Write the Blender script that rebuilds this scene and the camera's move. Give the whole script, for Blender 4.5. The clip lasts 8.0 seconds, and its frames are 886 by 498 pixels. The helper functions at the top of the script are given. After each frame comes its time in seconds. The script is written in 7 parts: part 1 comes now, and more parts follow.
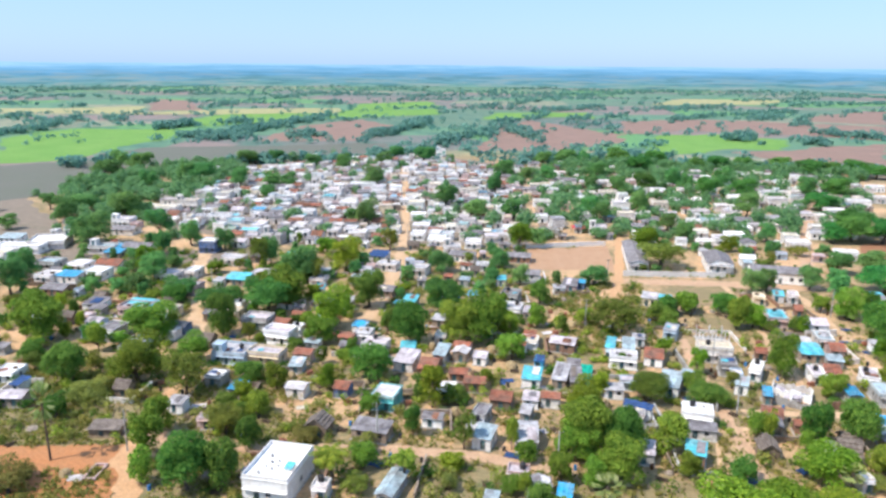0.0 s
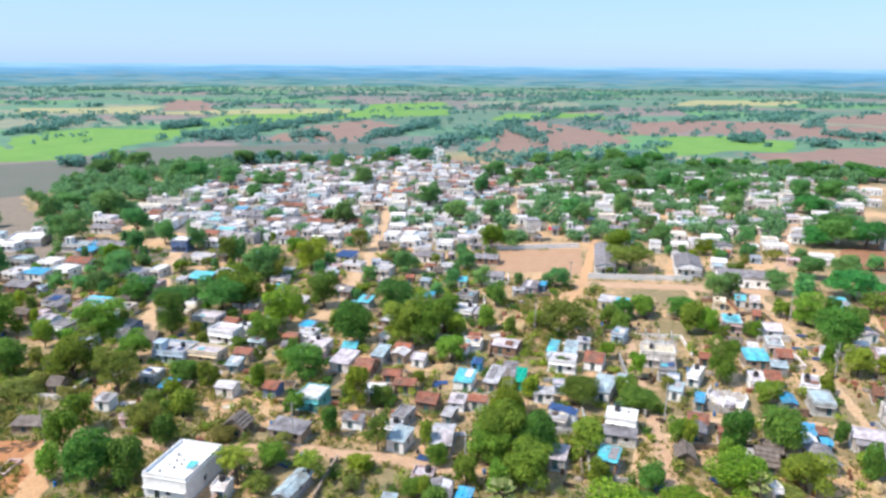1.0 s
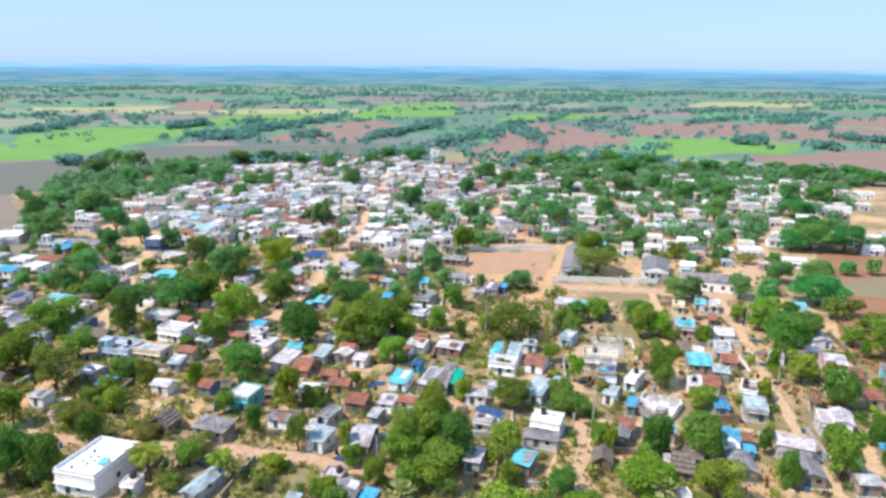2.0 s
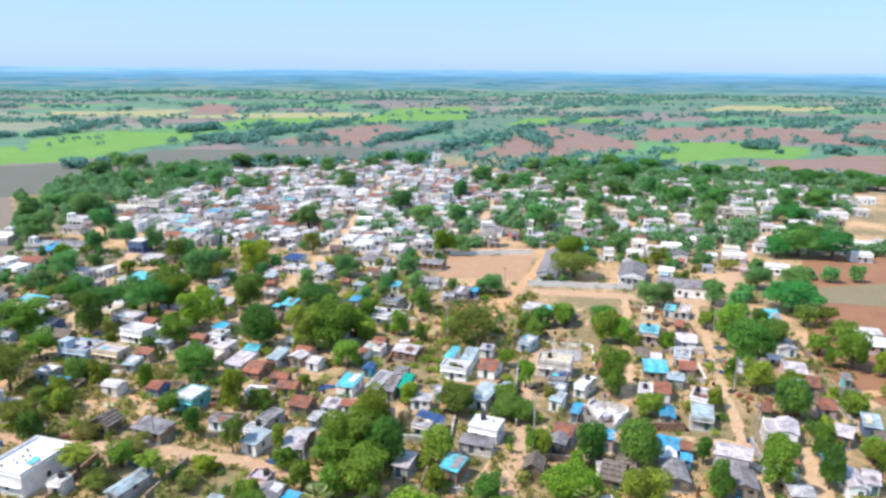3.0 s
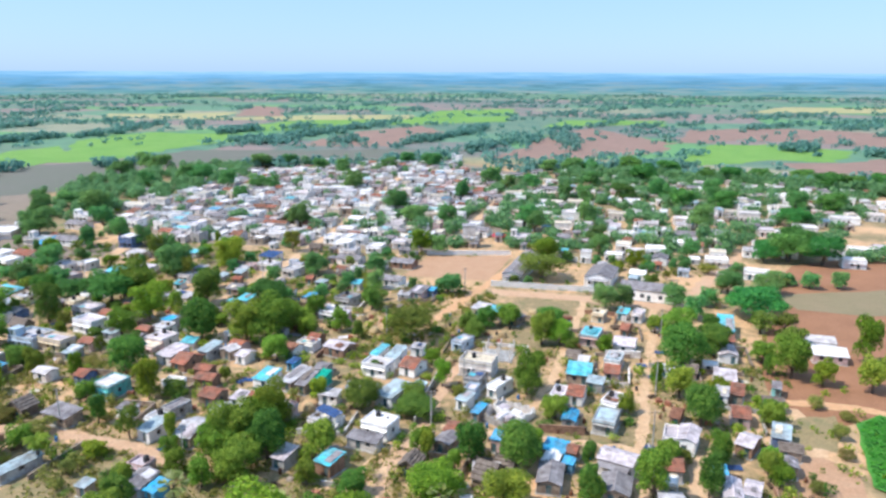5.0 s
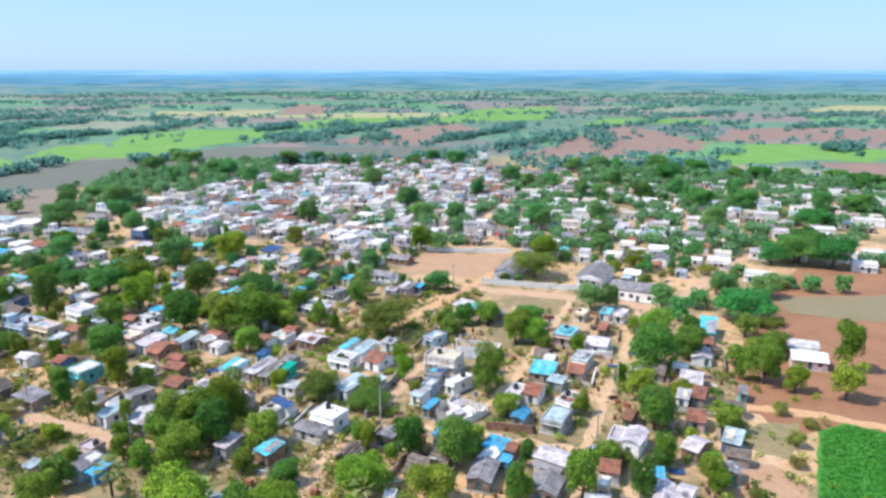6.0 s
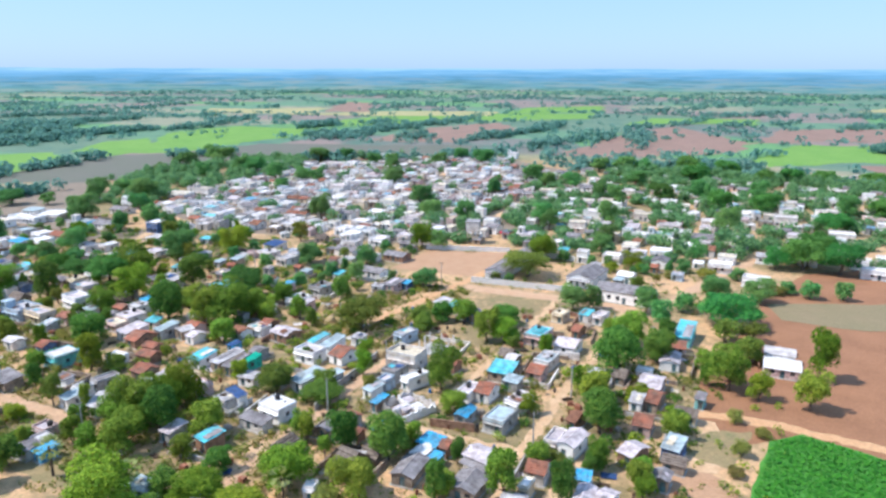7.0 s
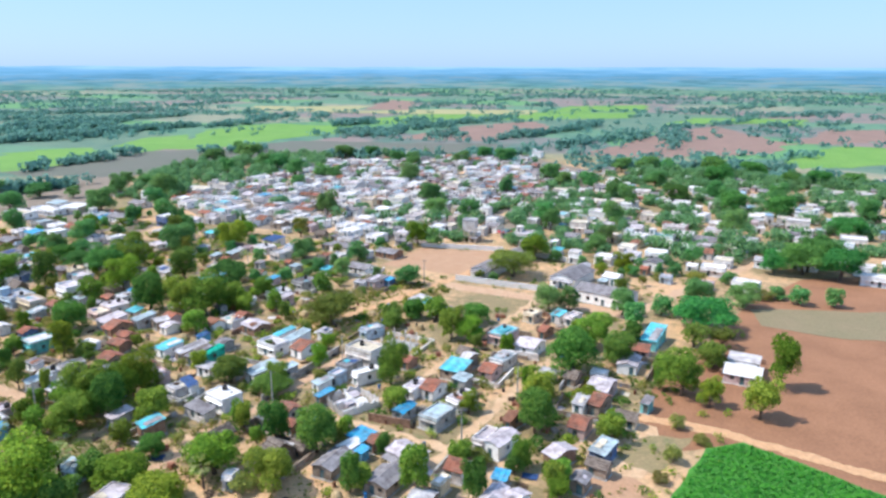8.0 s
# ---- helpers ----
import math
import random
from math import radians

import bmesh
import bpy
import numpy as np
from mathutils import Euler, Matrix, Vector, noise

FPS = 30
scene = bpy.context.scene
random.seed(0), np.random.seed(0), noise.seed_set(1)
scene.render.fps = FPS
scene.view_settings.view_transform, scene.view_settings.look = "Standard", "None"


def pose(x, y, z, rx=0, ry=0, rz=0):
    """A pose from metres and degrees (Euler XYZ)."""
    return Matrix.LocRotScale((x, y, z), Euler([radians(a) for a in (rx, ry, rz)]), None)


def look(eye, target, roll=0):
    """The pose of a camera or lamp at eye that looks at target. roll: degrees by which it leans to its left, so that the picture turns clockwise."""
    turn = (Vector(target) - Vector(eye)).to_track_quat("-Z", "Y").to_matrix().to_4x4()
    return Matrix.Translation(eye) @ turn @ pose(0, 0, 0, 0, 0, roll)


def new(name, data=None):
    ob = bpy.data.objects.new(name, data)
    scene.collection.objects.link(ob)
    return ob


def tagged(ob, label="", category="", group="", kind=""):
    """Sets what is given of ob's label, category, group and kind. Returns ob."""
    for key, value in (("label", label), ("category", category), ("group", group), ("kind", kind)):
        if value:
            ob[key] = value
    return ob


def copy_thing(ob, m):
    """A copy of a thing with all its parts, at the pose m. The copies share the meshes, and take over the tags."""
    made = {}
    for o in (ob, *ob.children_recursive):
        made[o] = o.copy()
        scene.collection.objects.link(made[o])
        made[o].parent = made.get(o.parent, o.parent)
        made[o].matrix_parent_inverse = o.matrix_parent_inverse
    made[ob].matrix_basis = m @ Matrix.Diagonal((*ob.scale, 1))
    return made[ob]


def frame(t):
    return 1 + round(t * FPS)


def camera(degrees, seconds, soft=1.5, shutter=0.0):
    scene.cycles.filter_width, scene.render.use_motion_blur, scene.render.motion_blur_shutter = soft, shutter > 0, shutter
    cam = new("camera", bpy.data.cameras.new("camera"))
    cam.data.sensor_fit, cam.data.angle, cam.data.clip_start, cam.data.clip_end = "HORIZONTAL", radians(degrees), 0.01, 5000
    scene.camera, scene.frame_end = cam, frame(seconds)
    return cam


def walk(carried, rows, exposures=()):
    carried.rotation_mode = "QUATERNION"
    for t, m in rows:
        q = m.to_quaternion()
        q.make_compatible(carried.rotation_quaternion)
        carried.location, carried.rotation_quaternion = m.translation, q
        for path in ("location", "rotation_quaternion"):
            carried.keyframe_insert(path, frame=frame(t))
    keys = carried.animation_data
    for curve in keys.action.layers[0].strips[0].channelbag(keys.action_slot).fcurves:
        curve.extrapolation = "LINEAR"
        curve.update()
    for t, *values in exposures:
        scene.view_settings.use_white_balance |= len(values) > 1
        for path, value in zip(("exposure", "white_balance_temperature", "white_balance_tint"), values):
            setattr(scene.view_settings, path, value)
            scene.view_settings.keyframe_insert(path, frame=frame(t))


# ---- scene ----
cam = camera(63.4, 8.0, soft=2.7)
PATH = [
    (0, (0.638, -0.751, 66.019), (0.516, 11.838, 62.783), 0.5),
    (0.5, (9.914, -0.29, 66.132), (9.575, 12.295, 62.903), 0.5),
    (1, (19.494, 0.296, 66.212), (18.965, 12.882, 62.98), 0.5),
    (1.5, (28.305, 0.662, 66.442), (27.629, 13.232, 63.204), 0.6),
    (3, (51.958, 2.805, 66.697), (50.706, 15.352, 63.535), 0.5),
    (3.5, (58.799, 3.834, 66.431), (57.356, 16.364, 63.293), 0.5),
    (4, (65.579, 4.532, 66.255), (63.887, 17.037, 63.139), 0.4),
    (4.5, (73.401, 5.442, 66.05), (71.436, 17.908, 62.939), 0.3),
    (6, (100.307, 10.257, 65.511), (97.114, 22.464, 62.358), 0.0),
    (6.5, (109.875, 12.646, 65.372), (106.201, 24.706, 62.212), 0.0),
    (7, (119.804, 15.402, 65.417), (115.671, 27.312, 62.24), 0.1),
    (7.5, (129.593, 18.542, 65.475), (125.031, 30.287, 62.275), 0.2),
    (8, (139.42, 22.026, 65.511), (134.44, 33.595, 62.306), 0.1),
]
walk(cam, [(t, look(eye, target, roll)) for t, eye, target, roll in PATH],
     exposures=((0.0, .40, 6480, 10), (4.0, .38, 6350, 10), (8.0, .38, 6200, 10)))
# ---- light ----
SUN = Vector((-0.86, -0.42, 1.35)).normalized()
world = bpy.data.worlds.new("sky")
scene.world = world
world.use_nodes = True
nt = world.node_tree
sky = nt.nodes.new("ShaderNodeTexSky")
sky.sky_type, sky.sun_disc = "NISHITA", False
sky.sun_elevation = math.asin(SUN.z)
sky.sun_rotation = math.atan2(SUN.x, SUN.y)
sky.altitude, sky.air_density, sky.dust_density, sky.ozone_density = 0, 1.0, 0.6, 3.0
veil = nt.nodes.new("ShaderNodeMix")
veil.data_type = "RGBA"
veil.inputs[0].default_value = 0.72
veil.inputs[7].default_value = (2.25, 3.75, 6.2, 1)  # thin blue haze over the whole sky
nt.links.new(sky.outputs[0], veil.inputs[6])
nt.links.new(veil.outputs[2], nt.nodes["Background"].inputs[0])
nt.nodes["Background"].inputs[1].default_value = 0.146
lamp = bpy.data.lights.new("sun", "SUN")
lamp.energy, lamp.angle, lamp.color = 4.05, radians(0.6), (1.0, 0.95, 0.87)
sun = new("sun", lamp)
sun.matrix_world = look(SUN * 900, (0, 0, 0))


# ---- materials ----
def nodes_of(name):
    m = bpy.data.materials.new(name)
    m.use_nodes = True
    return m, m.node_tree, m.node_tree.nodes["Principled BSDF"]


def add(tree_, kind, **values):
    n = tree_.nodes.new(kind)
    for key, v in values.items():
        n.inputs[key].default_value = v
    return n


def noise_at(t, place, scale_, detail=5.0, rough=0.6):
    n = add(t, "ShaderNodeTexNoise", Scale=scale_, Detail=detail, Roughness=rough)
    t.links.new(place, n.inputs["Vector"])
    return n.outputs["Fac"]


def ramp(t, fac, stops):
    r = t.nodes.new("ShaderNodeValToRGB")
    e = r.color_ramp.elements
    while len(e) < len(stops):
        e.new(0.5)
    for el, (at, c) in zip(e, stops):
        el.position, el.color = at, (*c, 1)
    t.links.new(fac, r.inputs[0])
    return r.outputs[0]


def mix(t, fac, a, b, how="MIX"):
    n = t.nodes.new("ShaderNodeMix")
    n.data_type, n.blend_type = "RGBA", how
    for sock, v in ((n.inputs[0], fac), (n.inputs[6], a), (n.inputs[7], b)):
        if isinstance(v, (int, float)):
            sock.default_value = v
        elif isinstance(v, tuple):
            sock.default_value = (*v, 1)
        else:
            t.links.new(v, sock)
    return n.outputs[2]


def maths(t, how, a, b=0.0):
    n = t.nodes.new("ShaderNodeMath")
    n.operation = how
    for sock, v in ((n.inputs[0], a), (n.inputs[1], b)):
        if isinstance(v, (int, float)):
            sock.default_value = v
        else:
            t.links.new(v, sock)
    return n.outputs[0]


def surface(name, base, stain, rough=0.85, much=0.8, fine=2.2, metal=0.0, bump=0.3, islands=0.25, dirt=0.8):
    """A weathered surface: coarse stains, fine grain, a shade of its own for each thing and each piece."""
    m, t, b = nodes_of(name)
    geo, info = t.nodes.new("ShaderNodeNewGeometry"), t.nodes.new("ShaderNodeObjectInfo")
    place = geo.outputs["Position"]
    coarse = ramp(t, noise_at(t, place, fine * 0.22), [(0.38, (0, 0, 0)), (0.68, (1, 1, 1))])
    grain = noise_at(t, place, fine * 2.5, 6.0, 0.7)
    col = mix(t, maths(t, "MULTIPLY", coarse, much), base, stain)
    col = mix(t, 0.55, col, ramp(t, grain, [(0.25, (0.45, 0.45, 0.45)), (0.75, (1.0, 1.0, 1.0))]), "MULTIPLY")
    blot = ramp(t, noise_at(t, place, fine * 0.75, 8.0, 0.75), [(0.55, (1, 1, 1)), (0.72, (0.62, 0.56, 0.50))])
    col = mix(t, dirt, col, blot, "MULTIPLY")
    grime = ramp(t, noise_at(t, place, fine * 0.42, 6.0, 0.7), [(0.47, (1, 1, 1)), (0.60, (0.56, 0.51, 0.50))])
    col = mix(t, dirt, col, grime, "MULTIPLY")
    tone = maths(t, "ADD", maths(t, "MULTIPLY", geo.outputs["Random Per Island"], islands), maths(t, "MULTIPLY", info.outputs["Random"], 0.42))
    tone = maths(t, "ADD", tone, 1.16 - (islands + 0.42) / 2)
    hsv = t.nodes.new("ShaderNodeHueSaturation")
    t.links.new(col, hsv.inputs["Color"])
    t.links.new(tone, hsv.inputs["Value"])
    t.links.new(hsv.outputs[0], b.inputs["Base Color"])
    b.inputs["Roughness"].default_value, b.inputs["Metallic"].default_value = rough, metal
    b.inputs["Specular IOR Level"].default_value = 0.3
    bm_ = add(t, "ShaderNodeBump", Strength=bump, Distance=0.05)
    t.links.new(grain, bm_.inputs["Height"])
    t.links.new(bm_.outputs[0], b.inputs["Normal"])
    return m


ROOFS = {
    "w": surface("weathered white roof plaster", (0.72, 0.67, 0.66), (0.38, 0.32, 0.30), dirt=0.55),
    "c": surface("cream lime plaster", (0.74, 0.64, 0.48), (0.42, 0.34, 0.25), dirt=0.55),
    "k": surface("faded lilac concrete", (0.63, 0.55, 0.57), (0.34, 0.29, 0.29), dirt=0.7),
    "l": surface("light grey cement sheet", (0.52, 0.495, 0.50), (0.29, 0.265, 0.265)),
    "y": surface("dark asbestos cement sheet", (0.29, 0.265, 0.27), (0.15, 0.13, 0.13)),
    "m": surface("pale blue metal sheet", (0.40, 0.50, 0.53), (0.28, 0.275, 0.275), rough=0.75),
    "b": surface("bright blue tarpaulin", (0.035, 0.36, 0.62), (0.16, 0.30, 0.38), rough=0.5, much=0.8),
    "n": surface("navy tarpaulin", (0.04, 0.09, 0.24), (0.03, 0.05, 0.10), rough=0.5),
    "q": surface("turquoise painted sheet", (0.09, 0.50, 0.58), (0.27, 0.42, 0.43), rough=0.5, much=0.6),
    "e": surface("emerald shade net", (0.0, 0.46, 0.30), (0.02, 0.30, 0.20), rough=0.6),
    "r": surface("terracotta roof tile", (0.39, 0.14, 0.085), (0.20, 0.12, 0.09), much=0.95),
    "o": surface("brown country tile", (0.33, 0.15, 0.09), (0.20, 0.10, 0.07)),
    "x": surface("fresh white roof plaster", (0.82, 0.79, 0.77), (0.58, 0.51, 0.46), much=0.35, dirt=0.3),
    "t": surface("grey palm thatch", (0.25, 0.20, 0.165), (0.13, 0.10, 0.085), fine=5.0, bump=0.8),
}
WALLS = {
    "w": surface("white lime-washed wall", (0.80, 0.745, 0.70), (0.50, 0.40, 0.33), much=0.6, dirt=0.6),
    "c": surface("cream washed wall", (0.76, 0.63, 0.44), (0.45, 0.35, 0.24), much=0.4, dirt=0.5),
    "k": surface("pink washed wall", (0.68, 0.48, 0.44), (0.45, 0.33, 0.28), much=0.4),
    "l": surface("bare grey plaster wall", (0.47, 0.45, 0.42), (0.28, 0.26, 0.24)),
    "y": surface("mud plaster wall", (0.38, 0.30, 0.23), (0.23, 0.17, 0.13)),
    "m": surface("pale blue washed wall", (0.46, 0.57, 0.66), (0.37, 0.37, 0.37), much=0.4),
    "n": surface("deep blue washed wall", (0.10, 0.17, 0.33), (0.17, 0.17, 0.20)),
    "b": surface("sky blue washed wall", (0.06, 0.36, 0.58), (0.20, 0.30, 0.38)),
    "q": surface("turquoise washed wall", (0.16, 0.58, 0.56), (0.30, 0.45, 0.42)),
    "e": surface("green net wall", (0.03, 0.42, 0.30), (0.08, 0.30, 0.22)),
    "r": surface("red brick wall", (0.38, 0.15, 0.09), (0.24, 0.11, 0.08)),
    "o": surface("brown brick wall", (0.35, 0.20, 0.13), (0.23, 0.14, 0.10)),
    "x": surface("fresh white limewash", (0.88, 0.85, 0.82), (0.64, 0.55, 0.47), much=0.3, dirt=0.25),
    "t": surface("mud and stick wall", (0.28, 0.21, 0.15), (0.17, 0.12, 0.09)),
}
WOOD = surface("weathered dark timber", (0.13, 0.085, 0.055), (0.07, 0.05, 0.035))
DOOR = surface("blue-green painted door", (0.08, 0.17, 0.19), (0.10, 0.08, 0.06))
PANE = surface("dark shuttered window", (0.05, 0.06, 0.07), (0.03, 0.03, 0.03), rough=0.3)
CONCRETE = surface("grey pole concrete", (0.48, 0.46, 0.43), (0.30, 0.28, 0.26))
BARK = surface("grey-brown bark", (0.17, 0.12, 0.085), (0.09, 0.065, 0.05), fine=6.0, bump=0.7)


def leaves(name, dark, light, sun_tip, clear=0.42, vary=1.0):
    """Foliage: each leaf clump and each tree has a green of its own, with sunlit and shaded patches painted in."""
    m, t, b = nodes_of(name)
    geo, info = t.nodes.new("ShaderNodeNewGeometry"), t.nodes.new("ShaderNodeObjectInfo")
    col = ramp(t, geo.outputs["Random Per Island"], [(0.0, dark), (0.55, light), (1.0, sun_tip)])
    # noise patches paint sunlit yellow-green clumps and shaded dark ones
    patch = noise_at(t, geo.outputs["Position"], 0.45, 3.0)
    col = mix(t, 0.6, col, ramp(t, patch, [(0.3, (0.74, 0.80, 0.76)), (0.7, (1.42, 1.32, 1.02))]), "MULTIPLY")
    hsv = t.nodes.new("ShaderNodeHueSaturation")
    t.links.new(col, hsv.inputs["Color"])
    t.links.new(maths(t, "ADD", maths(t, "MULTIPLY", info.outputs["Random"], 0.5 * vary), 1.01 - 0.25 * vary), hsv.inputs["Value"])
    t.links.new(maths(t, "ADD", maths(t, "MULTIPLY", maths(t, "FRACT", maths(t, "MULTIPLY", info.outputs["Random"], 7.3)), 0.06 * vary), 0.504 - 0.018 * vary), hsv.inputs["Hue"])
    t.links.new(hsv.outputs[0], b.inputs["Base Color"])
    b.inputs["Roughness"].default_value, b.inputs["Specular IOR Level"].default_value = 0.75, 0.15
    glow = t.nodes.new("ShaderNodeBsdfTranslucent")
    t.links.new(hsv.outputs[0], glow.inputs[0])
    both = t.nodes.new("ShaderNodeMixShader")
    both.inputs[0].default_value = clear
    t.links.new(b.outputs[0], both.inputs[1])
    t.links.new(glow.outputs[0], both.inputs[2])
    t.links.new(both.outputs[0], t.nodes["Material Output"].inputs[0])
    return m


LEAF = {
    "neem": leaves("neem leaves", (0.108, 0.178, 0.026), (0.218, 0.312, 0.042), (0.365, 0.430, 0.068)),
    "mango": leaves("dark mango leaves", (0.074, 0.146, 0.030), (0.148, 0.242, 0.044), (0.255, 0.340, 0.064)),
    "acacia": leaves("olive acacia leaves", (0.112, 0.142, 0.027), (0.201, 0.226, 0.044), (0.294, 0.298, 0.063)),
    "tamarind": leaves("yellow-green leaves", (0.120, 0.189, 0.021), (0.225, 0.316, 0.032), (0.366, 0.424, 0.048)),
    "raintree": leaves("deep green flat crown", (0.060, 0.172, 0.045), (0.116, 0.280, 0.068), (0.188, 0.380, 0.090)),
    "bush": leaves("scrub leaves", (0.160, 0.155, 0.043), (0.250, 0.240, 0.067), (0.380, 0.335, 0.100)),
    "coconut": leaves("coconut fronds", (0.108, 0.175, 0.021), (0.179, 0.249, 0.031), (0.323, 0.350, 0.054)),
    "palmyra": leaves("grey-green palmyra fans", (0.153, 0.209, 0.068), (0.303, 0.358, 0.136), (0.506, 0.508, 0.255)),
    # mid: the pale blue of distance haze is mixed into the leaf greens
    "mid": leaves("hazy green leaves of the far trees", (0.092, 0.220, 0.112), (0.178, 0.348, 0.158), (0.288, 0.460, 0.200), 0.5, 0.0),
    # shade: greens shifted to blue for the haze between village and farther trees
    "shade": leaves("haze-tinted leaves of the farther trees", (0.086, 0.200, 0.070), (0.168, 0.325, 0.105), (0.275, 0.440, 0.145)),
    "crop": leaves("young crop leaves", (0.045, 0.205, 0.025), (0.066, 0.255, 0.032), (0.095, 0.310, 0.040), vary=0.0),
    # far: stronger haze tint, blue put into the leaf colour itself
    "far": leaves("far tree leaves tinted with blue haze", (0.116, 0.262, 0.246), (0.162, 0.330, 0.292), (0.215, 0.388, 0.320), 0.5, 0.0),
}


def soil(name, a, b, green, share, scale_=0.05, rows=0.0):
    """Bare earth with dry grass: patches at three sizes, optional plough rows."""
    m, t, p = nodes_of(name)
    place = t.nodes.new("ShaderNodeNewGeometry").outputs["Position"]
    col = mix(t, ramp(t, noise_at(t, place, scale_ * 3), [(0.35, (0, 0, 0)), (0.65, (1, 1, 1))]), a, b)
    patch = maths(t, "MULTIPLY", noise_at(t, place, scale_), maths(t, "ADD", noise_at(t, place, scale_ * 9, 6.0), 0.5))
    col = mix(t, ramp(t, patch, [(share, (1, 1, 1)), (share + 0.12, (0, 0, 0))]), col, green)
    grain = noise_at(t, place, 1.6, 8.0, 0.75)
    col = mix(t, 0.75, col, ramp(t, grain, [(0.3, (0.55, 0.55, 0.55)), (0.7, (1.15, 1.15, 1.15))]), "MULTIPLY")
    if rows:
        w = add(t, "ShaderNodeTexWave", Scale=rows, Distortion=3.0, Detail=2.0)
        t.links.new(place, w.inputs[0])
        col = mix(t, 0.10, col, w.outputs[0], "MULTIPLY")
    t.links.new(col, p.inputs["Base Color"])
    p.inputs["Roughness"].default_value = 0.95
    bump = add(t, "ShaderNodeBump", Strength=0.5, Distance=0.2)
    t.links.new(grain, bump.inputs["Height"])
    t.links.new(bump.outputs[0], p.inputs["Normal"])
    return m


SANDY = soil("pale sandy lane", (0.68, 0.45, 0.27), (0.58, 0.36, 0.20), (0.42, 0.28, 0.14), 0.12, 0.12)
ORANGE = soil("orange-red laterite", (0.54, 0.215, 0.08), (0.48, 0.215, 0.09), (0.42, 0.24, 0.10), 0.12, 0.1)
PALE = soil("pale orange dirt", (0.66, 0.38, 0.20), (0.60, 0.33, 0.16), (0.44, 0.26, 0.12), 0.14, 0.2)
GRASS = soil("dry olive grass", (0.35, 0.25, 0.125), (0.265, 0.21, 0.10), (0.16, 0.175, 0.068), 0.30, 0.12)
YARD = soil("bare orange ground", (0.47, 0.26, 0.145), (0.51, 0.305, 0.18), (0.31, 0.21, 0.10), 0.15, 0.1)
EARTH = soil("orange village earth", (0.56, 0.335, 0.20), (0.60, 0.385, 0.24), (0.36, 0.26, 0.13), 0.15, 0.1)
TRODDEN = soil("grey-brown village ground", (0.30, 0.225, 0.165), (0.24, 0.185, 0.135), (0.12, 0.15, 0.065), 0.27, 0.1)
CROP = soil("bright green crop", (0.06, 0.24, 0.03), (0.08, 0.27, 0.03), (0.055, 0.20, 0.025), 0.2, 0.08)
PADDY = soil("light green paddy", (0.15, 0.32, 0.05), (0.20, 0.36, 0.065), (0.12, 0.25, 0.07), 0.25, 0.012, 0.09)
FALLOW = soil("grey fallow field", (0.175, 0.165, 0.13), (0.155, 0.16, 0.115), (0.12, 0.165, 0.09), 0.20, 0.01, 0.11)
STUBBLE = soil("straw stubble field", (0.47, 0.40, 0.20), (0.38, 0.36, 0.15), (0.26, 0.33, 0.10), 0.24, 0.012, 0.09)
PLOUGHED = soil("ploughed red field", (0.34, 0.205, 0.155), (0.28, 0.175, 0.13), (0.20, 0.20, 0.11), 0.25, 0.016, 0.11)
RED = soil("red earth field", (0.375, 0.175, 0.088), (0.30, 0.138, 0.068), (0.23, 0.145, 0.064), 0.24, 0.035, 0.0)
OLIVE = soil("dry olive stubble", (0.29, 0.215, 0.12), (0.25, 0.20, 0.105), (0.21, 0.195, 0.085), 0.2, 0.03, 0.0)


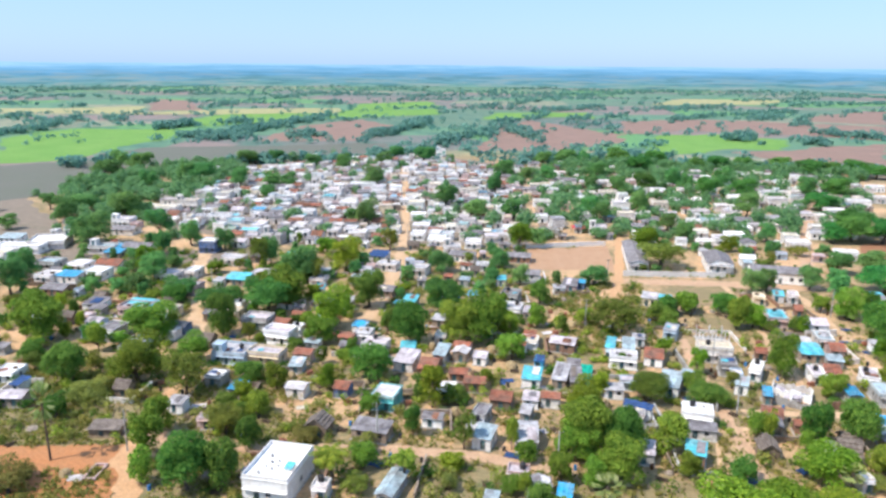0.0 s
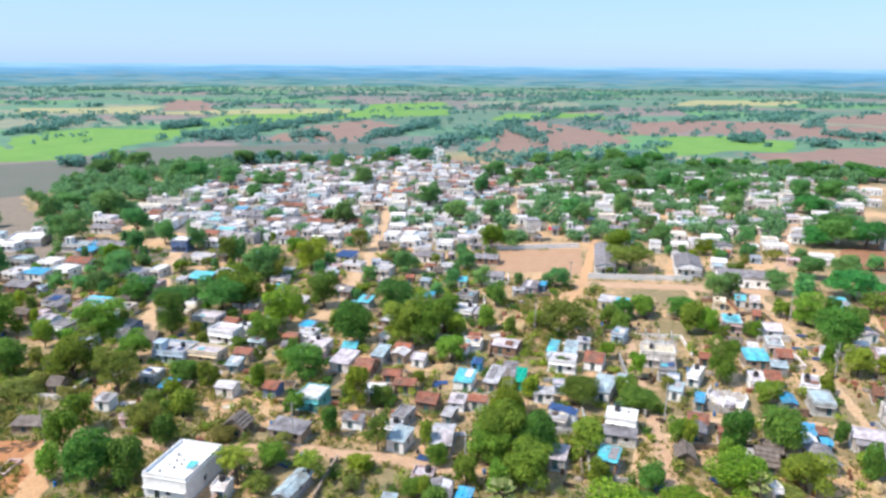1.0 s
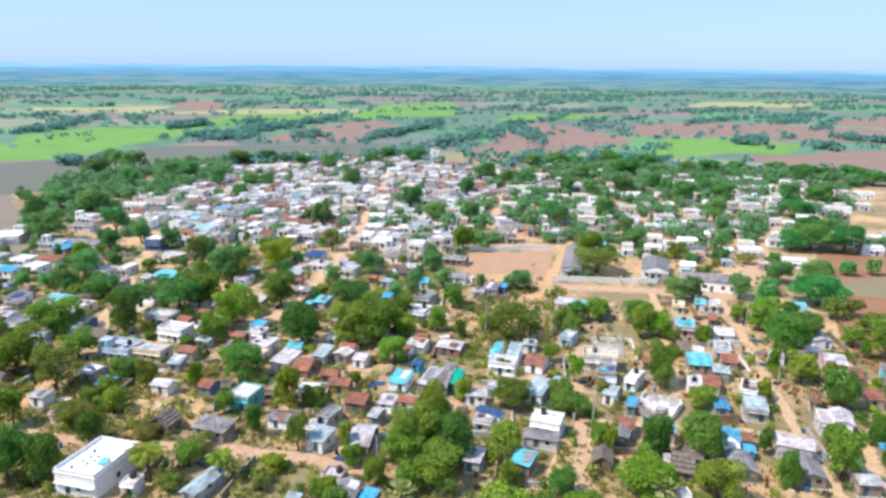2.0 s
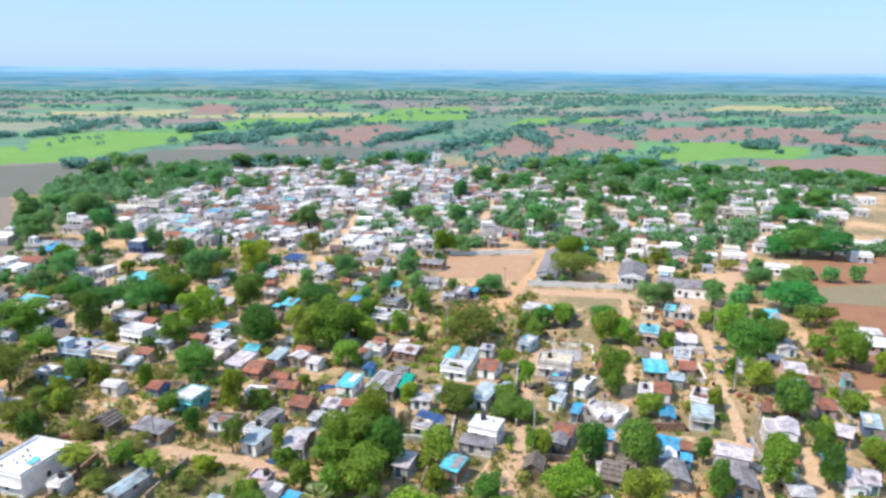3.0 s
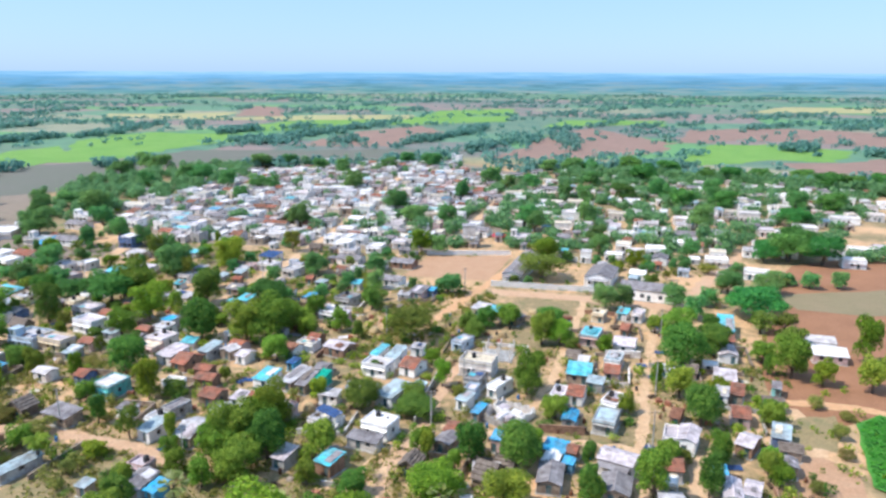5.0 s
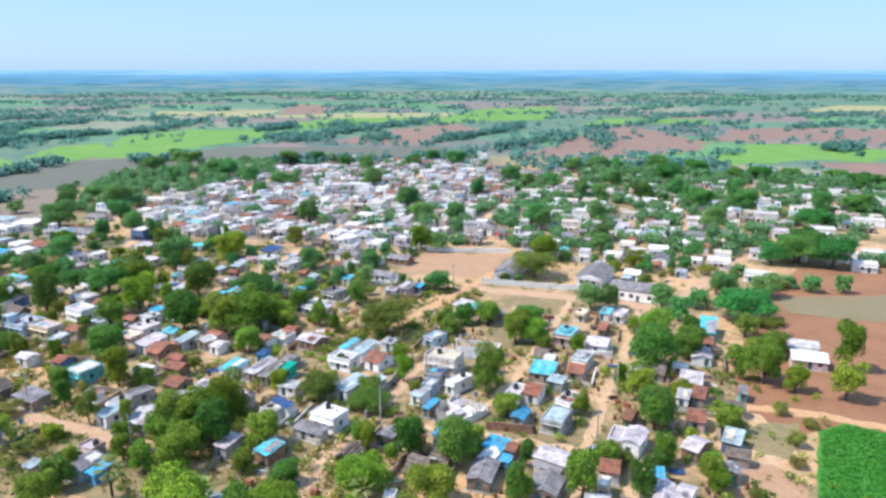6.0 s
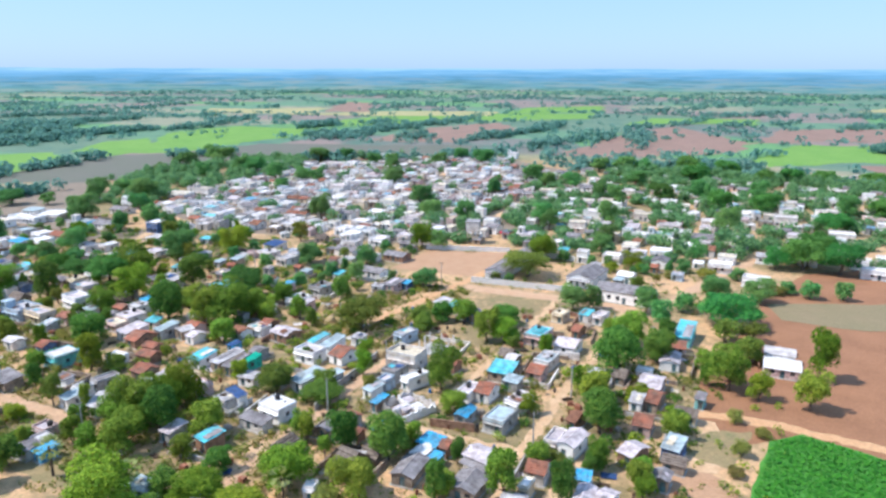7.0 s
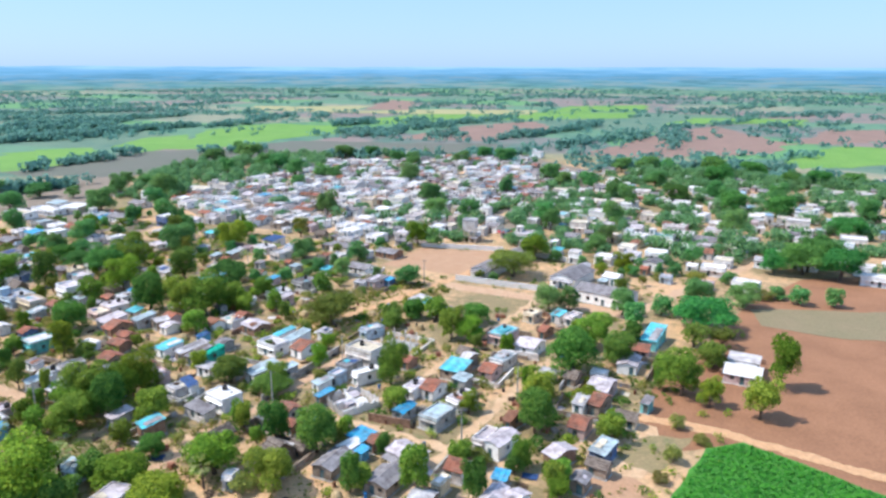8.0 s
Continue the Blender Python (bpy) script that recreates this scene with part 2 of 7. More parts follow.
def land(name):
    """The whole plain: village earth with dry grass near by, a mosaic of fields and scrub, tinted with haze, farther
    out.
    """
    m, t, p = nodes_of(name)
    place = t.nodes.new("ShaderNodeNewGeometry").outputs["Position"]
    near = mix(t, ramp(t, noise_at(t, place, 0.13), [(0.35, (0, 0, 0)), (0.65, (1, 1, 1))]), (0.70, 0.405, 0.215), (0.61, 0.39, 0.21))
    patch = maths(t, "MULTIPLY", noise_at(t, place, 0.035), maths(t, "ADD", noise_at(t, place, 0.5, 6.0), 0.5))
    near = mix(t, ramp(t, patch, [(0.40, (0, 0, 0)), (0.57, (1, 1, 1))]), near, (0.29, 0.215, 0.105))
    near = mix(t, ramp(t, noise_at(t, place, 0.3, 7.0), [(0.55, (0, 0, 0)), (0.70, (0.7, 0.7, 0.7))]), near, (0.165, 0.18, 0.065))
    bend = t.nodes.new("ShaderNodeVectorMath")
    bend.operation = "MULTIPLY"
    bend.inputs[1].default_value = (0.0045, 0.0085, 0.0)
    t.links.new(place, bend.inputs[0])
    cells = add(t, "ShaderNodeTexVoronoi", Scale=1.0, Randomness=0.85)
    t.links.new(bend.outputs[0], cells.inputs["Vector"])
    pick = t.nodes.new("ShaderNodeSeparateColor")
    t.links.new(cells.outputs["Color"], pick.inputs[0])
    # field and wood colours cooled, distance haze painted into them
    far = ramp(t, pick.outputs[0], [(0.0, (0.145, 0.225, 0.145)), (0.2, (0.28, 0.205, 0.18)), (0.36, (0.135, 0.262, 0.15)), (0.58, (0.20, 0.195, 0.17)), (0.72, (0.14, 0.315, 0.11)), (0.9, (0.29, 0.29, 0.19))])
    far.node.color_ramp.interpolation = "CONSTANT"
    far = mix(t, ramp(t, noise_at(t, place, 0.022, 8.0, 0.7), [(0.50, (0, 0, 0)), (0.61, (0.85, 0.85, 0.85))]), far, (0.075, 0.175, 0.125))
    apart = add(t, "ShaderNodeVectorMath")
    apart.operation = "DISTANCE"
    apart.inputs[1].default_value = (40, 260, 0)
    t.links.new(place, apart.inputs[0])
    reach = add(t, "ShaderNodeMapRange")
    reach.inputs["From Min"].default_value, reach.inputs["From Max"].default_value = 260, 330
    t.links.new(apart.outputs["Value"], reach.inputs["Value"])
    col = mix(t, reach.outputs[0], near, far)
    grain = noise_at(t, place, 1.3, 8.0, 0.75)
    col = mix(t, 0.7, col, ramp(t, grain, [(0.3, (0.5, 0.5, 0.5)), (0.7, (1.15, 1.15, 1.15))]), "MULTIPLY")
    t.links.new(col, p.inputs["Base Color"])
    p.inputs["Roughness"].default_value = 0.95
    bump = add(t, "ShaderNodeBump", Strength=0.5, Distance=0.25)
    t.links.new(grain, bump.inputs["Height"])
    t.links.new(bump.outputs[0], p.inputs["Normal"])
    return m


LAND = land("plain earth and haze-tinted fields")


def distance(name):
    """The hazy blue plain far away, streaked with woods and pale fields, its haze painted in and glowing."""
    m, t, p = nodes_of(name)
    place = t.nodes.new("ShaderNodeNewGeometry").outputs["Position"]
    xyz = t.nodes.new("ShaderNodeSeparateXYZ")
    t.links.new(place, xyz.inputs[0])
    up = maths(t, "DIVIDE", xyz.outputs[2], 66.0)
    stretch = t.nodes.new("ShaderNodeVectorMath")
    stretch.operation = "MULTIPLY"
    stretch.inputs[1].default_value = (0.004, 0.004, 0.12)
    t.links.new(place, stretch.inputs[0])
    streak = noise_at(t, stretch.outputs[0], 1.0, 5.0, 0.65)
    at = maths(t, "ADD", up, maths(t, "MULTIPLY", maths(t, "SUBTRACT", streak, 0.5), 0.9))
    # haze painted as a ramp, bluer and paler with height
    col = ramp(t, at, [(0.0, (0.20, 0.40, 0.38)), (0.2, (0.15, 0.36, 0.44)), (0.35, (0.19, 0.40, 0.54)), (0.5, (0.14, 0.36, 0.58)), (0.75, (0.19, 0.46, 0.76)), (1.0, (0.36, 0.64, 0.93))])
    wide = t.nodes.new("ShaderNodeVectorMath")
    wide.operation = "MULTIPLY"
    wide.inputs[1].default_value = (0.009, 0.009, 0.22)
    t.links.new(place, wide.inputs[0])
    strips = noise_at(t, wide.outputs[0], 1.0, 4.0, 0.6)
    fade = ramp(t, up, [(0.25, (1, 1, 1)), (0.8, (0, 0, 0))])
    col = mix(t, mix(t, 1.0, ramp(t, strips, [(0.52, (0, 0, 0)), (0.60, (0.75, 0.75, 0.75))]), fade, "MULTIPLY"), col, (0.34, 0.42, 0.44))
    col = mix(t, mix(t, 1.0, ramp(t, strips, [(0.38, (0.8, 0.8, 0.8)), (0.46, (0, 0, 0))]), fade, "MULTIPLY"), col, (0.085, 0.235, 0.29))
    # emission stands in for the light scattered by the haze
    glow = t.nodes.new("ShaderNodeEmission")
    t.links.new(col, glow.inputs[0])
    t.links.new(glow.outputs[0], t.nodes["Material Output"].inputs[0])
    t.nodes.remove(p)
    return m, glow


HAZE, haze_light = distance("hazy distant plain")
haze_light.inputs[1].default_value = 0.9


# ---- building blocks ----
class Shape:
    """A mesh gathered piece by piece."""

    def __init__(self):
        self.v, self.f = [], []

    def points(self, vs, fs):
        n = len(self.v)
        self.v += [tuple(p) for p in vs]
        self.f += [tuple(i + n for i in face) for face in fs]
        return self

    def hexa(self, vs):
        return self.points(vs, [(3, 2, 1, 0), (4, 5, 6, 7), (0, 1, 5, 4), (1, 2, 6, 5), (2, 3, 7, 6), (3, 0, 4, 7)])

    def box(self, x0, x1, y0, y1, z0, z1):
        return self.hexa([(x0, y0, z0), (x1, y0, z0), (x1, y1, z0), (x0, y1, z0), (x0, y0, z1), (x1, y0, z1), (x1, y1, z1), (x0, y1, z1)])

    def tube(self, a, b, ra, rb, sides=8):
        a, b = Vector(a), Vector(b)
        ax = (b - a).normalized()
        u = ax.orthogonal().normalized()
        w = ax.cross(u)
        ring = [(u * math.cos(k * 2 * math.pi / sides) + w * math.sin(k * 2 * math.pi / sides)) for k in range(sides)]
        vs = [a + r * ra for r in ring] + [b + r * rb for r in ring]
        fs = [(k, (k + 1) % sides, sides + (k + 1) % sides, sides + k) for k in range(sides)]
        return self.points(vs, fs + [tuple(range(sides))[::-1], tuple(range(sides, 2 * sides))])

    def turned(self, swap):
        if swap:
            self.v = [(-y, x, z) for x, y, z in self.v]
        return self


def part(name, shape, material, parent=None, label=""):
    me = bpy.data.meshes.new(name)
    me.from_pydata(shape.v, [], shape.f)
    me.materials.append(material)
    ob = new(name, me)
    if parent:
        ob.parent = parent
    return tagged(ob, label)


def thing(name, x, y, rot, label, category, group="", z=0.0):
    ob = new(name)
    ob.matrix_world = pose(x, y, z, 0, 0, rot)
    return tagged(ob, label, category, group)


# ---- the plain, fields and lanes ----
def ground_sheet():
    rings = [0, 60, 120, 200, 300, 450, 700, 1100, 1700, 2600, 4900]
    s, n = Shape(), 64
    vs = [(40, 260, 0)] + [(40 + r * math.cos(k * 2 * math.pi / n), 260 + r * math.sin(k * 2 * math.pi / n), 0) for r in rings[1:] for k in range(n)]
    fs = [(0, 1 + k, 1 + (k + 1) % n) for k in range(n)]
    for j in range(len(rings) - 2):
        a, b = 1 + j * n, 1 + (j + 1) * n
        fs += [(a + k, b + k, b + (k + 1) % n, a + (k + 1) % n) for k in range(n)]
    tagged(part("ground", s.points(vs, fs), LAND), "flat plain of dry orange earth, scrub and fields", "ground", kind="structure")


ground_sheet()


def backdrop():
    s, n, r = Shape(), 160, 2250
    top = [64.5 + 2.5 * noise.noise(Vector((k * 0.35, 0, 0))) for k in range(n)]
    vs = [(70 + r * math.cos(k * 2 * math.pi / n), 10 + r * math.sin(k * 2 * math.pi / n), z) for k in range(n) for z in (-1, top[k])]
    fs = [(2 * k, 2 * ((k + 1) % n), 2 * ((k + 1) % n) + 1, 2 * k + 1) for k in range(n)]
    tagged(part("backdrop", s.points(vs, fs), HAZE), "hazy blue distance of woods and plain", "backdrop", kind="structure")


backdrop()


def outline(corners, wobble, step, seed):
    """Corners joined by slightly wandering edges."""
    rnd, out = random.Random(seed), []
    for (x, y), (X, Y) in zip(corners, corners[1:] + corners[:1]):
        n = max(1, int(math.hypot(X - x, Y - y) / step))
        out += [(x + (X - x) * k / n + rnd.uniform(-wobble, wobble) * (k > 0), y + (Y - y) * k / n + rnd.uniform(-wobble, wobble) * (k > 0)) for k in range(n)]
    return out


FIELDS, RINGS = 0, []


def field(name, material, label, corners, lift=0.05, wobble=1.0, step=12):
    global FIELDS
    FIELDS += 1
    RINGS.append(corners)
    bm = bmesh.new()
    face = bm.faces.new([bm.verts.new((x, y, lift)) for x, y in outline(corners, wobble * (5 if corners[0][1] > 315 else 1), step, FIELDS)])
    if face.normal.z < 0 or face.calc_area() and (face.normal_update() or face.normal.z < 0):
        bmesh.ops.reverse_faces(bm, faces=[face])
    bmesh.ops.triangulate(bm, faces=bm.faces[:])
    me = bpy.data.meshes.new(name)
    bm.to_mesh(me)
    bm.free()
    me.materials.append(material)
    return tagged(new(name, me), label, "field", kind="structure")


LANES = []


def lane(material, label, width, stops, lift=0.03):
    """A worn strip along the given way, of uneven width."""
    rnd, pts, s = random.Random(len(stops) * 7 + int(stops[0][0])), [], Shape()
    for (x, y), (X, Y) in zip(stops, stops[1:]):
        n = max(1, int(math.hypot(X - x, Y - y) / 0.9))
        pts += [Vector((x + (X - x) * k / n, y + (Y - y) * k / n, lift)) for k in range(n)]
    pts.append(Vector((*stops[-1], lift)))
    for _ in range(70):  # round the bends
        pts = [pts[0]] + [(a + b * 2 + c) / 4 for a, b, c in zip(pts, pts[1:], pts[2:])] + [pts[-1]]
    vs = []
    for k, p in enumerate(pts):
        along = (pts[min(k + 1, len(pts) - 1)] - pts[max(k - 1, 0)]).normalized()
        side = Vector((-along.y, along.x, 0))
        vs += [p + side * (width / 2 + rnd.uniform(-0.3, 0.3) + 0.9 * noise.noise(p * 0.3)), p - side * (width / 2 + rnd.uniform(-0.3, 0.3) + 0.9 * noise.noise(p * 0.3 + Vector((9, 0, 0))))]
        if k % 3 == 0:
            LANES.append((p.x, p.y, width / 2))
    fs = [(2 * k, 2 * k + 1, 2 * k + 3, 2 * k + 2) for k in range(len(pts) - 1)]
    return tagged(part("road", s.points(vs, fs), material), label, "lane", kind="structure")


field("field", PADDY, "bright green paddy field beyond the village", [(-298, 470), (-265, 487), (-261, 583), (-239, 672), (-267, 729), (-377, 730), (-394, 679), (-393, 625)], 0.09)
field("field", FALLOW, "grey fallow field beside the village", [(-309, 453), (-309, 320), (-229, 331), (-194, 364), (-218, 460), (-156, 498), (-49, 540), (-52, 619), (-245, 568), (-257, 479)], 0.06)
field("field", PADDY, "long light green paddy strip", [(-304, 781), (-264, 770), (-163, 881), (-14, 994), (-24, 1121), (-155, 1060), (-205, 1108), (-282, 1041), (-315, 862)], 0.2)
field("field", STUBBLE, "yellow stubble field", [(-310, 952), (-155, 1009), (-171, 1113), (-316, 1076), (-388, 999), (-436, 935)], 0.35)
field("field", PADDY, "bright green field behind the trees", [(161, 579), (170, 550), (226, 597), (277, 597), (316, 673), (283, 737), (206, 717)], 0.12)
field("field", PLOUGHED, "reddish ploughed field", [(17, 567), (69, 571), (156, 639), (166, 725), (94, 914), (48, 750)], 0.1)
field("field", PLOUGHED, "reddish bare field at the village edge", [(223, 577), (243, 529), (309, 509), (391, 651), (305, 616), (278, 589)], 0.08)
field("field", PLOUGHED, "brown ploughed field with bushes", [(-171, 627), (-78, 636), (-46, 767), (-109, 888), (-160, 797)], 0.1)
field("field", PLOUGHED, "wide brown ploughed field", [(169, 713), (242, 771), (355, 732), (409, 682), (508, 851), (331, 944), (211, 900)], 0.1)
field("field", PLOUGHED, "far reddish field", [(-427, 1019), (-351, 1030), (-474, 1306), (-538, 1337)], 0.15)
field("field", PLOUGHED, "far red field", [(448, 930), (523, 877), (687, 1158), (533, 1058)], 0.15)
field("field", PADDY, "green paddy field behind a hedge", [(-298, 327), (-287, 346), (-330, 423), (-383, 416), (-393, 395)], 0.1)
field("field", PADDY, "bright green paddy strip beside the trees", [(-348, 459), (-300, 445), (-295, 483), (-375, 581), (-386, 537)], 0.14)
field("field", PADDY, "green paddy strip behind the hedge", [(-292, 344), (-294, 374), (-316, 422), (-360, 453), (-390, 422)], 0.16)
field("field", STUBBLE, "far yellowish field", [(-590, 946), (-413, 949), (-471, 1125), (-556, 1052), (-646, 1038)], 0.15)
field("field", PADDY, "far light green field", [(-147, 1061), (-16, 1168), (-40, 1346), (-153, 1247)], 0.25)
field("field", PADDY, "far green field", [(37, 906), (151, 961), (189, 926), (199, 1060), (66, 1041)], 0.2)
field("field", STUBBLE, "far pale strip of fields", [(352, 1298), (567, 1334), (708, 1532), (475, 1536)], 0.2)
field("field", RED, "bare red earth field at the village edge", [(125, 139), (124, 152), (125, 166), (128, 184), (137, 206), (142, 238), (158, 268), (207, 300), (260, 300), (260, 110), (200, 128), (163, 139), (140, 148), (135, 144)], 0.05, 0.6, 5)
field("field", OLIVE, "strip of dry olive stubble in the red field", [(143, 230), (165, 238), (196, 247), (240, 258), (240, 232), (190, 220), (166, 215), (146, 217)], 0.1, 0.8, 6)
field("field", CROP, "dense bright green crop beside the track", [(132, 122), (134, 131), (137, 145), (143, 150), (155, 145), (164, 141), (200, 127), (196, 110), (160, 100)], 0.35, 0.35, 2.5)
field("field", YARD, "small bare tan plot", [(117, 116), (117, 126), (125, 132), (131, 127), (130, 116)], 0.04, 0.5, 3)
field("field", SANDY, "pale sandy yard between the houses", [(49.5, 117.5), (50.5, 123), (57.5, 123), (54.2, 113), (51.5, 104), (41, 105), (41, 107.6), (46.5, 108.2), (48, 113)], 0.028, 0.5, 2)
field("field", GRASS, "patch of dry grass beside the crop", [(122, 136), (127, 146), (134.5, 148.5), (133, 141), (130, 133)], 0.066, 0.5, 2)
field("field", SANDY, "pale trodden yard beside a shed", [(112, 133), (113, 146), (121, 151), (128, 150), (131, 140), (128, 131), (120, 130)], 0.06, 0.6, 3)
field("field", ORANGE, "bare orange-red ground beside the dirt road", [(-78, 99), (-74, 112), (-58, 113), (-52, 106), (-52, 97), (-64, 95)], 0.045, 0.8, 3)
field("field", GRASS, "rough dry grass and brush beside the dirt road", [(-100, 112.5), (-98, 140), (-80, 146), (-66, 140), (-60, 131), (-60, 114)], 0.02, 1.6, 2)
field("field", GRASS, "rough dry grass in front of the dirt road", [(-92, 84), (-94, 103), (-80, 98), (-64, 94), (-52, 94), (-49, 84)], 0.021, 1.4, 2)
field("field", GRASS, "weedy gardens behind the dirt lane", [(-50, 112), (-52, 131), (-36, 134), (-31, 126), (-30, 116)], 0.022, 1.6, 2)
field("field", GRASS, "weedy gardens below the dirt lane", [(-6, 92), (-4, 107), (12, 107), (20, 103), (44, 101), (46, 92)], 0.023, 1.6, 2)
field("field", GRASS, "dry scrub ground under the trees beside the village", [(-128, 250), (-150, 280), (-208, 366), (-196, 456), (-150, 490), (-100, 492), (-118, 430), (-124, 330)], 0.024, 2.0, 8)
field("field", TRODDEN, "grey-brown ground along the village edge", [(-230, 232), (-240, 318), (-215, 356), (-152, 276), (-128, 246), (-66, 252), (-60, 236), (-120, 226)], 0.02, 2.0, 6)
field("field", TRODDEN, "trodden grey-brown ground between the packed houses", [(-124, 292), (-142, 440), (-92, 488), (-7, 534), (62, 470), (50, 400), (52, 300), (28, 262), (-19, 262), (-71, 258)], 0.016, 1.0, 10)
field("field", YARD, "bare orange school ground", [(27, 230), (30, 257), (60, 263), (56, 229)], 0.05, 0.5, 4)

lane(SANDY, "straight pale lane between the houses", 2.2, [(93.5, 90), (94.4, 115), (95.5, 130), (97.5, 140.5), (98.3, 154), (100.5, 166), (103, 185), (105.8, 213)])
lane(SANDY, "sandy village street", 4.0, [(-24, 172), (-20.7, 182), (-17.5, 208), (-16.9, 256), (-19.5, 318), (-25, 396), (-30, 470)], 0.04)
lane(EARTH, "dirt lane along the gardens", 3.0, [(-60, 118), (-30.8, 112), (-15.5, 114), (-4, 112.5), (13, 110.2), (18, 107)], 0.035)
lane(SANDY, "sandy village street", 4.5, [(-60, 150), (-62, 164), (-71.4, 195), (-85.4, 237), (-87.6, 253), (-80, 262)], 0.045)
lane(ORANGE, "orange-red dirt road", 8.0, [(-110, 107), (-80, 108), (-66.8, 109), (-53, 109.5)], 0.05)
lane(PALE, "pale dirt track between the gardens", 3.0, [(-55, 106), (-56.4, 133), (-58, 150)], 0.056)
lane(PALE, "pale dirt road", 4.2, [(-46, 84), (-49.5, 98), (-54, 109)], 0.06)
lane(PALE, "dirt road beside the school ground", 3.2, [(68, 278), (63, 256), (56.3, 226), (50.8, 207), (45, 186), (42.5, 179)], 0.065)
lane(EARTH, "bare strip in front of the school", 6.0, [(56, 217), (75, 216.5), (91, 215), (113, 211)], 0.07)
lane(SANDY, "lane between houses", 2.2, [(73, 128), (74.4, 139), (78, 147.5), (79.6, 160), (80.5, 170), (82.5, 186), (84.8, 200), (86, 214)], 0.032)
lane(SANDY, "sandy lane beside the gardens", 3.6, [(103, 98), (103.4, 113), (104.3, 121), (106.5, 128)], 0.036)
lane(SANDY, "lane between houses", 2.2, [(58.7, 129), (76.6, 128.3), (89, 127.8), (98, 127)], 0.05)
lane(PALE, "track along the red field", 3.0, [(112, 150), (126, 153.4), (138.5, 153), (150.8, 150), (165, 147), (220, 134)], 0.1)
lane(EARTH, "lane between garden walls", 2.3, [(52, 96), (52.8, 105), (54.6, 122), (56.4, 154), (59.5, 168)], 0.034)
lane(SANDY, "village street", 4.0, [(32, 258), (36.3, 297), (41, 364), (49.7, 468)], 0.042)
lane(EARTH, "village street", 4.0, [(113, 211), (129.7, 254), (154.6, 303), (191.6, 373)], 0.043)

# ---- houses ----
ROOF_WORDS = {"x": "bright white plastered", "w": "white plastered", "c": "cream plastered", "k": "faded lilac", "l": "light grey sheet", "y": "dark grey sheet", "m": "pale blue metal", "b": "bright blue tarpaulin", "n": "navy blue tarpaulin", "q": "turquoise painted", "e": "emerald green net", "r": "red tiled", "o": "brown tiled", "t": "grey thatched"}
WALL_WORDS = {"x": "bright white", "w": "white-washed", "c": "cream", "k": "pink", "l": "bare grey", "y": "mud-plastered", "m": "pale blue", "n": "deep blue", "b": "sky blue", "q": "turquoise", "e": "green", "r": "red brick", "o": "brown brick", "t": "mud"}
FORM_WORDS = {"F": "flat", "G": "pitched", "g": "pitched", "S": "single-slope"}
FOOT = []
FLAT = []  # flat roofs: house, half sizes, height
TANK = surface("black moulded plastic", (0.03, 0.03, 0.035), (0.06, 0.055, 0.05), rough=0.5)
THICK = 0.22


def run_of_wall(s, a, b, lo, hi, across, h, holes):
    """A wall along one axis with openings cut right through it. across: 'x' runs along x, 'y' along y."""
    us = sorted({a, b} | {u for hole in holes for u in hole[:2]})
    zs = sorted({0.0, h} | {z for hole in holes for z in hole[2:]})
    open_at = {(i, j) for i in range(len(us) - 1) for j in range(len(zs) - 1) for u0, u1, z0, z1 in holes if u0 <= us[i] < u1 and z0 <= zs[j] < z1}
    vs, fs, known = [], [], {}

    def corner(i, k, j):
        if (i, k, j) not in known:
            known[i, k, j] = len(vs)
            side = (lo, hi)[k]
            vs.append((us[i], side, zs[j]) if across == "x" else (side, us[i], zs[j]))
        return known[i, k, j]

    def solid(i, j):
        return 0 <= i < len(us) - 1 and 0 <= j < len(zs) - 1 and (i, j) not in open_at

    for i in range(len(us) - 1):
        for j in range(len(zs) - 1):
            if solid(i, j):
                sides = [[(i, 0, j), (i + 1, 0, j), (i + 1, 0, j + 1), (i, 0, j + 1)], [(i + 1, 1, j), (i, 1, j), (i, 1, j + 1), (i + 1, 1, j + 1)]]
                if not solid(i - 1, j):
                    sides.append([(i, 1, j), (i, 0, j), (i, 0, j + 1), (i, 1, j + 1)])
                if not solid(i + 1, j):
                    sides.append([(i + 1, 0, j), (i + 1, 1, j), (i + 1, 1, j + 1), (i + 1, 0, j + 1)])
                if not solid(i, j - 1):
                    sides.append([(i, 1, j), (i + 1, 1, j), (i + 1, 0, j), (i, 0, j)])
                if not solid(i, j + 1):
                    sides.append([(i, 0, j + 1), (i + 1, 0, j + 1), (i + 1, 1, j + 1), (i, 1, j + 1)])
                for q in sides:
                    f = tuple(corner(*c) for c in q)
                    fs.append(f if across == "x" else f[::-1])
    s.points(vs, fs)


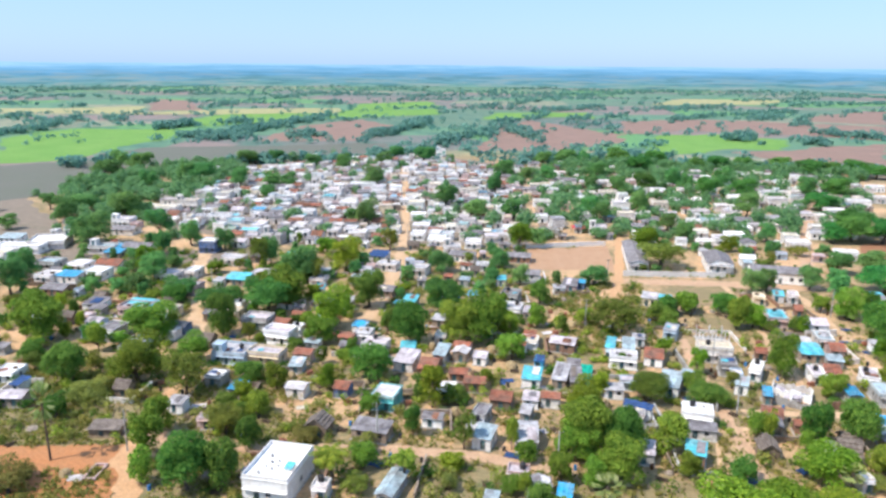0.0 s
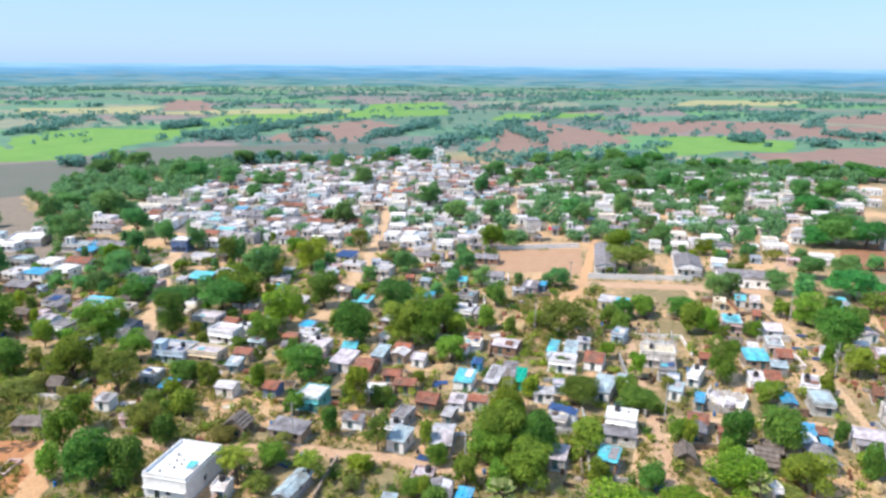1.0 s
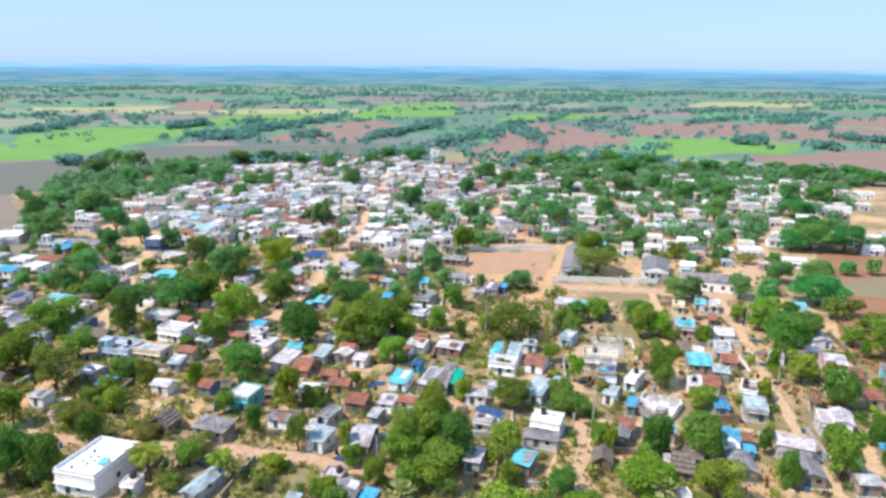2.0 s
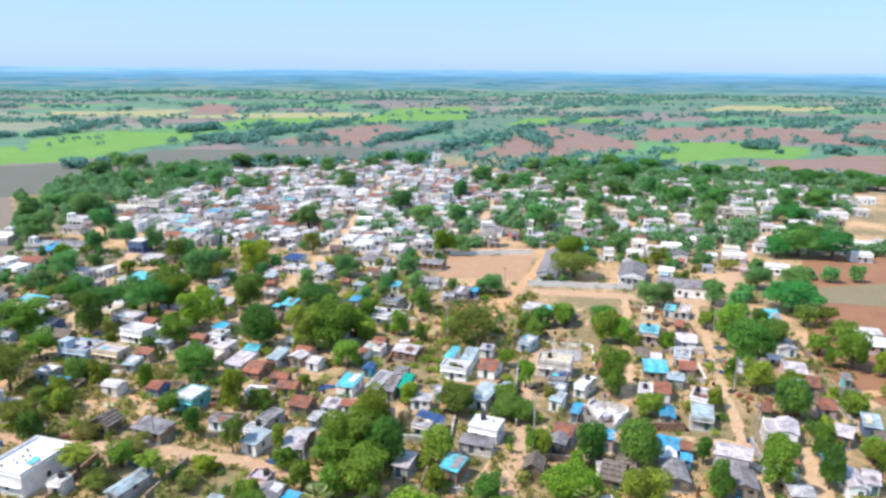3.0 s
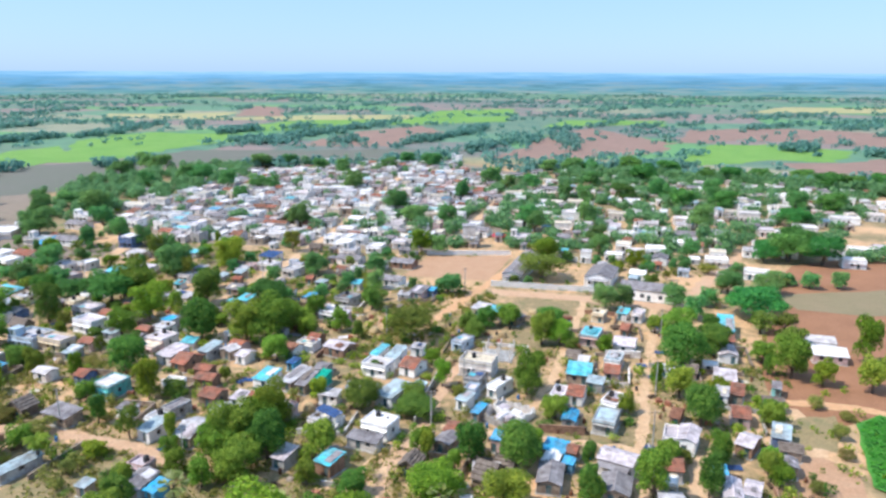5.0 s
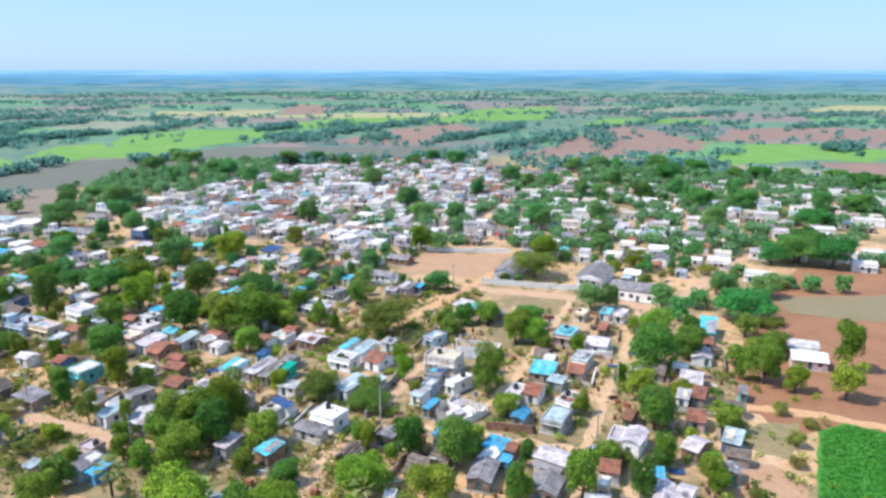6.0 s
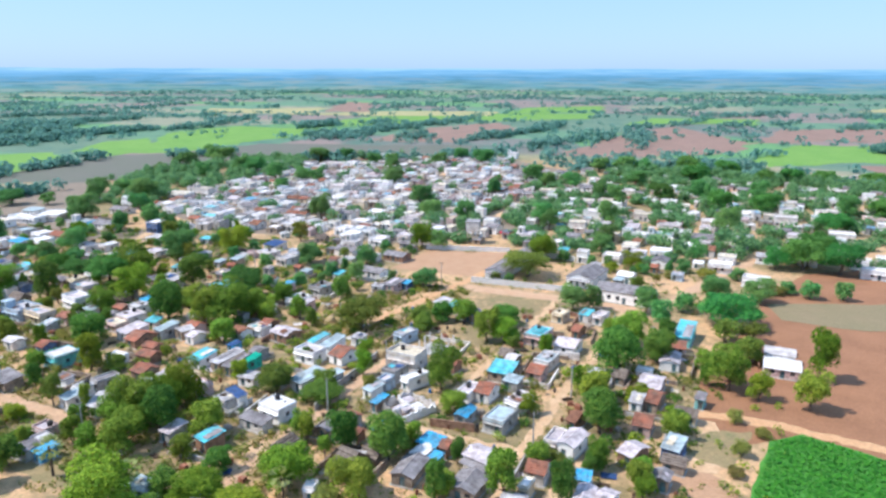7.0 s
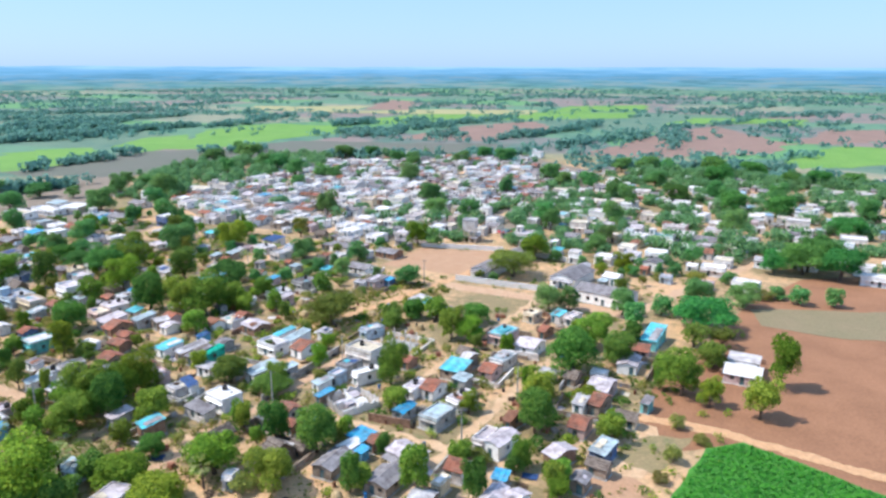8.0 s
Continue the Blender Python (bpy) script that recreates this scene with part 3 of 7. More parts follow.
def courses(s, length, y_hi, z_hi, y_lo, z_lo, rows, thick):
    """One roof slope of tile courses or thatch layers, stepped like a stair, in one piece."""
    n = max(2, round(length / 0.45))
    line = []
    for j in range(rows):
        for f, up in ((j / rows, 0.0), ((j + 1) / rows, thick)):
            line.append((y_hi + (y_lo - y_hi) * f, z_hi + (z_lo - z_hi) * f + up + 0.03))
    line += [(y_lo, z_lo - 0.05), (y_hi, z_hi - 0.05)]
    m, vs = len(line), []
    for k in range(n + 1):
        x = -length / 2 + length * k / n
        for i, (y, z) in enumerate(line):
            e = noise.noise(Vector((x * 1.7, y * 2.3, length))) * thick * 0.7
            vs.append((x, y + (e if i == m - 3 else 0), z + (e if i < m - 2 else 0)))
    fs = [(k * m + i, k * m + (i + 1) % m, (k + 1) * m + (i + 1) % m, (k + 1) * m + i) for k in range(n) for i in range(m)]
    fs += [tuple(range(m))[::-1], tuple(n * m + i for i in range(m))]
    s.points(vs, fs if y_lo > y_hi else [f[::-1] for f in fs])


def sheets(out, length, y_hi, z_hi, y_lo, z_lo, wide, rows, thick, rnd, swap=False):
    """One roof slope laid with overlapping sheets, from the high edge to the low edge; out gathers a shape for each sheet."""
    n = max(1, round(length / wide))
    for j in range(rows):
        f0, f1 = j / rows, min(1.0, (j + 1) / rows + 0.12 / rows)
        ya, za = y_hi + (y_lo - y_hi) * f0, z_hi + (z_lo - z_hi) * f0
        yb, zb = y_hi + (y_lo - y_hi) * f1, z_hi + (z_lo - z_hi) * f1
        for k in range(n):
            x0, x1 = -length / 2 + length * k / n, -length / 2 + length * (k + 1) / n
            e = rnd.uniform(0, 0.03) + 0.012 * (k % 2) + 0.02 * (rows - 1 - j)
            yb2, zb2 = yb + math.copysign(rnd.uniform(-0.05, 0.08) if j == rows - 1 else 0, y_lo - y_hi), zb
            out.append(Shape().hexa([(x0, ya, za + e), (x1, ya, za + e), (x1, yb2, zb2 + e + 0.02), (x0, yb2, zb2 + e + 0.02),
                                     (x0, ya, za + e + thick), (x1, ya, za + e + thick), (x1, yb2, zb2 + e + thick + 0.02), (x0, yb2, zb2 + e + thick + 0.02)]).turned(swap))


def cloth(s, length, y_hi, z_hi, y_lo, z_lo, rnd, sag=0.09):
    """A tarpaulin drawn over the rafters, sagging between them, with a ragged rim."""
    nu, nv, off = 12, 8, rnd.uniform(0, 9)
    top = []
    for j in range(nv + 1):
        for k in range(nu + 1):
            u, v = k / nu, j / nv
            x, y = -length / 2 + length * u, y_hi + (y_lo - y_hi) * v
            z = z_hi + (z_lo - z_hi) * v - sag * abs(math.sin(u * math.pi * 3)) + 0.12 * noise.noise(Vector((x * 0.9 + off, y * 0.9, 0))) + 0.1
            rim = 0.15 * noise.noise(Vector((x + off, y * 1.3, 4))) * (k in (0, nu) or j in (0, nv))
            top.append((x + rim, y + rim, z))
    w = nu + 1
    under = [(x, y, z - 0.03) for x, y, z in top]
    m = len(top)
    fs = [(j * w + k, j * w + k + 1, (j + 1) * w + k + 1, (j + 1) * w + k) for j in range(nv) for k in range(nu)]
    fs = [f[::-1] if y_lo < y_hi else f for f in fs]
    edge = [k for k in range(w)] + [j * w + nu for j in range(1, nv + 1)] + [nv * w + k for k in range(nu - 1, -1, -1)] + [j * w for j in range(nv - 1, 0, -1)]
    fs += [tuple(i + m for i in f[::-1]) for f in fs]
    fs += [(edge[i], edge[(i + 1) % len(edge)], edge[(i + 1) % len(edge)] + m, edge[i] + m) for i in range(len(edge))]
    s.points(top + under, fs)


def house(x, y, w, d, h, rot, code):
    """A village house: walls with openings, door, windows and a roof. code: roof form, roof colour, wall colour."""
    form, roof, wall = code
    rnd = random.Random(int(x * 10) * 7919 + int(y * 10))
    FOOT.append((x, y, max(w, d) / 2 + 0.3))
    name = "hut" if roof == "t" else "shed" if form == "S" and w * d < 22 else "house"
    ob = thing(name, x, y, rot, f"{WALL_WORDS[wall]} village {name} with a {ROOF_WORDS[roof]} {FORM_WORDS[form]} roof", name, "village houses")
    X, Y, skin = w / 2, d / 2, WALLS[wall]
    far_off = y > 330
    tall = h > 4.4
    # openings
    front, side = [], []
    dx = rnd.uniform(-0.25, 0.25) * w
    door_h = min(1.9, h - 0.25)
    front.append((dx - 0.48, dx + 0.48, 0.0, door_h))
    for u in ((dx - 2.0, dx + 2.0) if w > 4.5 else (dx + 1.6,) if w > 3.6 else ()):
        if -X + 0.5 < u - 0.45 and u + 0.45 < X - 0.5:
            front.append((u - 0.45, u + 0.45, 0.95, min(1.95, h - 0.3)))
    if w > 9 and h > 3.3:
        front = [f for f in front if f[2] == 0.0]
        for k in range(int(w / 2.6)):
            u = -X + 1.4 + k * 2.6
            if abs(u - dx) > 1.2 and u + 0.6 < X - 0.4:
                front.append((u - 0.55, u + 0.55, 1.0, min(2.2, h - 0.4)))
    if tall:
        front += [(u0, u1, 3.9, 5.0) for u0, u1, z0, _ in front if z0 > 0 and h > 5.6]
        # stacked openings share a column: keep one run for each storey
    if d > 4:
        side.append((-0.45, 0.45, 0.95, min(1.95, h - 0.3)))
    low = [f for f in front if f[3] < 3]
    s = Shape()
    run_of_wall(s, -X, X, -Y, -Y + THICK, "x", 3.0 if tall else h, low)
    if tall:
        run = Shape()
        run_of_wall(run, -X, X, -Y, -Y + THICK, "x", h - 3.0, [(u0, u1, z0 - 3.0, z1 - 3.0) for u0, u1, z0, z1 in front if z0 > 3])
        s.points([(a, b, c + 3.0) for a, b, c in run.v], run.f)
    back_h = h + (0.12 * d if form == "S" else 0)
    back, left, right = Shape().box(-X, X, Y - THICK, Y, 0, back_h), Shape(), Shape()
    run_of_wall(left, -Y + THICK, Y - THICK, -X, -X + THICK, "y", h, side)
    run_of_wall(right, -Y + THICK, Y - THICK, X - THICK, X, "y", h, side)
    pitch = {"r": 0.42, "o": 0.42, "t": 0.75}.get(roof, 0.30)
    rise = 0.0
    wedge = [(0, 2, 1), (3, 4, 5), (0, 3, 5, 2), (1, 2, 5, 4), (0, 1, 4, 3)]
    if form == "S":
        for sx, to in ((-X, left), (X - THICK, right)):
            to.points([(sx, -Y, h), (sx, Y - THICK, h), (sx, Y - THICK, back_h), (sx + THICK, -Y, h), (sx + THICK, Y - THICK, h), (sx + THICK, Y - THICK, back_h)], wedge)
    elif form in "Gg":
        span, length = (d, w) if form == "G" else (w, d)
        rise = pitch * span / 2
        for sx, to in ((-length / 2, left if form == "G" else s), (length / 2 - THICK, right if form == "G" else back)):
            g = Shape().points([(sx, -span / 2, h), (sx, span / 2, h), (sx, 0, h + rise), (sx + THICK, -span / 2, h), (sx + THICK, span / 2, h), (sx + THICK, 0, h + rise)], wedge)
            g.turned(form == "g")
            to.points(g.v, g.f)
    part("front_wall", s, skin, ob)
    part("back_wall", back, skin, ob)
    part("side_wall", left, skin, ob)
    part("side_wall", right, skin, ob)
    for u0, u1, z0, z1 in front:
        if z0 == 0:
            part("door", Shape().box(u0 + 0.03, u1 - 0.03, -Y + 0.10, -Y + 0.15, 0.02, z1 - 0.03), DOOR, ob)
        else:
            p = part("window", Shape().box(u0 + 0.02, u1 - 0.02, -Y + 0.13, -Y + 0.17, z0 + 0.02, z1 - 0.02), PANE, ob)
            if not far_off:
                part("sill", Shape().box(u0 - 0.08, u1 + 0.08, -Y - 0.08, -Y + 0.13, z0 - 0.09, z0 - 0.01), skin, p)
    for u0, u1, z0, z1 in side:
        for sx in (-1, 1):
            a, b = sorted((sx * (X - 0.17), sx * (X - 0.12)))
            part("window", Shape().box(a, b, u0 + 0.02, u1 - 0.02, z0 + 0.02, z1 - 0.02), PANE, ob)
    part("plinth", Shape().box(-X - 0.25, X + 0.25, -Y - 0.35, Y + 0.2, -0.05, 0.14), CONCRETE if wall != "t" else skin, ob)
    top = ROOFS[roof]
    if form == "F":
        r = Shape().box(-X - 0.12, X + 0.12, -Y - 0.12, Y + 0.12, h + 0.002, h + 0.14)
        part("roof", r, top, ob)
        ph = rnd.choice((0.2, 0.3, 0.45)) if w < 7 else 0.6
        pt = Shape()
        z0, z1 = h + 0.142, h + 0.14 + ph
        pt.box(-X, X, -Y, -Y + 0.13, z0, z1).box(-X, X, Y - 0.13, Y, z0, z1)
        pt.box(-X, -X + 0.13, -Y + 0.13, Y - 0.13, z0, z1).box(X - 0.13, X, -Y + 0.13, Y - 0.13, z0, z1)
        part("parapet", pt, skin, ob)
        FLAT.append((ob, X, Y, h + 0.14))
        if not far_off:
            part("sunshade", Shape().box(-X + 0.1, X - 0.1, -Y - 0.55, -Y - 0.005, door_h + 0.12, door_h + 0.2), skin, ob)
        if w * d > 40 and rnd.random() < 0.35:
            a, b = rnd.choice((-1, 1)) * (X - 1.35), rnd.choice((-1, 1)) * (Y - 1.6)
            q = part("stair_head", Shape().box(a - 1.1, a + 1.1, b - 1.35, b + 1.35, h + 0.142, h + 2.2).box(a - 1.25, a + 1.25, b - 1.5, b + 1.5, h + 2.202, h + 2.3), skin, ob)
            part("door", Shape().box(a - 0.4, a + 0.4, b - 1.39, b - 1.352, h + 0.16, h + 1.9), DOOR, q)
        if y < 240 and rnd.random() < 0.22:
            a, b = rnd.uniform(-0.5, 0.5) * X, rnd.uniform(-0.2, 0.6) * Y
            q = thing("water_tank", 0, 0, 0, "round plastic water tank on a flat roof", "water tank", z=0)
            q.matrix_world = ob.matrix_basis @ pose(a, b, h + 0.14)
            part("drum", Shape().tube((0, 0, 0), (0, 0, 0.95), 0.52, 0.52, 14).tube((0, 0, 0.952), (0, 0, 1.12), 0.5, 0.22, 14), TANK, q)
            part("cap", Shape().tube((0, 0, 1.121), (0, 0, 1.2), 0.2, 0.18, 10), TANK, q)
        if roof in "bqm" and rnd.random() < 0.4:
            c = Shape()
            cloth(c, w * 0.55, Y * 0.6, h + 0.5, -Y * 0.5, h + 0.3, rnd, 0.04)
            part("cover", c, ROOFS["l" if roof == "m" else roof], ob, "loose sheet spread on the roof")
        return ob
    ov = 0.28
    r, laid, swap = Shape(), [], form == "g"
    if form == "S":
        slope = 0.12
        y_hi, z_hi, y_lo, z_lo = Y + ov, back_h + slope * ov + 0.02, -Y - ov, h - slope * ov + 0.02
        if roof in "bne":
            cloth(r, w + 0.4, y_hi, z_hi, y_lo, z_lo, rnd)
        elif y < 175:
            sheets(laid, w + 0.4, y_hi, z_hi, y_lo, z_lo, 1.05, 2, 0.04, rnd)
        else:
            courses(r, w + 0.4, y_hi, z_hi, y_lo, z_lo, 2, 0.05)
    else:
        span, length = (d, w) if form == "G" else (w, d)
        zt, eave = h + rise + 0.04, h - pitch * ov + 0.04
        for sg in (-1, 1):
            yl = sg * (span / 2 + ov)
            if roof in "ro":
                courses(r, length + 0.5, 0, zt, yl, eave, max(3, round(span / 2 / 0.45)), 0.09)
            elif roof == "t":
                courses(r, length + 0.7, 0, zt, yl, eave, 4, 0.2)
            elif roof in "bne":
                cloth(r, length + 0.5, 0, zt, yl, eave, rnd)
            elif y >= 175:
                courses(r, length + 0.5, 0, zt, yl, eave, 2, 0.05)
            else:
                sheets(laid, length + 0.5, 0, zt, yl, eave, 1.05, 2, 0.04, rnd, swap)
        r.turned(swap)
    if laid:
        # purlins carry the single sheets
        if form == "S":
            for f in (0.1, 0.5, 0.9):
                yy, zz = y_hi + (y_lo - y_hi) * f, z_hi + (z_lo - z_hi) * f
                r.box(-X - 0.2, X + 0.2, yy - 0.04, yy + 0.04, zz - 0.07, zz - 0.002)
        else:
            g = Shape()
            for f in (-0.85, -0.4, 0.4, 0.85):
                yy, zz = f * span / 2, zt - rise * abs(f)
                g.box(-length / 2 - 0.15, length / 2 + 0.15, yy - 0.04, yy + 0.04, zz - 0.09, zz - 0.02)
            g.turned(swap)
            r.points(g.v, g.f)
        ro = part("roof", r, WOOD, ob)
        for sh in laid:
            part("sheet", sh, top, ro)
    else:
        ro = part("roof", r, top, ob)
    if form in "Gg":
        c = Shape().hexa([(-length / 2 - 0.3, -0.22, zt - 0.01), (length / 2 + 0.3, -0.22, zt - 0.01), (length / 2 + 0.3, 0.22, zt - 0.01), (-length / 2 - 0.3, 0.22, zt - 0.01),
                          (-length / 2 - 0.3, -0.05, zt + 0.13), (length / 2 + 0.3, -0.05, zt + 0.13), (length / 2 + 0.3, 0.05, zt + 0.13), (-length / 2 - 0.3, 0.05, zt + 0.13)])
        part("ridge_cap", c.turned(form == "g"), top, ro)
    if y < 210 and roof not in "robnetx" and rnd.random() < 0.5:
        # a piece of sheeting tied over a leak
        c, wide = Shape(), (w if form != "g" else d) * rnd.uniform(0.25, 0.5)
        if form == "S":
            a, b = y_hi + (y_lo - y_hi) * rnd.uniform(0.05, 0.3), y_hi + (y_lo - y_hi) * rnd.uniform(0.6, 0.98)
            cloth(c, wide, a, z_hi + (z_lo - z_hi) * (a - y_hi) / (y_lo - y_hi) + 0.14, b, z_hi + (z_lo - z_hi) * (b - y_hi) / (y_lo - y_hi) + 0.14, rnd, 0.02)
        else:
            a, b = -span * rnd.uniform(0.06, 0.2), -span * rnd.uniform(0.35, 0.5)
            cloth(c, wide, a, zt + rise * a * 2 / span + 0.13, b, zt + rise * b * 2 / span + 0.13, rnd, 0.02)
        off = rnd.uniform(-0.25, 0.25) * (w if form != "g" else d)
        c.v = [(px + off, py, pz) for px, py, pz in c.v]
        part("patch", c.turned(swap), ROOFS[rnd.choice("ywtoklycn")], ro, "loose sheet tied over the roof")
    if not far_off and rnd.random() < 0.4 and h > 2.4:
        pr = Shape()
        yo, yi, zo, zi = -Y - 1.7, -Y - 0.02, h - 0.62, h - 0.30
        pr.hexa([(-w * 0.45, yo, zo), (w * 0.45, yo, zo), (w * 0.45, yi, zi), (-w * 0.45, yi, zi), (-w * 0.45, yo, zo + 0.05), (w * 0.45, yo, zo + 0.05), (w * 0.45, yi, zi + 0.05), (-w * 0.45, yi, zi + 0.05)])
        pz = part("porch_roof", pr, ROOFS[rnd.choice("yyltm")], ob)
        for u in (-w * 0.42, w * 0.42):
            part("post", Shape().tube((u, -Y - 1.55, 0), (u, -Y - 1.55, h - 0.58), 0.06, 0.05, 6), WOOD, pz)
    return ob


# ---- plants ----
def cards(rng, at, facing, size, vs, fs):
    """Leaf clumps: small bent four-cornered leaves at the given places."""
    n = facing / (np.linalg.norm(facing, axis=1)[:, None] + 1e-9)
    u = np.cross(n, rng.normal(size=n.shape))
    u /= np.linalg.norm(u, axis=1)[:, None] + 1e-9
    w, z = np.cross(n, u), np.asarray(size)[:, None]
    a = rng.uniform(0.6, 1.15, (len(n), 4)) * z
    four = np.stack([at + u * a[:, :1], at + w * a[:, 1:2] * 0.7 + n * z * 0.15, at - u * a[:, 2:3], at - w * a[:, 3:] * 0.7 - n * z * 0.1], 1)
    k = len(vs)
    vs += four.reshape(-1, 3).tolist()
    fs += (np.arange(len(n))[:, None] * 4 + np.arange(4) + k).tolist()


def crown_of(rng, lobes, count, leaf, shell=0.72):
    """A crown of leaf clumps over and inside overlapping lobes (centre, radii)."""
    vs, fs = [], []
    area = np.array([r[0] * r[1] + r[0] * r[2] for _, r in lobes])
    for (c, r), share in zip(lobes, area / area.sum()):
        n = int(count * share)
        dirs = rng.normal(size=(n, 3))
        dirs /= np.linalg.norm(dirs, axis=1)[:, None]
        dirs[:, 2] = np.where(dirs[:, 2] < -0.45, -dirs[:, 2], dirs[:, 2])
        far = rng.uniform(shell, 1.08, n)[:, None]
        at = np.array(c) + dirs * np.array(r) * far
        cards(rng, at, dirs * 1.3 + rng.normal(size=(n, 3)) * 0.55 + np.array([0, 0, 0.35]), rng.uniform(0.65, 1.3, n) * leaf, vs, fs)
    s = Shape()
    s.v, s.f = vs, fs
    return s


def lobes_of(rng, kind):
    """The lobes of a crown in a box 8 m wide and 8 m high, by the habit of the tree."""
    if kind == "raintree":
        out = [((0, 0, 4.6), (2.8, 2.8, 2.1))]
        ring, z0, z1, rad, flat = 14, 2.0, 6.4, 2.6, 0.8
    elif kind == "acacia":
        out = [((0, 0, 4.4), (2.4, 2.4, 2.2))]
        ring, z0, z1, rad, flat = 13, 2.4, 6.0, 2.5, 0.8
    elif kind == "mango":
        out = [((0, 0, 4.0), (2.7, 2.7, 3.2))]
        ring, z0, z1, rad, flat = 12, 1.6, 6.2, 2.2, 1.0
    elif kind == "bush":
        out = [((0, 0, 3.2), (2.4, 2.4, 2.8))]
        ring, z0, z1, rad, flat = 9, 1.2, 5.0, 2.3, 1.1
    else:
        out = [((0, 0, 4.3), (2.3, 2.3, 3.0))]
        ring, z0, z1, rad, flat = 13, 1.7, 6.7, 2.2, 1.0
    for k in range(ring + 7):
        a = k * 2.4 + rng.uniform(-0.4, 0.4)
        q = rad * rng.uniform(0.65, 1.08)
        r = rng.uniform(0.75, 1.7)
        out.append(((q * math.cos(a), q * math.sin(a), rng.uniform(z0, z1)), (r, r, r * flat)))
    return out


def trunk_of(rng, kind, lobes):
    s = Shape()
    fork = {"raintree": 2.4, "bush": 0.4, "acacia": 1.4}.get(kind, 1.5)
    bend = Vector((rng.uniform(-0.3, 0.3), rng.uniform(-0.3, 0.3), fork))
    s.tube((0, 0, -0.1), bend * 0.5, 0.34, 0.26).tube(bend * 0.5, bend, 0.26, 0.22)
    for c, r in lobes[1:7]:
        mid = bend.lerp(Vector(c), 0.55) + Vector((0, 0, -0.25))
        s.tube(bend, mid, 0.14, 0.09, 6).tube(mid, c, 0.09, 0.04, 5)
    return s


TREE_WORDS = {"neem": ("broad green neem tree with an uneven crown among the houses", "tree"), "mango": ("dense dark green shade tree among the houses", "tree"), "acacia": ("open olive-green thorn tree with a spreading crown", "tree"),
              "tamarind": ("yellow-green feathery tree on dry orange earth", "tree"), "raintree": ("flat-topped deep green shade tree over village roofs", "tree"), "shade": ("full green shade tree with an uneven crown", "tree"), "bush": ("rounded green scrub bush on dry earth", "bush"),
              "coconut": ("young coconut palm with arching fronds", "palm"), "palmyra": ("palmyra palm with stiff fan leaves", "palm")}
MODELS = {}


def palm_model(kind, seed):
    rng, trunk, fs, vs = np.random.default_rng(seed), Shape(), [], []
    lean = Vector((rng.uniform(-0.5, 0.5), rng.uniform(-0.3, 0.3), 0)) if kind == "palmyra" else Vector((0.2, 0, 0))
    for k in range(5):
        a, b = k / 5, (k + 1) / 5
        trunk.tube(lean * a * a + Vector((0, 0, 6.6 * a)), lean * b * b + Vector((0, 0, 6.6 * b)), 0.24 - 0.06 * a, 0.24 - 0.06 * b)
    top = lean + Vector((0, 0, 6.6))
    if kind == "palmyra":
        for k in range(26):
            a, tilt = k * 2.4, math.pi * (0.5 - (k + 0.5) / 26 * 0.9) + rng.uniform(-0.25, 0.25)
            out = Vector((math.cos(a) * math.cos(tilt), math.sin(a) * math.cos(tilt), math.sin(tilt)))
            side, hub, n = out.cross(Vector((0, 0, 1.001))).normalized(), top + out * 1.3, len(vs)
            up = side.cross(out)
            vs.append(tuple(top + out * 1.0))
            for j in range(9):
                b = -0.75 + 1.5 * j / 8
                vs.append(tuple(hub + (out * math.cos(b) + side * math.sin(b)) * (rng.uniform(1.0, 1.5) if j % 2 else 0.75) + up * 0.18 * (j % 2)))
            fs += [(n, n + 1 + j, n + 2 + j) for j in range(8)]
    else:
        for k in range(30):
            a, tilt = k * 2.4 + rng.uniform(-0.2, 0.2), 1.3 - 1.75 * k / 30
            ahead, p = Vector((math.cos(a), math.sin(a), 0)), top.copy()
            side, reach = Vector((-math.sin(a), math.cos(a), 0)), rng.uniform(0.155, 0.2)
            for j in range(15):  # a drooping rib with narrow leaflets on both sides
                step = ahead * math.cos(tilt) + Vector((0, 0, math.sin(tilt)))
                q = p + step * reach
                tilt -= 0.135
                long = 0.78 * math.sin((j + 2.0) / 17.5 * math.pi) + 0.08
                n = len(vs)
                vs += [tuple(p), tuple(q + side * 0.06), tuple(q - side * 0.06)]
                fs.append((n, n + 1, n + 2))
                for sg in (-1, 1):
                    tip = p + side * sg * long * 0.8 + step * long * 0.45 - Vector((0, 0, long * rng.uniform(0.3, 0.75)))
                    n = len(vs)
                    vs += [tuple(p), tuple(p + step * 0.21), tuple(tip)]
                    fs.append((n, n + 1, n + 2))
                p = q
    s = Shape()
    s.v, s.f = vs, fs
    return trunk, s


def model(kind, fine, k):
    """The first tree of each habit and size; the others are copies of it."""
    key = (kind, fine, k)
    if key not in MODELS:
        seed = sum(ord(c) for c in kind) * 10 + k + 100 * fine
        rng = np.random.default_rng(seed)
        ob = new("tree")
        words, sort = TREE_WORDS[kind]
        ob.name = sort
        tagged(ob, words, sort, "village trees")
        if kind in ("coconut", "palmyra"):
            t, c = palm_model(kind, seed)
        else:
            lobes = lobes_of(rng, kind)
            t = trunk_of(rng, kind, lobes)
            many = {"acacia": 0.6, "bush": 0.5, "mango": 1.1}.get(kind, 1.0)
            c = crown_of(rng, lobes, int((4300, 1800, 8500)[fine] * many), (0.25, 0.37, 0.175)[fine])
        part("trunk", t, BARK, ob)
        part("crown", c, LEAF[kind], ob)
        MODELS[key] = ob
        return ob, True
    return MODELS[key], False


COUNT = 0
FAR_TREES = {}  # those too far to tell apart, joined by kind


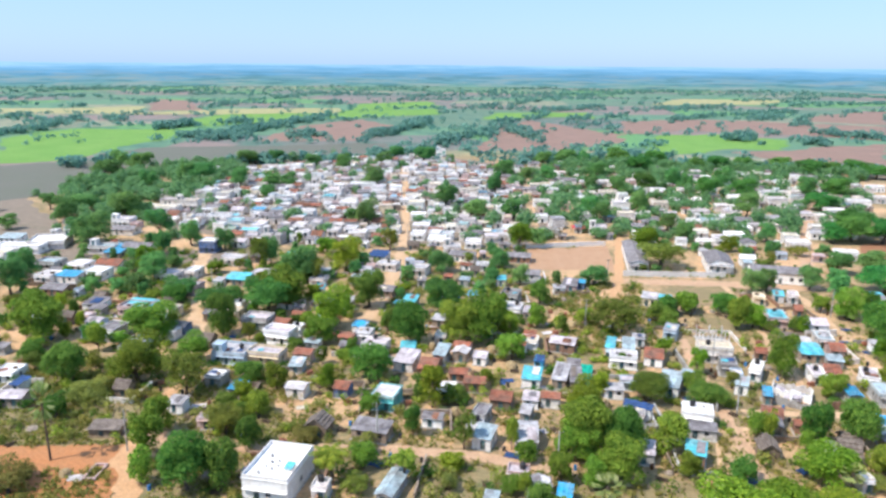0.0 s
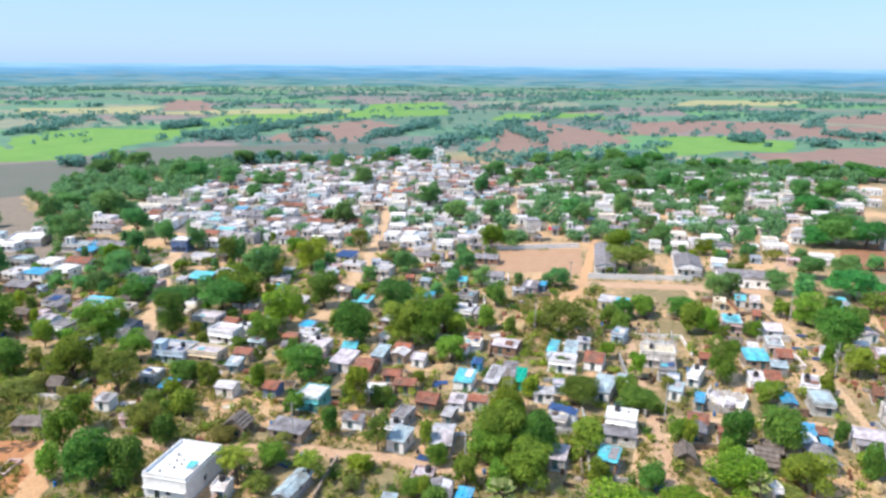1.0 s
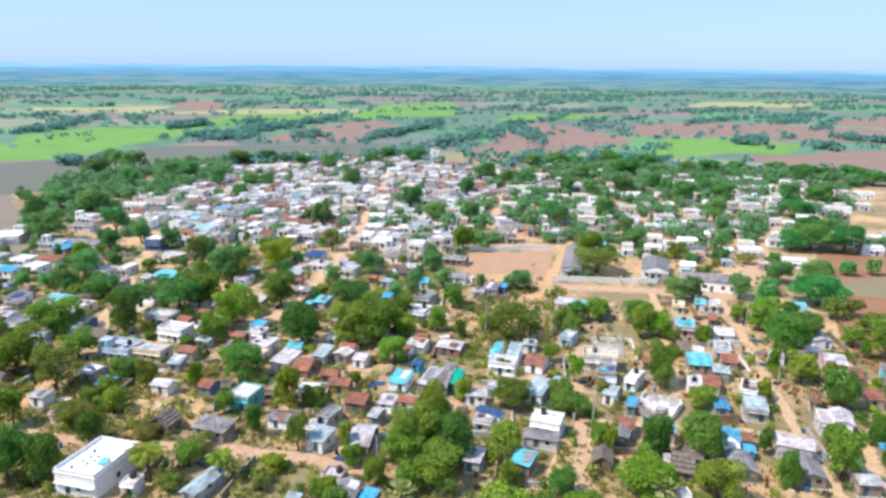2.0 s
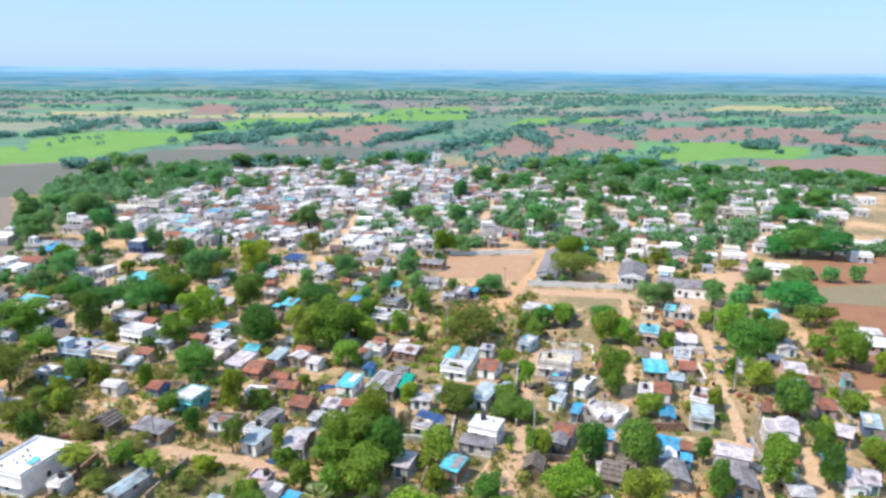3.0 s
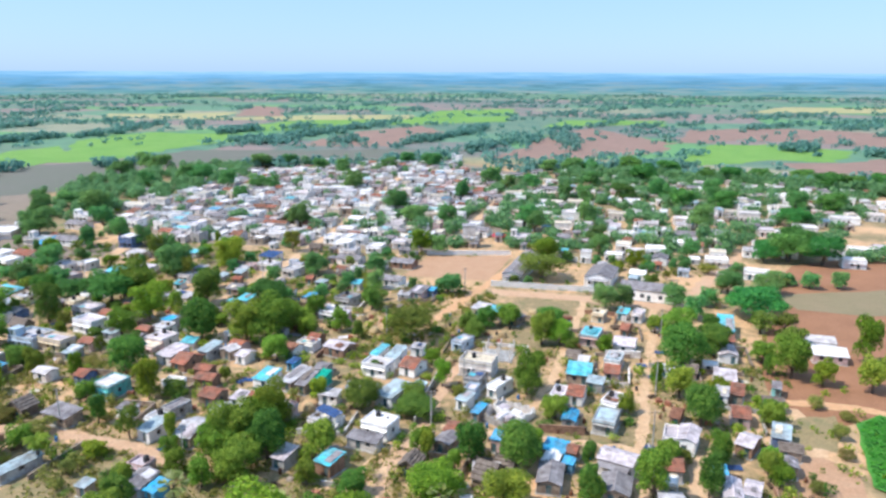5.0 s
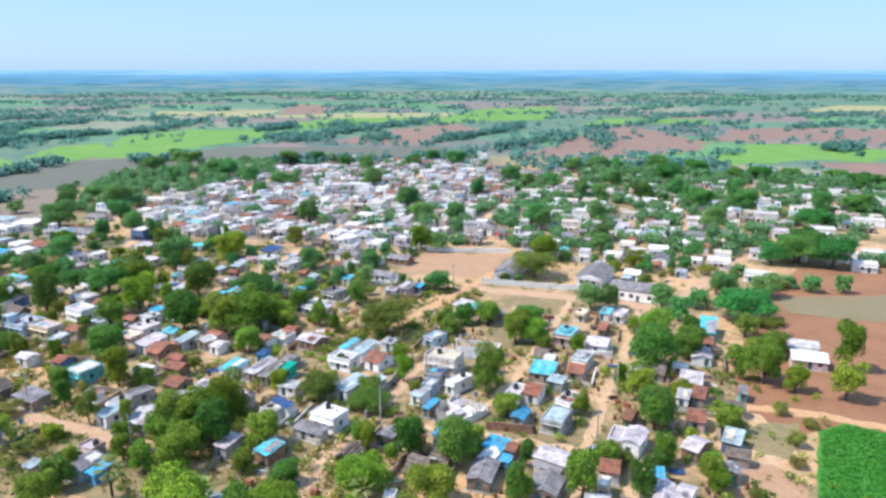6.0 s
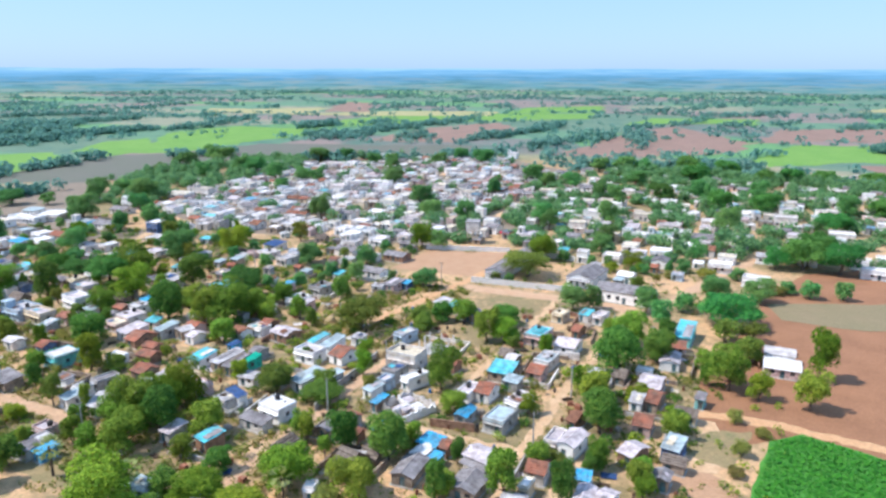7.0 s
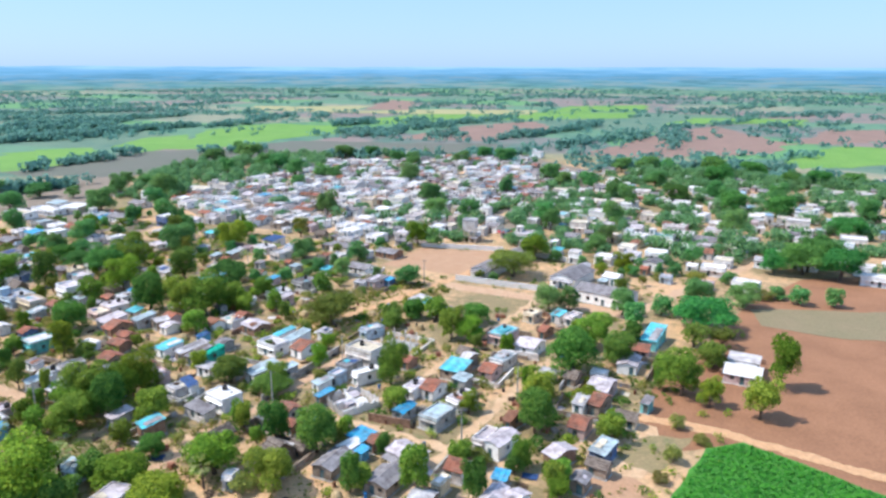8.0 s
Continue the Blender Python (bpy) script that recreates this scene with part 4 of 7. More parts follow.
def tree(kind, x, y, wide, high):
    """A tree at its place, so wide and so high."""
    global COUNT
    COUNT += 1
    if y > 262 and wide < 9:
        return FAR_TREES.setdefault(kind, []).append((x, y, wide, high))
    # farther trees take the leaves with haze in their colour
    if y > 195 and kind in ("neem", "mango") or y > 262 and kind in ("tamarind", "acacia"):
        kind = "shade"
    fine = 2 if wide > 8.5 else 0 if y < 190 else 1
    ob, first = model(kind, fine, COUNT % 4)
    palm = kind in ("coconut", "palmyra")
    sxy, sz = (wide / 5.2, high / 7.8) if palm else (wide / 8.3, high / 8.6)
    at, size = pose(x, y, 0, 0, 0, COUNT * 137.5), Vector((sxy, sxy, sz))
    FOOT.append((x, y, 0.6))
    if first:
        ob.matrix_world = at @ Matrix.Diagonal((*size, 1))
        ob["own"] = tuple(size)
        return ob
    own = ob["own"]
    return copy_thing(ob, at @ Matrix.Diagonal((size.x / own[0], size.y / own[1], size.z / own[2], 1)))


def far_tree(rng, vs, fs, x, y, wide, high, count=34, leaf=0.9):
    """A whole small tree of leaf clumps for belts and woods."""
    n = max(8, int(count))
    k = rng.integers(4, 8)
    cx = np.c_[rng.normal(0, wide * 0.17, k), rng.normal(0, wide * 0.17, k), rng.uniform(0.32, 0.7, k) * high]
    pick = rng.integers(0, k, n)
    dirs = rng.normal(size=(n, 3))
    dirs /= np.linalg.norm(dirs, axis=1)[:, None]
    at = cx[pick] + dirs * np.array([wide * 0.3, wide * 0.3, high * 0.3])
    at[:, 2] = np.maximum(at[:, 2], 0.2)
    cards(rng, at + np.array([x, y, 0]), dirs + rng.normal(size=(n, 3)) * 0.4 + np.array([0, 0, 0.4]), rng.uniform(0.16, 0.26, n) * wide * leaf, vs, fs)


BELTS = 0


def belt(x, y, X, Y, n):
    """A belt of far trees from one place to another."""
    global BELTS
    BELTS += 1
    rng, s = np.random.default_rng(900 + BELTS), Shape()
    far = math.hypot(x, y)
    for _ in range(int(n * (2.5 if far > 560 else 1.0))):
        f = rng.uniform()
        loose = 2.5 + far * 0.004
        far_tree(rng, s.v, s.f, x + (X - x) * f + rng.normal(0, loose), y + (Y - y) * f + rng.normal(0, loose * 1.5), rng.uniform(6, 12), rng.uniform(4, 9), 46 if far < 800 else 26)
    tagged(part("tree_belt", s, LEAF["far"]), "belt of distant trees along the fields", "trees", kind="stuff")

# ---- the houses ----
house(-26.5, 102.2, 7.6, 10.6, 3.7, -11.5, "Fxx")
house(-113.8, 198.5, 7.5, 5.8, 2.2, -11.0, "Gyo")
house(-123.4, 211.0, 5.8, 6.1, 2.3, -11.7, "Fwx")
house(-116.7, 210.7, 6.8, 4.5, 2.3, -10.9, "Sbx")
house(-119.8, 223.9, 6.4, 5.5, 2.4, -11.7, "Fwx")
house(-130.5, 225.4, 7.5, 6.1, 2.3, -12.1, "Fml")
house(-115.6, 239.0, 6.2, 4.2, 2.3, -12.2, "Sby")
house(-84.0, 181.7, 7.0, 5.5, 2.4, -12.6, "Flk")
house(-79.8, 183.0, 2.6, 4.1, 2.5, -15.8, "Sqy")
house(-89.3, 171.2, 3.8, 3.7, 2.2, -14.3, "Gkm")
house(-82.6, 166.0, 5.0, 6.3, 2.4, -15.7, "Fyx")
house(-88.3, 164.5, 2.9, 2.0, 2.2, -19.2, "Smm")
house(-93.6, 180.8, 3.8, 3.0, 2.1, -12.8, "Syl")
house(-65.6, 133.8, 2.8, 3.3, 1.9, -7.6, "Gtt")
house(-61.7, 117.7, 5.7, 2.9, 1.5, -0.3, "Stt")
house(-87.5, 134.5, 2.2, 3.3, 2.1, -15.1, "Snw")
house(43.3, 110.4, 3.2, 3.9, 2.5, -21.7, "Sqo")
house(35.0, 111.0, 2.6, 4.0, 2.2, -14.9, "Skl")
house(48.2, 124.6, 5.6, 4.6, 2.9, -16.0, "Fxx")
house(46.8, 119.3, 6.0, 2.6, 2.0, -12.4, "Syw")
house(37.5, 126.7, 5.3, 1.8, 2.5, -27.3, "Snx")
house(36.5, 124.8, 3.5, 3.8, 2.2, -16.7, "Flw")
house(11.4, 130.7, 4.0, 4.3, 2.2, -13.8, "Grt")
house(17.2, 130.9, 3.0, 3.2, 1.9, -11.5, "Skx")
house(15.9, 125.5, 1.8, 3.9, 2.0, -20.8, "Gll")
house(14.9, 116.4, 3.6, 7.4, 2.2, -5.1, "Gly")
house(18.5, 141.0, 3.7, 5.2, 2.2, -12.8, "Sqx")
house(24.8, 141.6, 2.9, 7.0, 2.3, -17.1, "Sly")
house(27.7, 140.5, 2.2, 6.1, 2.2, -8.3, "Syy")
house(30.2, 142.0, 2.1, 5.5, 2.2, -13.9, "See")
house(47.2, 138.4, 3.9, 6.6, 2.4, -24.0, "Smx")
house(38.9, 158.0, 1.9, 5.2, 2.6, -17.6, "Sqx")
house(42.9, 157.5, 2.6, 6.2, 2.5, -12.8, "Smx")
house(40.3, 151.2, 6.0, 4.3, 2.6, -12.6, "Fwx")
house(28.2, 160.6, 5.7, 4.9, 2.3, -18.9, "Gko")
house(20.7, 165.1, 2.7, 4.2, 2.1, -13.3, "Gro")
house(19.9, 161.8, 4.6, 3.8, 2.0, -11.2, "Fcx")
house(17.1, 158.3, 3.6, 4.0, 2.0, -18.1, "Gox")
house(21.1, 149.5, 1.9, 2.7, 2.2, -16.8, "Snb")
house(18.0, 184.4, 4.9, 5.5, 2.6, -15.5, "Flx")
house(22.1, 181.9, 2.5, 4.1, 2.5, -14.7, "Skk")
house(18.5, 196.9, 5.1, 6.0, 2.4, -17.3, "Fyl")
house(-1.0, 164.0, 2.8, 3.5, 2.4, -15.1, "Fxw")
house(4.0, 157.5, 3.6, 3.5, 2.2, -18.1, "Grk")
house(3.5, 153.6, 3.2, 3.5, 2.3, -19.4, "gwy")
house(8.1, 152.1, 2.8, 3.9, 2.0, -15.1, "Gkx")
house(-0.9, 152.5, 2.7, 5.4, 2.6, -15.1, "Sml")
house(7.5, 196.4, 2.5, 3.4, 2.2, -15.6, "Sbk")
house(-10.1, 190.8, 3.5, 4.5, 2.2, -14.1, "Sql")
house(-13.3, 188.5, 2.0, 1.9, 2.0, -13.6, "Sqy")
house(-1.7, 175.9, 3.2, 3.4, 2.1, -17.1, "Sly")
house(-29.8, 189.6, 7.5, 4.0, 2.3, -13.9, "Slw")
house(37.3, 207.8, 4.2, 5.8, 2.2, -16.8, "Syk")
house(40.7, 209.5, 2.6, 2.8, 2.2, -15.5, "Sbn")
house(25.6, 219.4, 7.8, 5.7, 2.1, -10.8, "Gyx")
house(24.8, 240.4, 7.9, 5.8, 2.2, -10.5, "Gyo")
house(5.3, 241.3, 8.6, 5.8, 2.3, -12.2, "Gyw")
house(-23.8, 239.3, 6.2, 5.8, 2.2, -13.4, "Snw")
house(-19.6, 228.3, 6.7, 5.1, 2.2, -14.1, "Flw")
house(-17.6, 200.9, 4.7, 5.3, 2.1, -15.1, "Gyy")
house(-8.8, 223.0, 5.1, 6.0, 2.3, -14.6, "Flw")
house(-24.5, 216.5, 3.3, 3.3, 2.2, -13.4, "Smy")
house(-110.0, 224.6, 8.4, 5.8, 2.3, -10.5, "Grw")
house(-110.1, 215.0, 7.0, 6.1, 2.3, -11.3, "Fxx")
house(-84.0, 183.8, 6.3, 5.0, 2.3, -11.7, "Sqk")
house(-86.6, 213.2, 7.2, 6.1, 2.3, -10.8, "Fkw")
house(-80.4, 217.1, 3.7, 6.1, 2.3, -11.9, "Fxw")
house(-76.3, 201.4, 6.5, 6.1, 2.3, -10.9, "Flk")
house(-64.3, 210.2, 7.0, 5.4, 2.2, -11.6, "Sqy")
house(-71.7, 232.8, 5.7, 6.1, 2.4, -13.2, "Fww")
house(-58.2, 216.4, 6.0, 5.0, 2.2, -12.0, "Fkw")
house(-39.4, 210.4, 4.5, 4.8, 2.3, -13.5, "Flw")
house(-39.5, 218.5, 3.6, 3.7, 2.2, -13.3, "Slk")
house(-48.7, 174.0, 7.0, 5.0, 2.4, -12.8, "Fkl")
house(-40.5, 163.3, 7.1, 4.8, 3.0, -15.8, "Fkx")
house(-56.8, 179.1, 4.3, 4.5, 2.3, -12.3, "Fcc")
house(-61.2, 178.2, 5.3, 3.3, 2.1, -11.7, "Gyt")
house(-48.4, 152.1, 7.9, 6.7, 2.4, -10.0, "Flm")
house(-40.7, 151.0, 7.9, 4.4, 2.5, -12.2, "Fkc")
house(-32.3, 152.0, 3.9, 3.4, 2.2, -13.0, "Grk")
house(-58.0, 160.1, 4.7, 3.6, 2.0, -12.7, "Gtt")
house(-67.0, 168.9, 4.2, 3.9, 2.1, -11.4, "Gyn")
house(-68.3, 164.7, 4.8, 3.5, 2.2, -11.0, "Fwx")
house(-74.4, 180.7, 5.1, 5.1, 2.2, -11.2, "Flc")
house(-42.2, 133.8, 2.9, 3.2, 2.1, -12.1, "Sby")
house(-48.4, 139.4, 3.7, 3.8, 2.2, -11.5, "Fxl")
house(-21.7, 169.8, 3.4, 3.0, 2.3, -13.5, "Sbw")
house(-20.2, 164.7, 4.1, 4.2, 2.4, -12.6, "Flx")
house(-16.6, 157.5, 5.6, 5.7, 2.5, -14.1, "Fkw")
house(-23.9, 162.6, 3.5, 3.1, 2.2, -13.1, "Gro")
house(-17.0, 152.8, 5.7, 3.7, 2.0, -13.6, "Fck")
house(-8.7, 149.4, 4.4, 6.0, 2.2, -15.9, "Skw")
house(-3.4, 146.4, 3.8, 6.2, 2.1, -13.1, "Gro")
house(-30.2, 134.2, 3.9, 3.2, 2.2, -13.4, "Gww")
house(-20.9, 134.8, 2.9, 3.6, 2.1, -12.7, "Grn")
house(-11.6, 130.5, 4.8, 5.9, 2.9, -14.1, "Fwq")
house(-2.2, 122.1, 3.8, 2.1, 1.9, -9.9, "Syx")
house(-23.1, 119.0, 4.1, 3.5, 2.0, -13.1, "gtt")
house(-13.1, 117.5, 6.6, 3.8, 2.2, -15.6, "Syy")
house(7.3, 115.5, 3.3, 4.3, 2.3, -19.9, "Smx")
house(7.0, 124.1, 2.8, 5.0, 2.2, -19.6, "Fyl")
house(-8.1, 100.0, 2.5, 7.5, 1.9, -16.3, "gml")
house(7.5, 96.3, 2.0, 1.9, 2.1, -12.1, "Smy")
house(15.1, 98.9, 3.5, 5.5, 2.1, -4.3, "gyl")
house(19.0, 97.9, 2.1, 3.1, 2.0, -14.7, "Sbb")
house(57.9, 194.9, 4.2, 4.3, 2.5, -21.8, "Slc")
house(61.8, 193.9, 3.6, 3.5, 2.4, -19.0, "Sqk")
house(67.6, 190.1, 3.7, 4.3, 2.1, -28.0, "gyy")
house(56.6, 169.8, 3.1, 5.4, 2.4, -24.7, "Flm")
house(62.4, 155.9, 7.5, 5.3, 3.2, -9.6, "Fcw")
house(62.8, 148.3, 3.5, 5.1, 2.6, -13.1, "Fyl")
house(84.7, 156.4, 5.1, 5.5, 2.3, -5.3, "Sqy")
house(85.7, 161.4, 2.1, 4.7, 2.8, -10.3, "Gwy")
house(87.5, 180.4, 4.7, 7.1, 2.6, -12.8, "Fqk")
house(95.6, 176.1, 4.9, 6.1, 2.3, -11.1, "Gkx")
house(96.4, 187.0, 1.8, 4.4, 2.1, -17.4, "Gro")
house(96.5, 199.4, 2.6, 3.7, 2.2, -16.9, "Sqw")
house(100.4, 199.0, 2.7, 4.7, 2.2, -18.7, "Fkw")
house(90.0, 197.3, 3.2, 4.5, 2.2, -16.4, "Fcc")
house(92.5, 165.4, 3.6, 6.1, 2.4, -13.0, "Fmw")
house(91.9, 158.6, 3.1, 4.8, 2.2, -9.3, "Grk")
house(51.3, 140.6, 2.4, 5.0, 2.2, -24.0, "Sml")
house(47.9, 153.5, 3.9, 5.7, 2.2, -18.4, "Grx")
house(62.1, 138.3, 2.4, 3.4, 2.3, -23.9, "Smx")
house(65.5, 133.9, 1.6, 3.6, 2.1, -19.2, "Sby")
house(68.3, 146.1, 2.5, 5.7, 2.5, -30, "Fxx")
house(80.6, 144.7, 2.8, 5.5, 2.2, -11.3, "Fkx")
house(84.2, 145.7, 3.1, 5.1, 2.3, -11.2, "Grx")
house(83.0, 134.4, 2.4, 4.6, 2.3, -8.4, "gbl")
house(91.4, 143.3, 3.4, 5.6, 2.3, -21.6, "Fkx")
house(89.8, 134.9, 4.1, 6.3, 2.5, -12.7, "Fml")
house(80.7, 122.1, 3.8, 3.4, 2.2, -14.6, "Sby")
house(83.7, 121.8, 1.6, 2.9, 2.2, -16.8, "Gro")
house(83.0, 118.1, 1.7, 1.8, 1.9, -16.7, "Sbb")
house(80.1, 118.6, 2.3, 3.9, 2.0, -13.4, "gxk")
house(91.2, 119.3, 5.8, 4.3, 3.0, -20.1, "Gkw")
house(70.4, 122.8, 1.7, 2.7, 2.8, -13.0, "Sbk")
house(62.7, 125.4, 3.5, 4.2, 2.2, -19.0, "Grl")
house(61.3, 121.6, 2.9, 4.2, 2.1, -18.2, "gyy")
house(70.0, 111.9, 3.3, 5.2, 2.0, -16.7, "Gtt")
house(56.8, 113.1, 3.1, 3.8, 1.9, -10.7, "gtt")
house(104.0, 130.1, 3.2, 6.0, 2.8, -16.5, "gkx")
house(101.0, 130.3, 2.4, 5.2, 2.4, -10.3, "Fkw")
house(113.7, 151.5, 2.2, 5.3, 2.3, -11.6, "Glx")
house(116.8, 152.5, 2.4, 5.7, 2.4, -13.9, "Gry")
house(115.7, 160.1, 4.3, 6.7, 2.3, -8.5, "Gkk")
house(115.3, 141.9, 3.1, 4.9, 2.3, -6.4, "Grk")
house(114.4, 130.6, 2.8, 5.1, 2.3, -29.8, "Gko")
house(120.9, 134.7, 3.0, 4.7, 2.3, -16.0, "Smn")
house(122.7, 148.4, 3.7, 2.7, 2.0, -6.3, "Gtc")
house(125.3, 156.0, 1.6, 2.9, 2.2, -12.8, "Syq")
house(108.4, 113.5, 2.4, 5.7, 2.6, -6.4, "gkx")
house(111.7, 114.5, 2.2, 4.4, 2.4, -18.5, "Gkx")
house(98.6, 109.3, 3.5, 3.4, 2.3, 0.2, "Gly")
house(103.3, 139.6, 1.7, 4.4, 2.1, -20.9, "Goo")
house(99.4, 114.3, 1.6, 3.1, 2.4, -8.8, "Fxc")
house(-19.1, 98.8, 2.5, 2.8, 2.2, -6.1, "Fww")
house(-96.3, 185.7, 5.6, 4.7, 2.1, -6.8, "Syx")
house(-123.0, 246.4, 10.3, 5.6, 2.2, -2.1, "Fmw")
house(-117.3, 246.2, 2.5, 4.7, 2.2, -2.6, "Sbx")
house(-110.8, 248.0, 10.5, 7.4, 2.2, -7.5, "Gyx")
house(-147.0, 255.1, 12.3, 13.8, 2.4, 15.3, "Fxw")
house(-163.7, 259.4, 8.2, 5.6, 2.2, -1.9, "Smx")
house(-92.9, 140.1, 4.7, 4.7, 2.2, -5.6, "Fxx")
house(-85.4, 129.0, 4.9, 3.7, 2.0, -1.1, "Gky")
house(-85.7, 249.3, 5.9, 6.5, 4.2, -4.2, "Fxn")
house(65.6, 244.0, 6.4, 31.0, 2.8, -9.0, "gyx")
house(80.1, 113.5, 3.7, 6.5, 2.0, -3.2, "gyy")
house(90.5, 112.2, 4.4, 5.6, 2.0, -7.7, "gyy")
house(118.8, 175.1, 4.1, 6.5, 2.2, -1.1, "gkx")
house(121.7, 192.6, 3.8, 9.5, 2.6, -8.0, "Sqq")
house(120.0, 184.0, 3.9, 4.7, 2.1, -0.3, "Grk")
house(104.9, 220.8, 15.6, 8.6, 3.4, -12.0, "Gyx")
house(91.6, 235.4, 8.2, 14.5, 3.2, -12.0, "gyx")
house(86.7, 259.7, 3.7, 3.7, 3.7, -5.0, "Fwx")
house(103.3, 239.6, 4.6, 5.0, 2.6, -14.0, "Gxx")
house(-152.0, 245.4, 16.3, 5.7, 2.4, -3.8, "Fxx")
house(-156.7, 235.2, 13.5, 6.5, 2.4, -2.8, "Fcx")
house(-145.4, 361.4, 12.2, 5.5, 2.2, 0.8, "Gyx")
house(-132.9, 336.7, 9.1, 6.2, 2.4, -1.1, "Fkw")
house(-128.9, 317.9, 13.0, 5.5, 2.6, -2.8, "Fcx")
house(-120.6, 325.7, 10.1, 4.8, 4.1, -5.7, "Fcw")
house(-121.8, 365.4, 6.8, 7.2, 2.8, -1.9, "Fww")
house(-110.9, 341.5, 6.8, 4.7, 2.4, 0.5, "Fxw")
house(-106.6, 321.7, 8.1, 5.7, 2.2, -2.7, "Gyx")
house(-98.7, 301.8, 8.0, 6.3, 2.4, -5.4, "Flx")
house(-134.9, 289.7, 8.1, 5.7, 2.8, -6.4, "Fkx")
house(-127.8, 275.5, 9.2, 6.8, 2.2, -8.0, "Gyw")
house(-144.4, 431.8, 8.0, 7.4, 4.1, -1.6, "Fxw")
house(-144.5, 409.0, 5.4, 5.3, 2.6, -6.6, "Fxw")
house(-129.2, 453.6, 11.8, 5.9, 2.2, -2.0, "Gyw")
house(-140.5, 455.1, 6.0, 5.5, 2.2, -5.7, "Gyx")
house(-113.3, 454.7, 11.7, 5.9, 2.4, -8.2, "Fkw")
house(-103.0, 450.1, 8.5, 5.3, 2.8, -4.5, "Fwx")
house(-80.0, 459.3, 8.8, 5.3, 2.2, -7.8, "Gyw")
house(-90.7, 458.5, 5.9, 5.2, 2.8, -7.2, "Fcw")
house(-71.2, 418.9, 5.9, 6.9, 4.1, -8.1, "Fxw")
house(-95.0, 393.0, 8.9, 6.3, 2.6, -6.1, "Fxw")
house(-72.3, 379.3, 9.2, 5.4, 2.6, -2.7, "Fwx")
house(-82.3, 384.1, 4.4, 5.5, 2.2, -3.3, "Gow")
house(-57.1, 376.9, 6.7, 5.8, 2.2, -7.0, "Gyw")
house(-47.2, 387.1, 13.4, 7.0, 2.8, 0.9, "Fxx")
house(-58.4, 359.5, 8.7, 7.3, 4.1, -6.8, "Fkw")
house(-58.2, 341.3, 6.1, 7.0, 4.1, -1.5, "Fqw")
house(-75.0, 356.4, 4.6, 6.2, 2.4, -0.4, "Fmx")
house(-79.1, 337.5, 5.4, 7.4, 2.4, -0.9, "Fmx")
house(-67.8, 327.2, 6.3, 4.8, 2.2, 0.0, "Gow")
house(-85.2, 314.8, 6.2, 7.2, 2.6, -3.2, "Fbw")
house(-94.6, 316.5, 5.4, 6.7, 2.2, -7.3, "Gkw")
house(-112.7, 354.4, 7.0, 6.5, 2.8, -3.6, "Fcx")
house(-85.7, 294.1, 10.6, 7.2, 2.2, -7.9, "Gyx")
house(-93.5, 287.4, 5.1, 7.4, 2.2, -3.6, "Gyx")
house(-79.1, 305.0, 6.0, 6.1, 2.2, -0.8, "Gyx")
house(-54.8, 295.4, 10.4, 6.9, 2.2, 0.2, "Gyx")
house(-63.3, 312.2, 7.6, 6.9, 2.4, -4.1, "Fwx")
house(-48.1, 297.3, 3.6, 5.8, 2.6, -6.5, "Fkw")
house(-68.2, 268.6, 7.4, 6.1, 2.4, -4.3, "Flw")
house(-78.4, 274.8, 6.9, 4.7, 2.4, -1.2, "Fqx")
house(-77.6, 256.9, 5.8, 4.8, 2.2, -4.2, "Gkx")
house(-66.0, 281.3, 5.1, 4.7, 2.2, -1.9, "Gyx")
house(-39.0, 280.3, 5.0, 6.0, 2.4, -5.9, "Fwx")
house(-35.0, 270.3, 6.6, 6.5, 2.8, -6.0, "Fww")
house(-30.4, 278.5, 5.0, 7.4, 2.6, -7.8, "Flw")
house(-28.7, 294.2, 6.7, 6.2, 2.2, -1.8, "Gox")
house(-47.5, 333.8, 8.1, 4.9, 2.4, -8.6, "Fwx")
house(-37.8, 462.9, 7.3, 6.5, 2.8, -5.2, "Fww")
house(-25.1, 451.3, 8.5, 6.4, 2.6, -8.5, "Fwx")
house(-26.5, 417.5, 5.2, 6.8, 2.6, -4.8, "Fww")
house(-8.6, 429.0, 10.2, 5.9, 2.4, -6.8, "Fmw")
house(-2.1, 465.4, 10.5, 6.3, 2.6, -6.8, "Fxw")
house(9.4, 452.8, 8.5, 4.7, 2.2, -5.7, "Gyx")
house(-4.2, 492.4, 6.2, 6.2, 2.6, -7.8, "Fww")
house(-6.9, 539.9, 6.7, 7.3, 4.1, -2.4, "Fwx")
house(-7.5, 380.5, 7.2, 6.9, 4.1, -7.9, "Fcw")
house(14.2, 399.7, 6.3, 6.1, 2.8, -1.8, "Fww")
house(10.4, 372.2, 8.9, 5.3, 2.6, -8.6, "Fcw")
house(40.7, 380.6, 13.2, 4.9, 2.2, -0.2, "Gyw")
house(43.9, 467.8, 8.2, 4.7, 2.2, -0.6, "Gyx")
house(56.5, 483.3, 7.3, 7.0, 2.2, -2.3, "Gyw")
house(77.1, 482.2, 9.1, 7.3, 2.8, -6.0, "Fxx")
house(68.0, 411.7, 9.9, 7.4, 2.2, -3.4, "Gyw")
house(48.0, 392.0, 6.9, 5.3, 2.8, -1.5, "Fcw")
house(45.0, 341.6, 8.3, 4.8, 2.6, -0.3, "Fcx")
house(40.0, 310.4, 6.7, 4.9, 2.2, 1.0, "Gyx")
house(58.7, 305.0, 3.9, 5.9, 4.1, -1.5, "Fww")
house(87.6, 404.1, 9.9, 5.7, 2.6, 0.4, "Fww")
